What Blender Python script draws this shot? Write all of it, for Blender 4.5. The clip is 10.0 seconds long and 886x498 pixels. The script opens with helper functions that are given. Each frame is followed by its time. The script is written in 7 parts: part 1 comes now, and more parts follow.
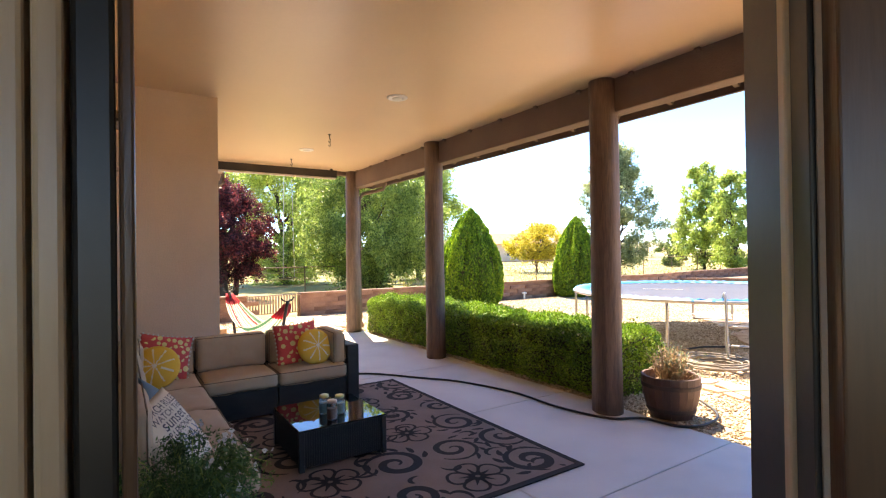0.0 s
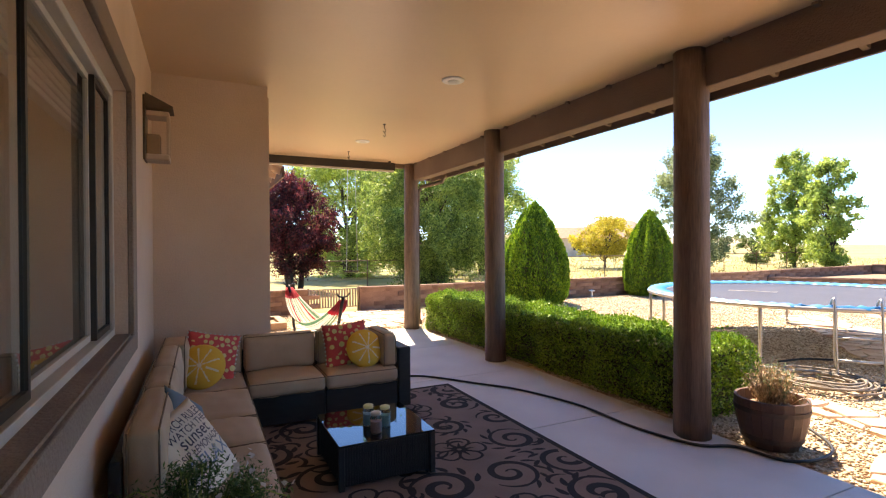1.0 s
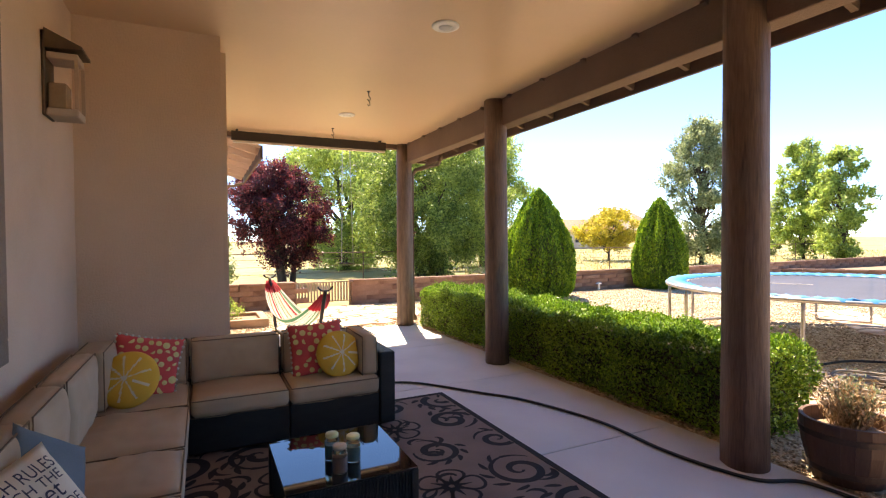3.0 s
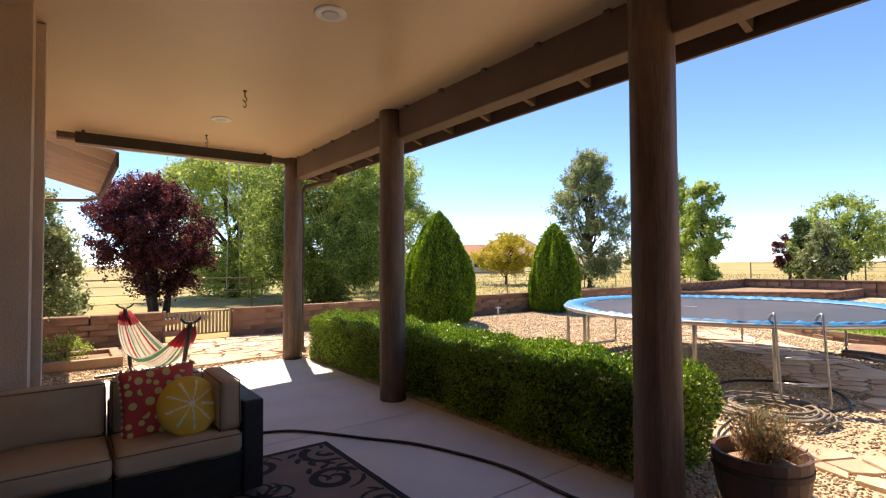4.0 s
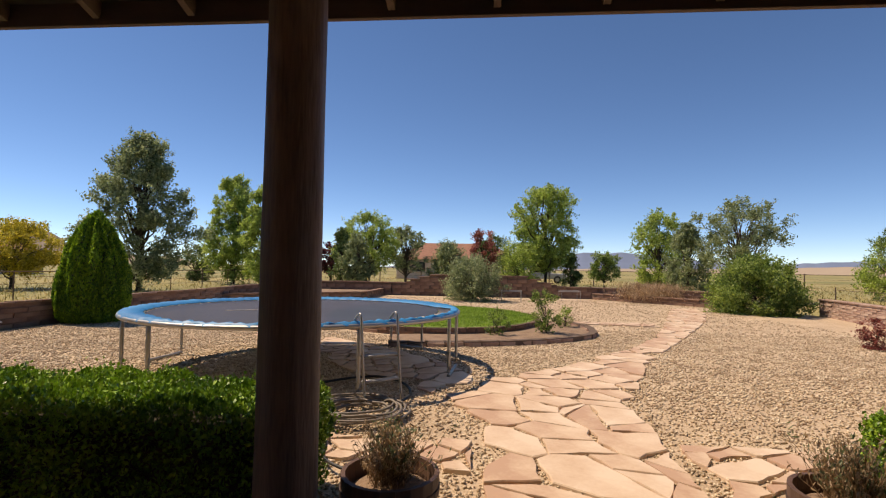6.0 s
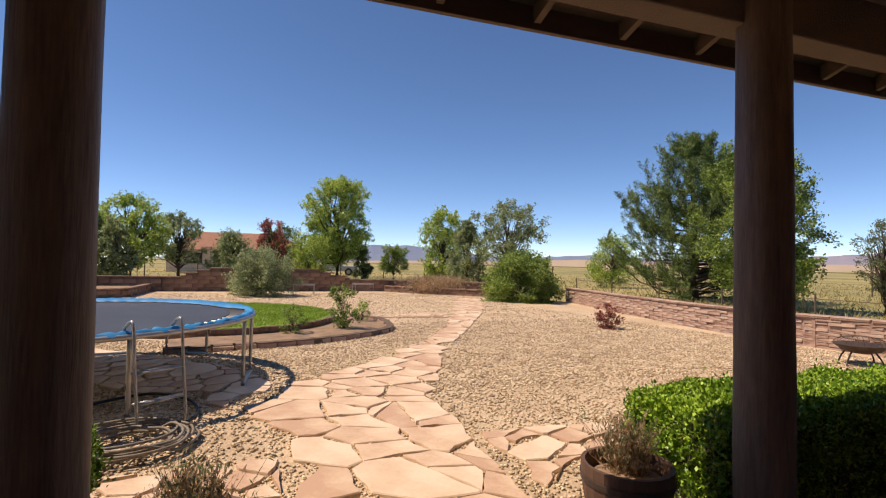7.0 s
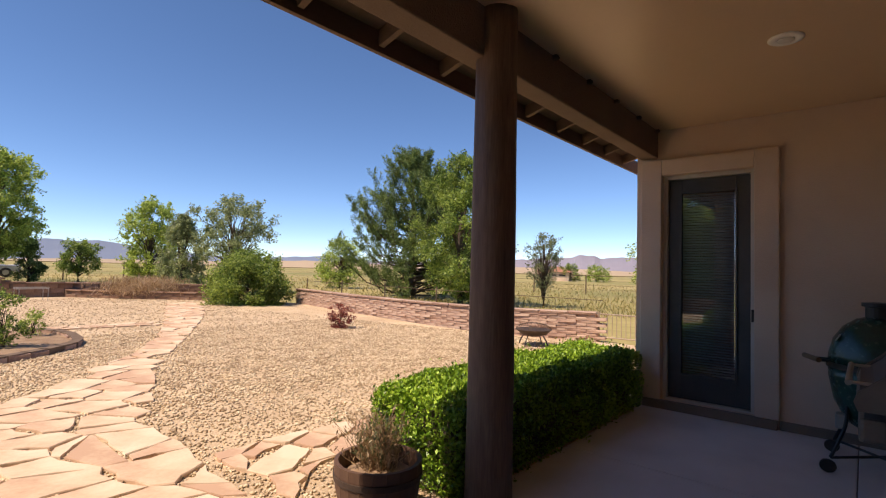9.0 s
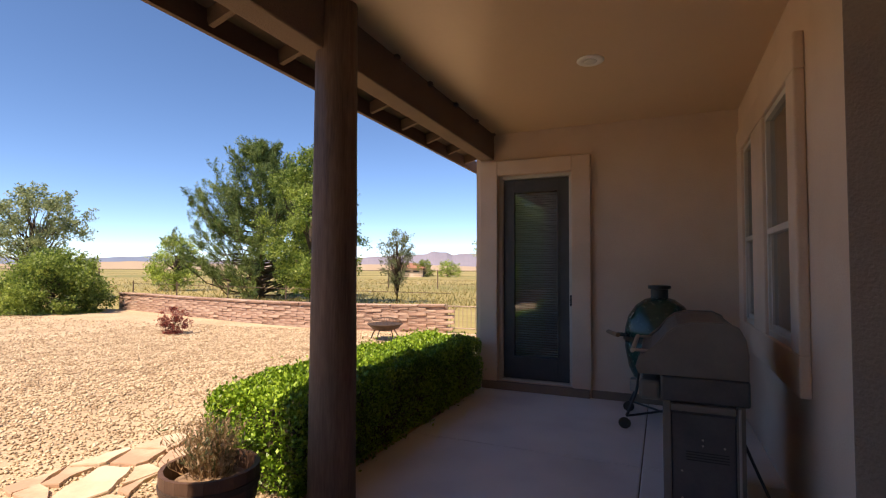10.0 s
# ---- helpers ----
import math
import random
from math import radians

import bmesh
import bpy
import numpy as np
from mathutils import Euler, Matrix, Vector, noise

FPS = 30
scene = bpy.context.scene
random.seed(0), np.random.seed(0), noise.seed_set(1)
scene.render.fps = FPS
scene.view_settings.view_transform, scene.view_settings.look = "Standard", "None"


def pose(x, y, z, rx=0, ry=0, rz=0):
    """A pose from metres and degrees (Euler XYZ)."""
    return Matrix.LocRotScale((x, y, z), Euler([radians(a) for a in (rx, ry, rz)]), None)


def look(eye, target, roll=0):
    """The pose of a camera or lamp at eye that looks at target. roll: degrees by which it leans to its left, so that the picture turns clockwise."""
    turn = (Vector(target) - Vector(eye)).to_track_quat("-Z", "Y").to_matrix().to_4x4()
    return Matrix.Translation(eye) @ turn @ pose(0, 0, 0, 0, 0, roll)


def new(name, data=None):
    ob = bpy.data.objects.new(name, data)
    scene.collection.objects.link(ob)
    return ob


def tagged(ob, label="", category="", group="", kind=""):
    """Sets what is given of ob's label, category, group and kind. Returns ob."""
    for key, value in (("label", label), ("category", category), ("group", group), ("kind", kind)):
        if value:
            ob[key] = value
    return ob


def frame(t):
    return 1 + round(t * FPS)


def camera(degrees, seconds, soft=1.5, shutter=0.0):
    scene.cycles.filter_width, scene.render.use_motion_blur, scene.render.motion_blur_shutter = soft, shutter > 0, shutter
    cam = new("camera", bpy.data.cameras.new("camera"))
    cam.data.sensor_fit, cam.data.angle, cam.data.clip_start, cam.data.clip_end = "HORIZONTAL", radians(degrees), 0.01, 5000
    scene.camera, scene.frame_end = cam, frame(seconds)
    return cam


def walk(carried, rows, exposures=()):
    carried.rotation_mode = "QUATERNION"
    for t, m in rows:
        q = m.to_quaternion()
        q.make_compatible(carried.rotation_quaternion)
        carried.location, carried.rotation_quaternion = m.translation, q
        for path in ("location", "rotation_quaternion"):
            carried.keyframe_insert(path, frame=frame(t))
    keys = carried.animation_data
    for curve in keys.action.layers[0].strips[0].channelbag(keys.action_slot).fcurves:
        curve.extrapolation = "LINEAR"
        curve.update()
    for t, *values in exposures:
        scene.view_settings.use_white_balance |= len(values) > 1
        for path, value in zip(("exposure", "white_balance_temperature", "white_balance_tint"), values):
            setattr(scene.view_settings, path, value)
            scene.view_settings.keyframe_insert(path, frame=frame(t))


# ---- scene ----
cam = camera(83.3, 10.0, soft=1.2)
PATH = [
    (0, (1.039, 0.911, 1.429), (2.134, 2.584, 1.443), -0.8),
    (0.5, (1.163, 1.073, 1.448), (2.177, 2.797, 1.456), -0.6),
    (1, (1.296, 1.225, 1.457), (2.169, 3.025, 1.448), -0.4),
    (1.5, (1.387, 1.377, 1.444), (2.18, 3.213, 1.42), -0.3),
    (2, (1.456, 1.559, 1.421), (2.238, 3.4, 1.388), -0.3),
    (3.5, (1.864, 2.091, 1.378), (2.861, 3.825, 1.363), -0.4),
    (4, (2.023, 2.305, 1.368), (3.228, 3.9, 1.427), -0.4),
    (4.5, (2.197, 2.498, 1.356), (3.676, 3.839, 1.471), -0.5),
    (5, (2.357, 2.693, 1.348), (4.053, 3.747, 1.45), 0.6),
    (5.5, (2.506, 2.878, 1.312), (4.407, 3.495, 1.392), 0.9),
    (6.8, (2.772, 3.148, 1.386), (4.71, 2.655, 1.452), 1.0),
    (7, (2.826, 3.179, 1.389), (4.715, 2.526, 1.445), 1.1),
    (7.5, (2.941, 3.208, 1.378), (4.676, 2.213, 1.408), 1.5),
    (8, (3.0, 3.223, 1.382), (4.603, 2.028, 1.416), 1.7),
    (8.5, (3.009, 3.242, 1.384), (4.48, 1.889, 1.45), 1.4),
    (9, (3.0, 3.256, 1.38), (4.293, 1.732, 1.464), 1.5),
    (9.5, (2.952, 3.267, 1.37), (4.042, 1.592, 1.457), 0.9),
    (10, (2.902, 3.257, 1.354), (3.708, 1.428, 1.436), 0.3),
]
EXPO = [(0.0, 2.65, 8300, 15), (0.4, 2.2, 8500, 16), (1.0, 2.2, 8400, 17), (2.0, 2.3, 8400, 17), (3.5, 2.05, 8500, 18), (4.2, 1.0, 8500, 19), (4.6, 0.58, 8800, 18), (5.0, 0.36, 8900, 18), (5.7, 0.22, 8600, 18), (7.0, 0.38, 8200, 19), (8.5, 0.45, 8100, 19), (10.0, 0.9, 8600, 20)]
walk(cam, [(t, look(eye, target, roll)) for t, eye, target, roll in PATH], EXPO)

# ---- world and sun ----
SUN = Vector((0.18, 0.62, 1.0)).normalized()
world = bpy.data.worlds.new("world")
scene.world = world
world.use_nodes = True
wn, wl = world.node_tree.nodes, world.node_tree.links
wn.clear()
sky = wn.new("ShaderNodeTexSky")
sky.sky_type, sky.sun_disc = "NISHITA", False
sky.sun_elevation, sky.sun_rotation = math.asin(SUN.z), math.atan2(SUN.x, SUN.y)
sky.altitude, sky.air_density, sky.dust_density, sky.ozone_density = 1500, 0.62, 0.0, 5.0
back = wn.new("ShaderNodeBackground")
back.inputs["Strength"].default_value = 0.15
hue = wn.new("ShaderNodeHueSaturation")
hue.inputs["Saturation"].default_value = 1.13
wl.new(sky.outputs[0], hue.inputs["Color"])
wl.new(hue.outputs[0], back.inputs["Color"])
wl.new(back.outputs[0], wn.new("ShaderNodeOutputWorld").inputs[0])
sun = new("sun", bpy.data.lights.new("sun", "SUN"))
sun.data.energy, sun.data.angle, sun.data.color = 3.9, radians(0.53), (1.0, 0.94, 0.84)
sun.matrix_world = look(SUN * 50, (0, 0, 0))


# ---- materials ----
def material(name, colors, rough=0.8, scale=4.0, fine=60.0, bump=0.15, metal=0.0, per_object=0.0, per_island=0.0, stretch=(1, 1, 1), distort=0.0, fine_mix=0.35, spec=0.5, depth=0.004):
    """colors: two or three base colours, mixed by a coarse noise and broken up by a fine one."""
    m = bpy.data.materials.new(name)
    m.use_nodes = True
    n, l = m.node_tree.nodes, m.node_tree.links
    bsdf = n["Principled BSDF"]
    co = n.new("ShaderNodeTexCoord")
    mp = n.new("ShaderNodeMapping")
    mp.inputs["Scale"].default_value = stretch
    l.new(co.outputs["Object"], mp.inputs[0])
    big = n.new("ShaderNodeTexNoise")
    big.inputs["Scale"].default_value, big.inputs["Detail"].default_value, big.inputs["Distortion"].default_value = scale, 6, distort
    small = n.new("ShaderNodeTexNoise")
    small.inputs["Scale"].default_value, small.inputs["Detail"].default_value = fine, 4
    l.new(mp.outputs[0], big.inputs["Vector"])
    l.new(mp.outputs[0], small.inputs["Vector"])
    mixf = n.new("ShaderNodeMath")
    mixf.operation = "MULTIPLY_ADD"
    l.new(small.outputs[0], mixf.inputs[0])
    mixf.inputs[1].default_value = fine_mix
    sub = n.new("ShaderNodeMath")
    sub.operation = "MULTIPLY_ADD"
    l.new(big.outputs[0], sub.inputs[0])
    sub.inputs[1].default_value, sub.inputs[2].default_value = 1.6 - fine_mix, -0.3
    l.new(sub.outputs[0], mixf.inputs[2])
    last = mixf.outputs[0]
    if per_object or per_island:
        src = n.new("ShaderNodeObjectInfo").outputs["Random"] if per_object else n.new("ShaderNodeNewGeometry").outputs["Random Per Island"]
        amount = per_object or per_island
        add = n.new("ShaderNodeMath")
        add.operation = "MULTIPLY_ADD"
        l.new(src, add.inputs[0])
        add.inputs[1].default_value = amount
        off = n.new("ShaderNodeMath")
        off.operation = "SUBTRACT"
        l.new(last, off.inputs[0])
        off.inputs[1].default_value = amount / 2
        l.new(off.outputs[0], add.inputs[2])
        last = add.outputs[0]
    ramp = n.new("ShaderNodeValToRGB")
    els = ramp.color_ramp.elements
    els[0].position, els[1].position = 0.25, 0.8
    els[0].color, els[1].color = (*colors[0], 1), (*colors[-1], 1)
    for i, c in enumerate(colors[1:-1]):
        els.new(0.25 + 0.55 * (i + 1) / (len(colors) - 1)).color = (*c, 1)
    l.new(last, ramp.inputs[0])
    l.new(ramp.outputs[0], bsdf.inputs["Base Color"])
    bsdf.inputs["Metallic"].default_value = metal
    bsdf.inputs["Specular IOR Level"].default_value = spec
    rr = n.new("ShaderNodeMapRange")
    rr.inputs["To Min"].default_value, rr.inputs["To Max"].default_value = max(0.02, rough - 0.1), min(1.0, rough + 0.1)
    l.new(big.outputs[0], rr.inputs[0])
    l.new(rr.outputs[0], bsdf.inputs["Roughness"])
    if bump:
        b = n.new("ShaderNodeBump")
        b.inputs["Strength"].default_value, b.inputs["Distance"].default_value = bump, depth
        l.new(small.outputs[0], b.inputs["Height"])
        l.new(b.outputs[0], bsdf.inputs["Normal"])
    return m


def leaf_material(name, colors, spread=0.7, gloss=0.45, through_light=0.52):
    m = material(name, colors, gloss, 1.2, 9.0, 0.0, per_island=spread, fine_mix=0.2)
    n, l = m.node_tree.nodes, m.node_tree.links
    bsdf, out = n["Principled BSDF"], n["Material Output"]
    tr = n.new("ShaderNodeBsdfTranslucent")
    l.new(bsdf.inputs["Base Color"].links[0].from_socket, tr.inputs[0])
    mx = n.new("ShaderNodeMixShader")
    mx.inputs[0].default_value = through_light
    l.new(bsdf.outputs[0], mx.inputs[1])
    l.new(tr.outputs[0], mx.inputs[2])
    l.new(mx.outputs[0], out.inputs[0])
    return m


def glass_material(name, tint=(0.9, 0.95, 0.95), rough=0.0, ior=1.45):
    m = bpy.data.materials.new(name)
    m.use_nodes = True
    b = m.node_tree.nodes["Principled BSDF"]
    b.inputs["Base Color"].default_value = (*tint, 1)
    b.inputs["Roughness"].default_value = rough
    b.inputs["Transmission Weight"].default_value = 1.0
    b.inputs["IOR"].default_value = ior
    return m


STUCCO = material("stucco", [(0.60, 0.44, 0.325), (0.68, 0.515, 0.39), (0.74, 0.57, 0.44)], 0.9, 1.1, 90, 0.5, fine_mix=0.25, depth=0.006)
STUCCO_TRIM = material("stucco_trim", [(0.204, 0.150, 0.114), (0.288, 0.216, 0.162)], 0.92, 2.0, 70, 0.8, fine_mix=0.4, depth=0.01)
CEILING = material("ceiling_paint", [(0.66, 0.47, 0.30), (0.74, 0.53, 0.345)], 0.34, 0.6, 25, 0.12, fine_mix=0.2, depth=0.004)
BEAM = material("beam_stucco", [(0.15, 0.10, 0.072), (0.21, 0.145, 0.105)], 0.9, 1.5, 80, 0.6, depth=0.008)
LOG = material("stained_log", [(0.085, 0.05, 0.034), (0.16, 0.10, 0.068), (0.23, 0.15, 0.105)], 0.62, 3.0, 26, 0.5, stretch=(4, 4, 0.35), distort=0.6, fine_mix=0.6, depth=0.006)
FASCIA = material("fascia_wood", [(0.10, 0.06, 0.042), (0.17, 0.105, 0.075)], 0.75, 3, 40, 0.3, stretch=(1, 0.3, 1))
DECKING = material("roof_sheathing", [(0.09, 0.06, 0.045), (0.14, 0.10, 0.075)], 0.9, 3, 40, 0.3)
CONCRETE = material("patio_concrete", [(0.56, 0.545, 0.53), (0.66, 0.64, 0.62), (0.72, 0.70, 0.675)], 0.62, 1.4, 120, 0.25, fine_mix=0.3)
BRONZE = material("bronze_frame", [(0.018, 0.014, 0.012), (0.035, 0.027, 0.022)], 0.38, 5, 60, 0.05)
DARK_WOOD = material("dark_door_jamb", [(0.085, 0.038, 0.017), (0.17, 0.08, 0.036)], 0.35, 4, 40, 0.2, stretch=(3, 3, 0.3))
WHITE_FRAME = material("almond_vinyl", [(0.50, 0.45, 0.38), (0.58, 0.53, 0.46)], 0.45, 5, 50, 0.05)
DOOR_PAINT = material("dark_door_paint", [(0.045, 0.043, 0.042), (0.07, 0.067, 0.064)], 0.5, 4, 50, 0.1)
BLIND = material("blind_slat", [(0.55, 0.54, 0.52), (0.68, 0.67, 0.64)], 0.5, 4, 30, 0.0)
GLASS = glass_material("window_glass", ior=2.0)
# Rooms' dimness is put into this dark paint so pane reflections show.
ROOM = material("darkened_room_paint", [(0.22, 0.17, 0.125), (0.29, 0.225, 0.165)], 0.9, 2, 40, 0.1)
CURTAIN = material("curtain_cloth", [(0.30, 0.21, 0.15), (0.42, 0.31, 0.23)], 0.9, 4, 200, 0.2, stretch=(8, 8, 0.5))
GRASS = material("dry_pasture", [(0.15, 0.165, 0.05), (0.30, 0.255, 0.095), (0.46, 0.36, 0.16)], 0.95, 0.05, 2.2, 0.6, fine_mix=0.5, depth=0.05)
GRAVEL = material("gravel_bed", [(0.37, 0.265, 0.17), (0.55, 0.41, 0.275), (0.72, 0.575, 0.415)], 0.9, 0.8, 60, 1.0, fine_mix=0.9, depth=0.012)
PEBBLE = material("pebble", [(0.34, 0.24, 0.15), (0.56, 0.43, 0.285), (0.74, 0.61, 0.44)], 0.85, 3, 60, 0.2, per_island=0.8, fine_mix=0.2)
FLAG = material("flagstone", [(0.50, 0.32, 0.22), (0.63, 0.46, 0.325), (0.72, 0.57, 0.43)], 0.85, 2.2, 40, 0.35, per_object=0.42, fine_mix=0.3)
BLOCK = material("brown_block", [(0.17, 0.095, 0.066), (0.25, 0.15, 0.105), (0.33, 0.21, 0.15)], 0.92, 3, 50, 0.6, per_object=0.35, fine_mix=0.35, depth=0.01)
LEDGE = material("ledge_stone", [(0.28, 0.17, 0.13), (0.38, 0.25, 0.195), (0.47, 0.34, 0.27)], 0.92, 5, 40, 0.6, per_object=0.35, fine_mix=0.3, depth=0.008)
MORTAR = material("mortar", [(0.12, 0.08, 0.06), (0.20, 0.14, 0.10)], 0.95, 4, 60, 0.4)
LAWN = material("lawn_soil", [(0.13, 0.20, 0.03), (0.20, 0.29, 0.05)], 0.95, 1.5, 40, 0.6)
SOIL = material("soil", [(0.22, 0.14, 0.09), (0.36, 0.25, 0.165)], 0.95, 4, 50, 0.8, depth=0.02)
WICKER = material("black_wicker", [(0.008, 0.008, 0.009), (0.02, 0.02, 0.021)], 0.45, 8, 160, 0.7, stretch=(1, 1, 3))
CUSHION = material("tan_cushion", [(0.43, 0.32, 0.215), (0.52, 0.40, 0.28)], 0.9, 2.5, 260, 0.25, fine_mix=0.25)
STEEL = material("galvanised_tube", [(0.36, 0.35, 0.33), (0.50, 0.48, 0.45)], 0.42, 6, 60, 0.1, metal=0.75)
MESH_BED = material("jump_mat", [(0.040, 0.055, 0.095), (0.060, 0.080, 0.130)], 0.95, 1.5, 220, 0.2)
mt = MESH_BED.node_tree
sieve, see = mt.nodes.new("ShaderNodeMixShader"), mt.nodes.new("ShaderNodeBsdfTransparent")
sieve.inputs[0].default_value = 0.22
mt.links.new(mt.nodes["Principled BSDF"].outputs[0], sieve.inputs[1])
mt.links.new(see.outputs[0], sieve.inputs[2])
mt.links.new(sieve.outputs[0], mt.nodes["Material Output"].inputs[0])
BLUE_PAD = material("blue_pad", [(0.005, 0.17, 0.42), (0.01, 0.27, 0.56)], 0.5, 1.2, 60, 0.15)
BARREL = material("barrel_wood", [(0.07, 0.036, 0.024), (0.16, 0.088, 0.058)], 0.6, 4, 40, 0.4, stretch=(2, 2, 0.3))
BARK = material("bark", [(0.045, 0.032, 0.024), (0.12, 0.09, 0.065)], 0.95, 6, 40, 0.8, stretch=(2, 2, 0.4), depth=0.02)
ROOF_TILE = material("shingle_roof", [(0.26, 0.12, 0.075), (0.38, 0.19, 0.125)], 0.9, 3, 30, 0.5)
HOSE_GREY = material("grey_hose", [(0.17, 0.14, 0.11), (0.28, 0.24, 0.20)], 0.6, 6, 50, 0.1)
HOSE_BLACK = material("black_hose", [(0.012, 0.012, 0.012), (0.03, 0.03, 0.03)], 0.5, 6, 50, 0.1)
L_BOX = leaf_material("boxwood_leaf", [(0.095, 0.205, 0.018), (0.205, 0.370, 0.034), (0.360, 0.550, 0.065)], 0.9, 0.45, 0.12)
L_ARBOR = leaf_material("arborvitae_spray", [(0.073, 0.167, 0.017), (0.167, 0.325, 0.023), (0.313, 0.484, 0.033)], 0.8, 0.6)
L_ASH = leaf_material("ash_leaf", [(0.100, 0.175, 0.038), (0.220, 0.315, 0.070), (0.390, 0.500, 0.120)], 0.8)
L_LIGHT = leaf_material("light_leaf", [(0.20, 0.29, 0.06), (0.36, 0.48, 0.105), (0.54, 0.65, 0.175)], 0.8)
L_GREY = leaf_material("greygreen_leaf", [(0.16, 0.21, 0.10), (0.28, 0.35, 0.17), (0.44, 0.50, 0.27)], 0.8)
L_YELLOW = leaf_material("yellow_leaf", [(0.310, 0.279, 0.031), (0.527, 0.434, 0.046), (0.682, 0.574, 0.093)], 0.8)
L_PLUM = leaf_material("plum_leaf", [(0.034, 0.011, 0.017), (0.093, 0.022, 0.034), (0.264, 0.054, 0.062)], 0.9)
L_PINE = leaf_material("pine_needle", [(0.07, 0.12, 0.035), (0.14, 0.22, 0.06), (0.25, 0.34, 0.11)], 0.8, 0.6, 0.25)
L_RED = leaf_material("red_leaf", [(0.186, 0.046, 0.039), (0.372, 0.109, 0.085), (0.527, 0.217, 0.171)], 0.8)
L_DRY = leaf_material("dry_twig", [(0.310, 0.202, 0.109), (0.527, 0.372, 0.217), (0.651, 0.496, 0.341)], 0.8)
L_SAGE = leaf_material("sage_leaf", [(0.155, 0.186, 0.093), (0.248, 0.295, 0.155)], 0.7)
L_GRASS = leaf_material("lawn_blade", [(0.17, 0.29, 0.03), (0.26, 0.40, 0.05), (0.36, 0.50, 0.09)], 0.8)


# ---- builders ----
def mesh_of(name, bm, mat):
    me = bpy.data.meshes.new(name)
    bm.to_mesh(me)
    bm.free()
    for one in (mat if isinstance(mat, (list, tuple)) else [mat]):
        me.materials.append(one)
    return me


def thing(name, label, category, group="", kind="", at=(0, 0, 0), turn=0):
    ob = new(name)
    ob.empty_display_size = 0.1
    ob.matrix_basis = pose(*at, 0, 0, turn)
    return tagged(ob, label, category, group, kind)


def part(name, bm, mat, parent, label="", smooth=False):
    me = mesh_of(name, bm, mat)
    if smooth:
        me.polygons.foreach_set("use_smooth", [True] * len(me.polygons))
    ob = new(name, me)
    ob.parent = parent
    return tagged(ob, label) if label else ob


def single(name, bm, mat, label, category, group="", kind="", smooth=False):
    ob = new(name, mesh_of(name, bm, mat))
    if smooth:
        ob.data.polygons.foreach_set("use_smooth", [True] * len(ob.data.polygons))
    return tagged(ob, label, category, group, kind)


def structure(name, bm, mat, label, category, parent=None):
    ob = new(name, mesh_of(name, bm, mat))
    return tagged(ob, label, category, "", "structure")


def box(bm, x0, x1, y0, y1, z0, z1, bevel=0.0, segments=2, m=None):
    made = bmesh.ops.create_cube(bm, size=1)["verts"]
    bmesh.ops.scale(bm, vec=(x1 - x0, y1 - y0, z1 - z0), verts=made)
    bmesh.ops.translate(bm, vec=((x0 + x1) / 2, (y0 + y1) / 2, (z0 + z1) / 2), verts=made)
    if bevel:
        edges = list({e for v in made for e in v.link_edges})
        made = [v for v in bmesh.ops.bevel(bm, geom=edges, offset=bevel, segments=segments, affect="EDGES", profile=0.5)["verts"]]
    if m is not None:
        bmesh.ops.transform(bm, matrix=m, verts=made)
    return made


def boxes(*rows, bevel=0.0):
    bm = bmesh.new()
    for r in rows:
        box(bm, *r, bevel=bevel)
    return bm


def lathe(bm, profile, sides=24, m=None):
    """profile: (radius, height) rows, turned about z."""
    rings = [[bm.verts.new((r * math.cos(2 * math.pi * i / sides), r * math.sin(2 * math.pi * i / sides), z)) for i in range(sides)] for r, z in profile]
    for a, b in zip(rings, rings[1:]):
        for i in range(sides):
            bm.faces.new((a[i], a[(i + 1) % sides], b[(i + 1) % sides], b[i]))
    bm.faces.new(rings[0][::-1])
    bm.faces.new(rings[-1])
    if m is not None:
        bmesh.ops.transform(bm, matrix=m, verts=[v for r in rings for v in r])
    return rings


def tube(bm, points, radius, sides=8, closed=False):
    """A round tube along points; radius one number or one for each point."""
    pts = [Vector(p) for p in points]
    n = len(pts)
    rings = []
    for i, p in enumerate(pts):
        a = pts[(i - 1) % n] if closed or i else pts[0]
        b = pts[(i + 1) % n] if closed or i < n - 1 else pts[-1]
        d = (b - a).normalized()
        side = d.cross(Vector((0, 0, 1)))
        side = side.normalized() if side.length > 1e-3 else Vector((1, 0, 0))
        up = side.cross(d)
        r = radius[i] if isinstance(radius, (list, tuple)) else radius
        rings.append([bm.verts.new(p + r * (math.cos(2 * math.pi * k / sides) * side + math.sin(2 * math.pi * k / sides) * up)) for k in range(sides)])
    pairs = list(zip(rings, rings[1:])) + ([(rings[-1], rings[0])] if closed else [])
    for a, b in pairs:
        for k in range(sides):
            bm.faces.new((a[k], a[(k + 1) % sides], b[(k + 1) % sides], b[k]))
    if not closed:
        bm.faces.new(rings[0][::-1])
        bm.faces.new(rings[-1])


def smooth_line(points, steps=8):
    """A Catmull-Rom line through points."""
    p = [Vector(q) for q in points]
    p = [2 * p[0] - p[1], *p, 2 * p[-1] - p[-2]]
    out = []
    for a, b, c, d in zip(p, p[1:], p[2:], p[3:]):
        for i in range(steps):
            t = i / steps
            out.append(0.5 * (2 * b + (c - a) * t + (2 * a - 5 * b + 4 * c - d) * t * t + (3 * b - a - 3 * c + d) * t ** 3))
    return out + [p[-2]]


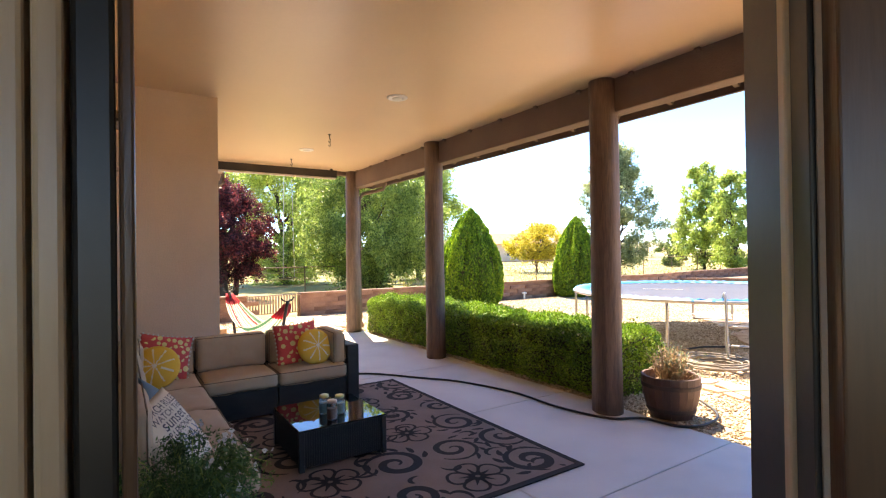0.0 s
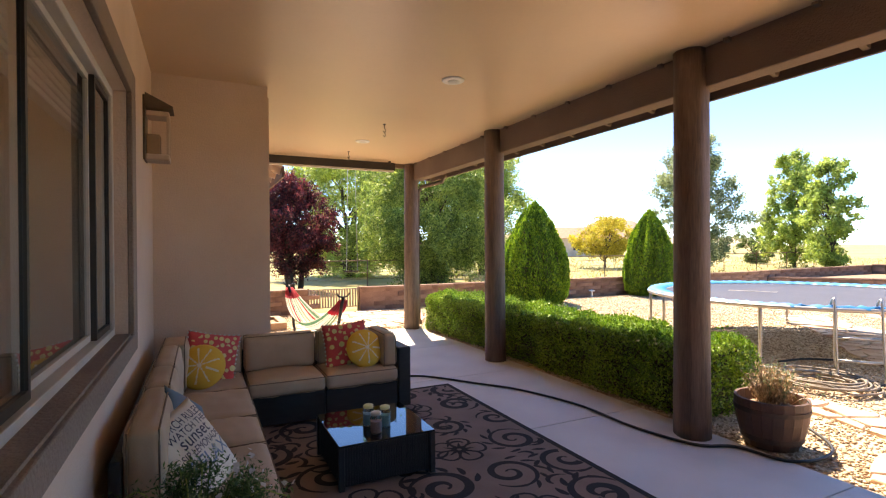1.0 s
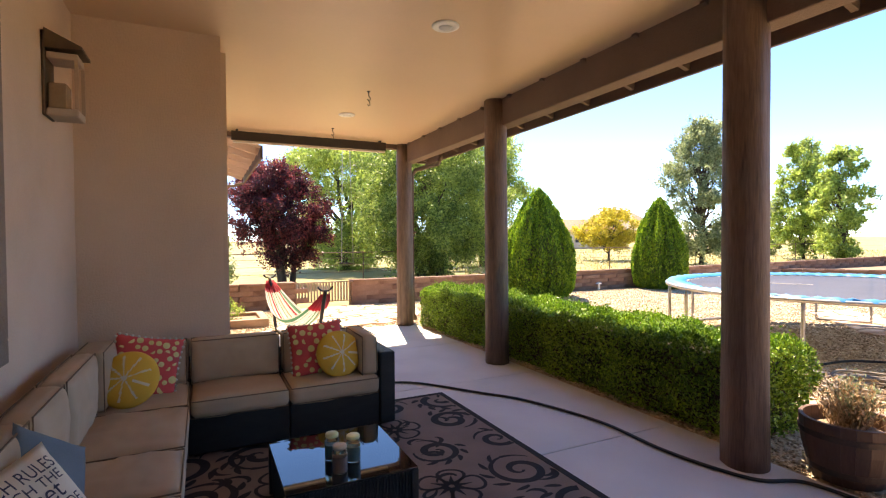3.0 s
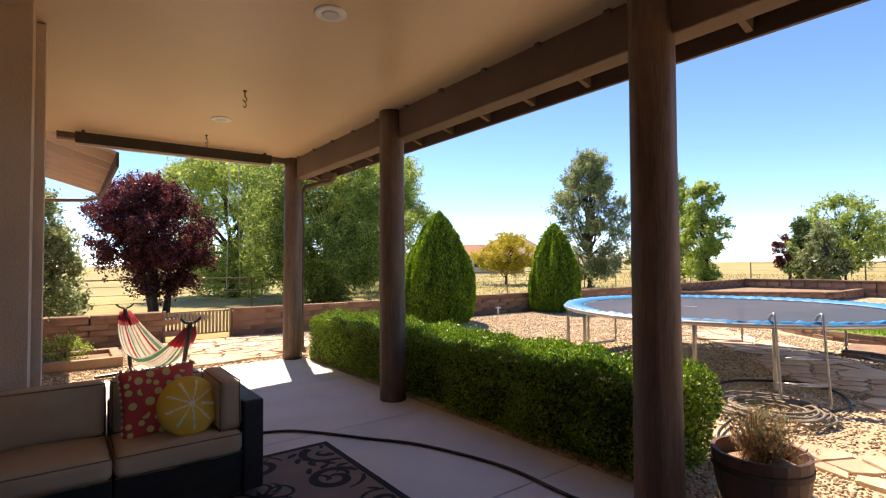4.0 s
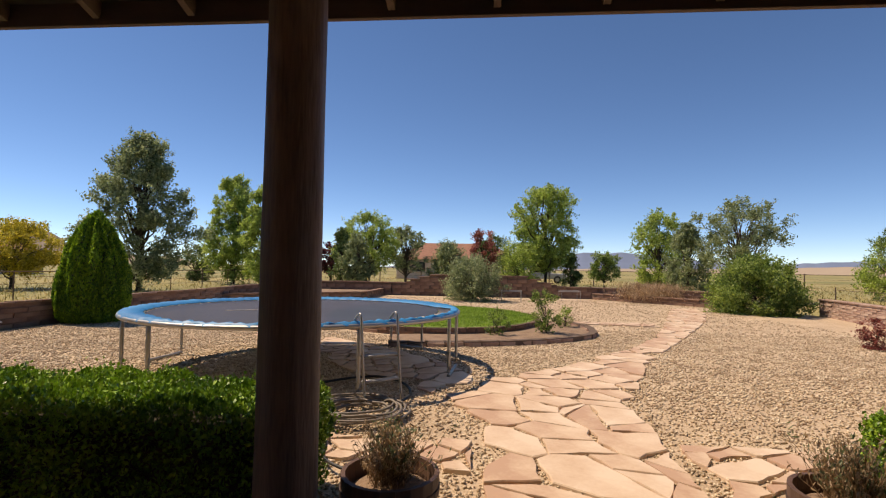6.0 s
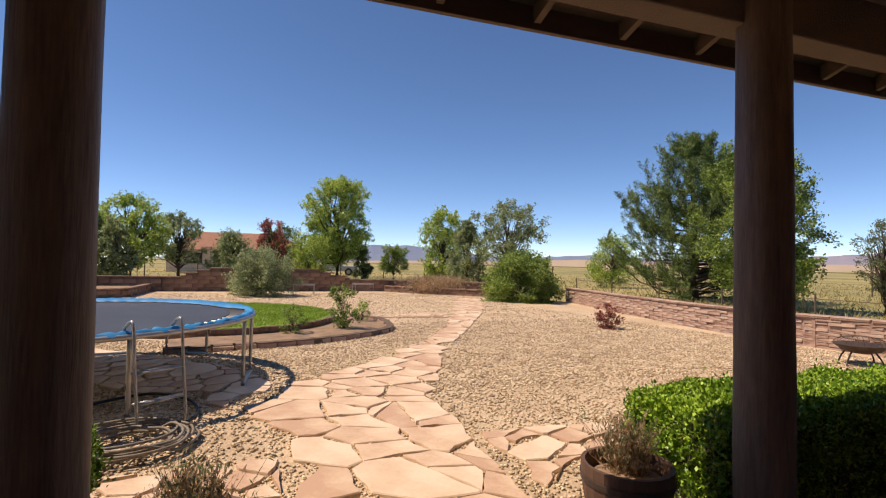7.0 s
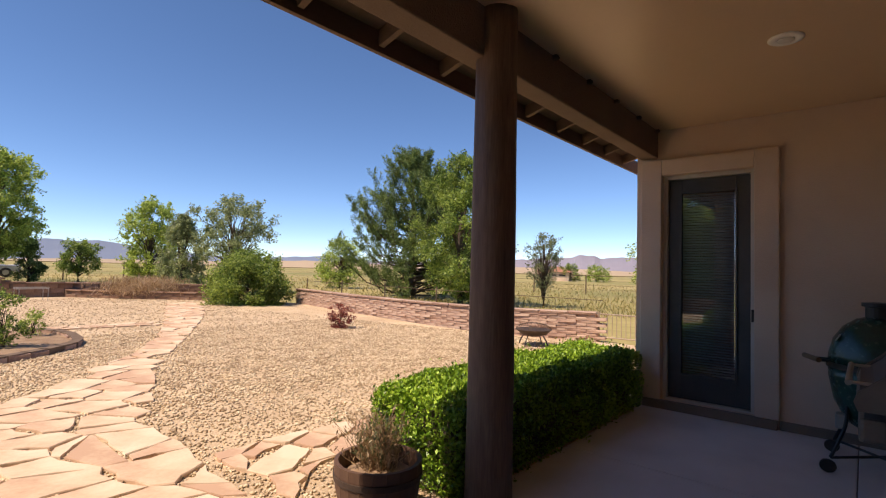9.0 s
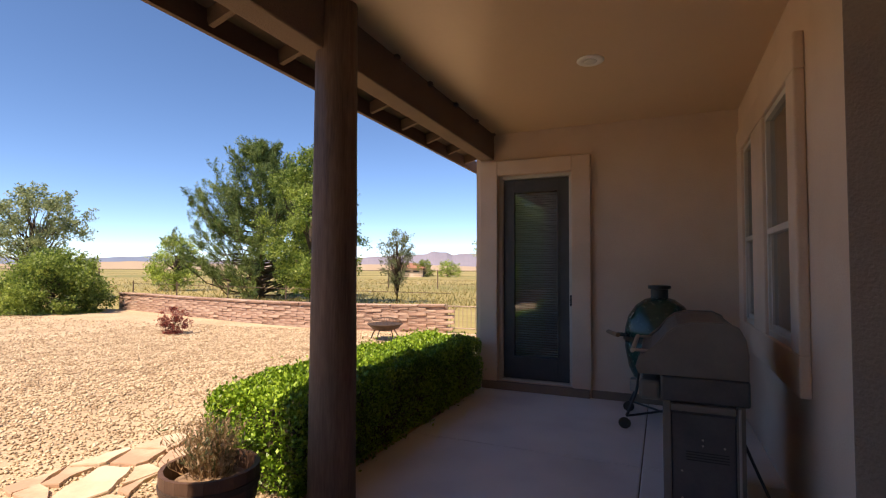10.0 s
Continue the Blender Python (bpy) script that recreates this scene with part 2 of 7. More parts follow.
def arrays_mesh(name, verts, faces, mat):
    """A mesh from numpy arrays of corners and equal-sided faces."""
    me = bpy.data.meshes.new(name)
    k = faces.shape[1]
    me.vertices.add(len(verts))
    me.vertices.foreach_set("co", verts.astype(np.float32).ravel())
    me.loops.add(faces.size)
    me.loops.foreach_set("vertex_index", faces.astype(np.int32).ravel())
    me.polygons.add(len(faces))
    me.polygons.foreach_set("loop_start", np.arange(0, faces.size, k, dtype=np.int32))
    me.polygons.foreach_set("loop_total", np.full(len(faces), k, dtype=np.int32))
    me.update(calc_edges=True)
    me.materials.append(mat)
    return me


def leaves_mesh(name, centres, size, mat, rng, aspect=0.55, lift=None, droop=0.0):
    """One folded leaf at each centre. lift: leaf directions lean along it (n x 3)."""
    n = len(centres)
    d = rng.normal(size=(n, 3))
    if lift is not None:
        d = d * 0.55 + lift
    d[:, 2] -= droop
    d /= np.linalg.norm(d, axis=1, keepdims=True) + 1e-9
    s = np.cross(d, rng.normal(size=(n, 3)))
    s /= np.linalg.norm(s, axis=1, keepdims=True) + 1e-9
    nrm = np.cross(d, s)
    ln = (size * rng.uniform(0.6, 1.3, n))[:, None]
    w = ln * aspect * 0.5
    v = np.stack([centres - d * ln * 0.5, centres + s * w + nrm * w * 0.3, centres + d * ln * 0.5, centres - s * w + nrm * w * 0.3], 1).reshape(-1, 3)
    return arrays_mesh(name, v, np.arange(4 * n).reshape(n, 4), mat)

CEIL, COL_X = 2.93, 4.68
COLS = [0.82, 3.83, 6.68, 9.50]
WX, EX, PX, PY, DY = 0.93, 2.21, 1.85, 6.03, -2.28

# ---- ground ----
bm = bmesh.new()
bmesh.ops.create_grid(bm, x_segments=60, y_segments=60, size=2500)
for v in bm.verts:
    v.co.z = -0.06
structure("ground", bm, GRASS, "dry yellow-green pasture reaching out to the hills", "ground")
YARD = [(4.6, -6.9), (7.2, -6.75), (9.8, -6.0), (12.6, -6.3), (15.5, -6.85), (19.2, -7.6), (23.2, -6.4), (26.1, -2.5), (26.1, 11.9), (-1.0, 12.6), (-1.0, 9.4), (4.6, 9.4)]
bm = bmesh.new()
bmesh.ops.triangle_fill(bm, edges=[bm.edges.new(e) for e in (lambda vs: zip(vs, vs[1:] + vs[:1]))([bm.verts.new((x, y, -0.012)) for x, y in YARD])], use_beauty=True)
for f in bm.faces:
    if f.normal.z < 0:
        f.normal_flip()
structure("gravel_yard", bm, GRAVEL, "tan pea gravel covering the back yard", "gravel")

# ---- patio slab, with its joints ----
patio = thing("patio_floor", "broom-finished grey concrete patio slab with control joints", "floor", kind="structure")
JOINTS = [-2.28, -0.49, 1.17, 2.84, 4.49, 6.17, 7.85, 9.55]
for y0, y1 in zip(JOINTS, JOINTS[1:]):
    x0 = EX - 0.2 if y1 < 1.2 else WX - 0.2
    for a, b in ((x0, 3.05), (3.05, 4.84)):
        if y0 < 1.2 < y1 + 0.1 or y0 < 2.0:
            a = max(a, EX - 0.25) if y1 < 1.3 else a
        part("slab", boxes((a + 0.004, b - 0.004, y0 + 0.004, y1 - 0.004, -0.1, 0.0), bevel=0.006), CONCRETE, patio)
part("subgrade", boxes((WX - 0.3, 4.83, DY, 9.54, -0.12, -0.012)), MORTAR, patio)

# ---- house walls ----
def wall(name, bm, label, mat=STUCCO):
    return structure(name, bm, mat, label, "wall")

T = 0.22
W = (2.26, 4.44, 0.98, 2.32)
wall("wall_window", boxes((WX - T, WX, 1.32, W[0], 0, 3.05), (WX - T, WX, W[1], PY + 0.22, 0, 3.05), (WX - T, WX, W[0], W[1], 0, W[2]), (WX - T, WX, W[0], W[1], W[3], 3.05)), "taupe stucco house wall with a wide window")
wall("wall_recess", boxes((WX, PX, PY, PY + 0.32, 0, 3.05)), "taupe stucco wall closing the seating end of the porch")
wall("wall_recess_post", boxes((PX - 0.16, PX + 0.05, 6.36, 6.62, 0, 2.925)), "narrow stucco pier at the house corner")
wall("wall_far_wing", boxes((-3.0, PX - 0.23, 6.36, 12.9, 0, 2.75)), "taupe stucco rear wing of the house")
EW = [(-1.74, -1.22, 0.92, 2.42), (-0.76, -0.02, 0.92, 2.42)]
wall("wall_east", boxes((EX - T, EX, DY, EW[0][0], 0, 3.05), (EX - T, EX, EW[0][1], EW[1][0], 0, 3.05), (EX - T, EX, EW[1][1], 0.96, 0, 3.05),
     *[(EX - T, EX, a, b, 0, c) for a, b, c, d in EW], *[(EX - T, EX, a, b, d, 3.05) for a, b, c, d in EW]), "taupe stucco house wall with two tall windows")
DOOR = (3.80, 4.64, 0.09, 2.44)
wall("wall_south", boxes((EX - T, DOOR[0], DY - T, DY, 0, 3.05), (DOOR[1], 4.91, DY - T, DY, 0, 3.05), (DOOR[0], DOOR[1], DY - T, DY, DOOR[3], 3.05), (DOOR[0], DOOR[1], DY - T, DY, 0, DOOR[2]),
     (4.69, 4.91, -6.4, DY - T, 0, 2.9)), "taupe stucco end wall with a glazed back door")
# the slanted wall with the doorway
R2 = math.sqrt(0.5)
DIAG = Matrix.Translation((WX, 2.24, 0)) @ Matrix.Rotation(radians(-45), 4, "Z")
LEN = (EX - WX) / R2
RIGHT_JAMB = 1.33
bm = bmesh.new()
box(bm, RIGHT_JAMB, LEN + 0.02, -0.2, 0, 0, 3.05, m=DIAG)
box(bm, WX - T, 1.86, 1.12, 1.31, 2.32, 3.05)
wall("wall_doorway", bm, "slanted stucco wall with the patio doorway")

# rooms behind, dim
def prism(bm, outline, z0, z1):
    lo = [bm.verts.new((x, y, z0)) for x, y in outline]
    hi = [bm.verts.new((x, y, z1)) for x, y in outline]
    bm.faces.new(lo[::-1]), bm.faces.new(hi)
    for i in range(len(lo)):
        j = (i + 1) % len(lo)
        bm.faces.new((lo[i], lo[j], hi[j], hi[i]))

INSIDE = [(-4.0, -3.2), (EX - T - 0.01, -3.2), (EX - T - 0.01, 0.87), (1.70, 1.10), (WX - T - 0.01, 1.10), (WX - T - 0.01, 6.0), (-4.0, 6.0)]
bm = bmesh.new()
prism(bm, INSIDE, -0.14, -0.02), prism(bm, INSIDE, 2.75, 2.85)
# Openings in the west and south walls are added, unseen, to let daylight in.
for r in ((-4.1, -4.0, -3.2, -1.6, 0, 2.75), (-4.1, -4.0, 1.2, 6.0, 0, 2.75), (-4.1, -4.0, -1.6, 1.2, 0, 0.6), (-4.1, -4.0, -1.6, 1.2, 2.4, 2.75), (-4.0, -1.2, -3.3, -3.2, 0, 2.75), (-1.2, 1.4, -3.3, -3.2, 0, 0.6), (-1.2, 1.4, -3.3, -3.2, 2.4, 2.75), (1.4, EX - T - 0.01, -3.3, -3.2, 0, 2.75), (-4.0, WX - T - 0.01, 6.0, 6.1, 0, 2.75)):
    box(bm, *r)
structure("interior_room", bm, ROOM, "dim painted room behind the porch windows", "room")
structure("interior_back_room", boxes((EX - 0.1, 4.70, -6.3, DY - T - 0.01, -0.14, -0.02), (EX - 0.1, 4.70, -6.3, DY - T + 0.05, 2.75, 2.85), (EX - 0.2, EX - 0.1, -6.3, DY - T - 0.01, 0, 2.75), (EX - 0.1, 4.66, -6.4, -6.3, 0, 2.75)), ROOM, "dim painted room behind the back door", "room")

# ---- porch roof ----
bm = boxes((-3.0, 4.72, -2.27, 9.61, CEIL, CEIL + 0.06))
structure("ceiling", bm, CEILING, "smooth tan-painted porch ceiling with a satin sheen", "ceiling")
structure("porch_beam", boxes((4.69, 4.86, -2.275, 9.62, 2.635, CEIL + 0.05), bevel=0.012), BEAM, "brown stucco-wrapped porch beam", "beam")
structure("porch_end_beam", boxes((PX + 0.06, 4.685, 9.50, 9.62, 2.86, CEIL + 0.02)), BEAM, "brown header closing the porch ceiling", "beam")
roof = thing("porch_roof", "sloping porch eave with exposed rafter tails and brown fascia", "roof", kind="structure")
bm = bmesh.new()
sl = 0.30
box(bm, 0, 0.80, -2.9, 9.95, 0, 0.03, m=pose(4.60, 0, 3.03) @ Matrix.Rotation(math.atan(sl), 4, "Y"))
box(bm, -6.0, 0, -2.9, 9.95, 0, 0.03, m=pose(4.60, 0, 3.03) @ Matrix.Rotation(math.atan(sl), 4, "Y"))
part("sheathing", bm, DECKING, roof)
part("fascia", boxes((5.26, 5.295, -3.4, 9.95, 2.70, 2.86), bevel=0.004), FASCIA, roof, "long brown fascia board")
part("gable_board", boxes((4.81, 5.255, 9.91, 9.95, 2.72, 2.95), bevel=0.004), FASCIA, roof)
k = 0
y = -3.344
while y < 9.9:
    bm = bmesh.new()
    box(bm, -0.02, 0.60, -0.02, 0.02, -0.10, -0.003, m=pose(4.70, y, 3.0) @ Matrix.Rotation(math.atan(sl), 4, "Y"))
    bmesh.ops.bisect_plane(bm, geom=bm.verts[:] + bm.edges[:] + bm.faces[:], plane_co=(5.257, 0, 0), plane_no=(1, 0, 0), clear_outer=True)
    part("rafter", bm, BEAM, roof)
    y += 0.573

# round log columns
def log_column(y, seed):
    rng = np.random.default_rng(seed)
    bm = bmesh.new()
    sides, rings = 28, 26
    ph = rng.uniform(0, 6.28, 6)
    prof = []
    for j in range(rings):
        z = CEIL * j / (rings - 1)
        row = []
        for i in range(sides):
            a = 2 * math.pi * i / sides
            r = 0.135 - 0.010 * z / CEIL + 0.004 * math.sin(2 * a + ph[0] + 0.7 * z) + 0.0025 * math.sin(5 * a + ph[1] + 1.1 * z) + 0.002 * math.sin(9 * a + ph[2])
            r += 0.003 * noise.noise((math.cos(a) * 2, math.sin(a) * 2, z * 2.5 + seed))
            row.append(bm.verts.new((r * math.cos(a), r * math.sin(a), z)))
        prof.append(row)
    for a, b in zip(prof, prof[1:]):
        for i in range(sides):
            bm.faces.new((a[i], a[(i + 1) % sides], b[(i + 1) % sides], b[i]))
    bm.faces.new(prof[0][::-1]), bm.faces.new(prof[-1])
    ob = single("log_column", bm, LOG, "brown-stained peeled log post holding up the porch beam", "column", "porch posts", "structure", True)
    ob.location = (COL_X, y, 0)

for i, y in enumerate(COLS):
    log_column(y, i + 3)


# ---- plants ----
def hedge(name, x0, x1, y0, y1, h, n, seed, label):
    rng = np.random.default_rng(seed)
    ob = thing(name, label, "hedge", "clipped hedges")
    core = boxes((x0 + 0.09, x1 - 0.09, y0 + 0.09, y1 - 0.09, 0.0, h - 0.10))
    part("twig_core", core, BARK, ob, "dark inner twigs")
    area = np.array([(y1 - y0) * h, (y1 - y0) * h, (x1 - x0) * h, (x1 - x0) * h, (x1 - x0) * (y1 - y0) * 1.3])
    side = rng.choice(5, n, p=area / area.sum())
    u, v = rng.uniform(0, 1, n), rng.uniform(0.02, 1, n)
    p = np.zeros((n, 3))
    nr = np.zeros((n, 3))
    for s, (fx, fy) in enumerate(((0, None), (1, None), (None, 0), (None, 1))):
        k = side == s
        if fx is not None:
            p[k, 0], p[k, 1], nr[k, 0] = (x0, x1)[fx], y0 + u[k] * (y1 - y0), (-1, 1)[fx]
        else:
            p[k, 1], p[k, 0], nr[k, 1] = (y0, y1)[fy], x0 + u[k] * (x1 - x0), (-1, 1)[fy]
        p[k, 2] = v[k] * h
    k = side == 4
    p[k] = np.stack([x0 + u[k] * (x1 - x0), y0 + rng.uniform(0, 1, k.sum()) * (y1 - y0), np.full(k.sum(), h)], 1)
    nr[k, 2] = 1
    mid = np.array([(x0 + x1) / 2, (y0 + y1) / 2])
    lump = np.array([noise.noise((a[0] * 3.1, a[1] * 3.1, a[2] * 3.1 + seed)) for a in p]) * 0.085 + np.array([noise.noise((a[0] * 9, a[1] * 9, a[2] * 9)) for a in p]) * 0.03
    depth = -np.abs(rng.normal(0, 0.05, n)) + lump + (rng.uniform(0, 1, n) > 0.95) * rng.uniform(0, 0.075, n)
    p += nr * depth[:, None]
    # rounded top edges
    over = np.clip(p[:, 2] - (h - 0.12), 0, None)
    for ax, lo, hi in ((0, x0, x1), (1, y0, y1)):
        edge = np.clip(0.14 - np.minimum(p[:, ax] - lo, hi - p[:, ax]), 0, 0.2)
        p[:, 2] -= edge * edge * 2.6 * (p[:, 2] > h * 0.6)
    p[:, 2] = np.maximum(p[:, 2], 0.02)
    me = leaves_mesh("foliage", p, 0.028, L_BOX, rng, 0.6, nr * 0.5 + np.array([0, 0, 0.5]))
    f = new("foliage", me)
    f.parent = ob

hedge("boxwood_hedge", 4.88, 5.68, 3.95, 9.35, 0.65, 125000, 11, "long clipped green boxwood hedge along the patio edge")
hedge("boxwood_hedge", 4.80, 5.58, -2.15, 0.95, 0.62, 72000, 12, "short clipped boxwood hedge beside the back door")


def limb_tube(bm, a, b, r0, r1, rng, bend=0.12):
    a, b = Vector(a), Vector(b)
    ln = (b - a).length
    pts, rad = [], []
    for i in range(5):
        t = i / 4
        off = Vector(rng.normal(0, bend * ln * 0.25, 3)) * math.sin(math.pi * t)
        pts.append(a.lerp(b, t) + off)
        rad.append(r0 + (r1 - r0) * t)
    tube(bm, pts, rad, 6)


def tree(name, at, h, r, mat, leaves, label, seed, size=0.16, base=0.3, shape=(1.0, 0.6), clumps=60, trunk=0.12, sparse=0.0, clump_r=0.3, aspect=0.55, droop=0.0, stems=1, spread=None, lean=0.0, limb=14):
    """A tree: tapered trunk and limbs that reach into leaf clumps. base: crown's start, as a share of h; shape: how wide the crown is at its foot and its head."""
    leaves, size, clumps = int(leaves * 1.7), size * 0.76, int(clumps * 1.3)
    rng = np.random.default_rng(seed)
    ob = thing(name, label, "tree" if h > 1.8 else "bush", "", at=(at[0], at[1], -0.06))
    z0 = h * base
    cc = []
    while len(cc) < clumps:
        t = rng.uniform(0, 1)
        wide = (shape[0] * (1 - t) + shape[1] * t) * math.sqrt(max(0.0, 1 - (2 * t - 1) ** 4)) * (0.82 + 0.36 * rng.uniform())
        a, q = rng.uniform(0, 2 * math.pi), math.sqrt(rng.uniform(0.12, 1)) * r * wide
        cc.append((q * math.cos(a) + lean * t, q * math.sin(a), z0 + t * (h - z0) * 0.97))
    cc = np.array(cc)
    bm = bmesh.new()
    for s in range(stems):
        a = 2 * math.pi * s / stems + seed
        foot = (0.12 * r * math.cos(a) * (stems > 1), 0.12 * r * math.sin(a) * (stems > 1), 0)
        head = (0.35 * r * math.cos(a) * (stems > 1) + lean * 0.5, 0.35 * r * math.sin(a) * (stems > 1), z0 + 0.62 * (h - z0))
        limb_tube(bm, foot, head, trunk, trunk * 0.3, rng, 0.10)
    for c in cc[:: max(1, len(cc) // (limb * 2))]:
        t0 = min(0.9, rng.uniform(0.35, 0.7)) * c[2]
        limb_tube(bm, (lean * 0.2, 0, max(0.1, min(t0, z0 + 0.5 * (h - z0)))), tuple(c), trunk * 0.42, trunk * 0.08, rng, 0.15)
    part("trunk", bm, BARK, ob, smooth=True)
    pick = rng.integers(0, len(cc), leaves)
    twigs = 9 if sparse == 0 else 7
    mid = np.array([lean * 0.5, 0, z0 + 0.35 * (h - z0)])
    way = rng.normal(size=(len(cc), twigs, 3)) * 0.75
    way += ((cc - mid) / (np.linalg.norm(cc - mid, axis=1, keepdims=True) + 1e-6))[:, None, :] * 0.65 + np.array([0, 0, 0.25 - droop * 2])
    way /= np.linalg.norm(way, axis=2, keepdims=True)
    long = clump_r * r * rng.uniform(0.6, 1.5, (len(cc), twigs))
    twig = rng.integers(0, twigs, leaves)
    along = rng.uniform(0.05, 1.0, leaves) ** 0.75
    p = cc[pick] + way[pick, twig] * (long[pick, twig] * along)[:, None]
    p += rng.normal(size=(leaves, 3)) * (clump_r * r * (0.24 - 0.13 * along))[:, None]
    if droop:
        p[:, 2] -= droop * along ** 2 * r * rng.uniform(0.4, 1.0, leaves)
    p[:, 2] = np.clip(p[:, 2], 0.08, None)
    f = new("crown", leaves_mesh("crown", p, size, mat, rng, aspect, droop=droop * 2))
    f.parent = ob
    return ob


def arborvitae(at, h, r, seed, n=40000):
    rng = np.random.default_rng(seed)
    ob = thing("arborvitae", "dense bright green cone-shaped evergreen against the garden wall", "evergreen", "cone evergreens", at=(at[0], at[1], -0.02))
    bm = bmesh.new()
    lathe(bm, [(0.06, 0), (0.05, 0.22), (r * 0.62, 0.26), (r * 0.78, h * 0.25), (r * 0.66, h * 0.55), (r * 0.28, h * 0.82), (0.02, h * 0.92)], 14)
    part("trunk", bm, BARK, ob)
    t = rng.uniform(0, 1, n) ** 1.25
    a = rng.uniform(0, 2 * math.pi, n)
    prof = r * np.interp(t, [0, 0.05, 0.2, 0.4, 0.6, 0.8, 0.93, 1.0], [0.78, 0.93, 1.0, 0.96, 0.80, 0.52, 0.25, 0.04])
    lump = np.array([noise.noise((math.cos(b) * 3.0, math.sin(b) * 3.0, c * 2.2 + seed)) + 0.6 * noise.noise((math.cos(b) * 8.0, math.sin(b) * 8.0, c * 5 + seed)) for b, c in zip(a, t)])
    plume = np.array([noise.noise((math.cos(b) * 5.5, math.sin(b) * 5.5, c * 1.6 + 3 * seed)) for b, c in zip(a, t)])
    q = prof * (1 + 0.10 * lump + 0.20 * plume * (0.35 + t)) - np.abs(rng.normal(0, 0.04, n))
    p = np.stack([q * np.cos(a), q * np.sin(a), 0.05 + t * h * (1 + 0.03 * lump + 0.05 * plume)], 1)
    lift = np.stack([0.35 * np.cos(a), 0.35 * np.sin(a), np.full(n, 1.1)], 1)
    f = new("foliage", leaves_mesh("foliage", p, 0.075, L_ARBOR, rng, 0.42, lift))
    f.parent = ob

arborvitae((9.05, 11.75), 2.50, 0.84, 5)
arborvitae((13.15, 11.75), 2.40, 0.72, 6)

tree("plum_tree", (4.15, 18.8), 3.7, 1.62, L_PLUM, 40000, "round dark burgundy plum tree beyond the garden wall", 21, 0.095, 0.22, (0.75, 0.85), 90, 0.11, clump_r=0.26, stems=3, lean=-0.3)
tree("ash_tree", (9.6, 19.4), 5.3, 3.1, L_ASH, 72000, "broad dark green shade tree beyond the garden wall", 22, 0.12, 0.16, (0.95, 0.7), 110, 0.17, clump_r=0.24, droop=0.12, stems=2)
tree("ash_tree", (8.2, 26.5), 6.8, 3.6, L_LIGHT, 56000, "tall light green shade tree behind the plum", 23, 0.145, 0.12, (0.9, 0.7), 110, 0.2, clump_r=0.22, droop=0.15, stems=2)
tree("ash_tree", (14.9, 24.5), 7.1, 3.0, L_LIGHT, 28000, "light green shade tree rising behind the darker one", 24, 0.15, 0.15, (0.95, 0.6), 80, 0.18, clump_r=0.24)
tree("cypress", (1.55, 14.6), 2.75, 0.75, L_GREY, 16000, "feathery grey-green cypress beside the house corner", 25, 0.10, 0.03, (1.0, 0.35), 60, 0.06, clump_r=0.4)
tree("yellow_tree", (25.5, 26.4), 2.95, 2.0, L_YELLOW, 11000, "low spreading tree with yellow-green leaves", 26, 0.16, 0.32, (0.9, 0.9), 50, 0.10, clump_r=0.28, sparse=1)
tree("poplar_tree", (25.6, 19.8), 7.5, 3.0, L_GREY, 26000, "tall silvery green poplar beyond the fence", 27, 0.17, 0.12, (1.0, 0.28), 110, 0.13, clump_r=0.2, sparse=1, limb=24)
tree("juniper", (41.1, 26.2), 2.7, 1.0, L_PINE, 4000, "small dark round juniper in the pasture", 28, 0.2, 0.05, (1, 0.6), 24, 0.1, clump_r=0.4)
tree("poplar_tree", (36.5, 20.7), 7.4, 2.1, L_LIGHT, 18000, "slender pale green poplar in the pasture", 29, 0.2, 0.1, (1, 0.5), 70, 0.14, clump_r=0.3, sparse=1)
tree("poplar_tree", (33.6, 17.2), 6.2, 1.6, L_LIGHT, 13000, "slender yellow-green poplar in the pasture", 30, 0.2, 0.08, (1, 0.55), 60, 0.12, clump_r=0.32, sparse=1)
tree("juniper", (33.5, 12.0), 3.6, 0.9, L_PINE, 6000, "dark narrow juniper in the pasture", 31, 0.16, 0.05, (1, 0.25), 40, 0.1, clump_r=0.4)
tree("juniper", (32.6, 10.8), 3.2, 1.1, L_GREY, 6000, "grey-green conifer in the pasture", 32, 0.16, 0.12, (1, 0.3), 40, 0.1, clump_r=0.35, sparse=1)
tree("plum_tree", (42.6, 15.6), 3.2, 1.0, L_PLUM, 3500, "small distant purple-leaved plum tree", 33, 0.2, 0.3, (0.9, 0.8), 40, 0.12, clump_r=0.32)
tree("locust_tree", (37.2, 11.1), 4.8, 2.4, L_LIGHT, 9000, "airy yellow-green locust tree beyond the wall", 34, 0.18, 0.3, (0.9, 0.7), 60, 0.12, clump_r=0.24, sparse=1, limb=20)
tree("locust_tree", (42.8, 9.4), 4.4, 2.0, L_GREY, 6000, "thin pale locust tree beyond the wall", 35, 0.18, 0.3, (0.9, 0.6), 50, 0.12, clump_r=0.24, sparse=1, limb=20)
tree("juniper", (42.5, 5.8), 3.2, 1.9, L_GREY, 7000, "spreading olive-green conifer before the neighbour house", 36, 0.2, 0.06, (1, 0.4), 50, 0.12, clump_r=0.3, sparse=1)
tree("red_tree", (42.6, 3.1), 4.5, 1.35, L_RED, 3200, "thin young tree with reddish leaves", 37, 0.17, 0.3, (0.9, 0.7), 45, 0.08, clump_r=0.26, sparse=1, limb=24)
tree("round_tree", (42.0, -1.7), 7.5, 2.75, L_LIGHT, 22000, "tall round-headed bright green tree", 38, 0.2, 0.22, (0.75, 0.85), 120, 0.2, clump_r=0.22, limb=20)
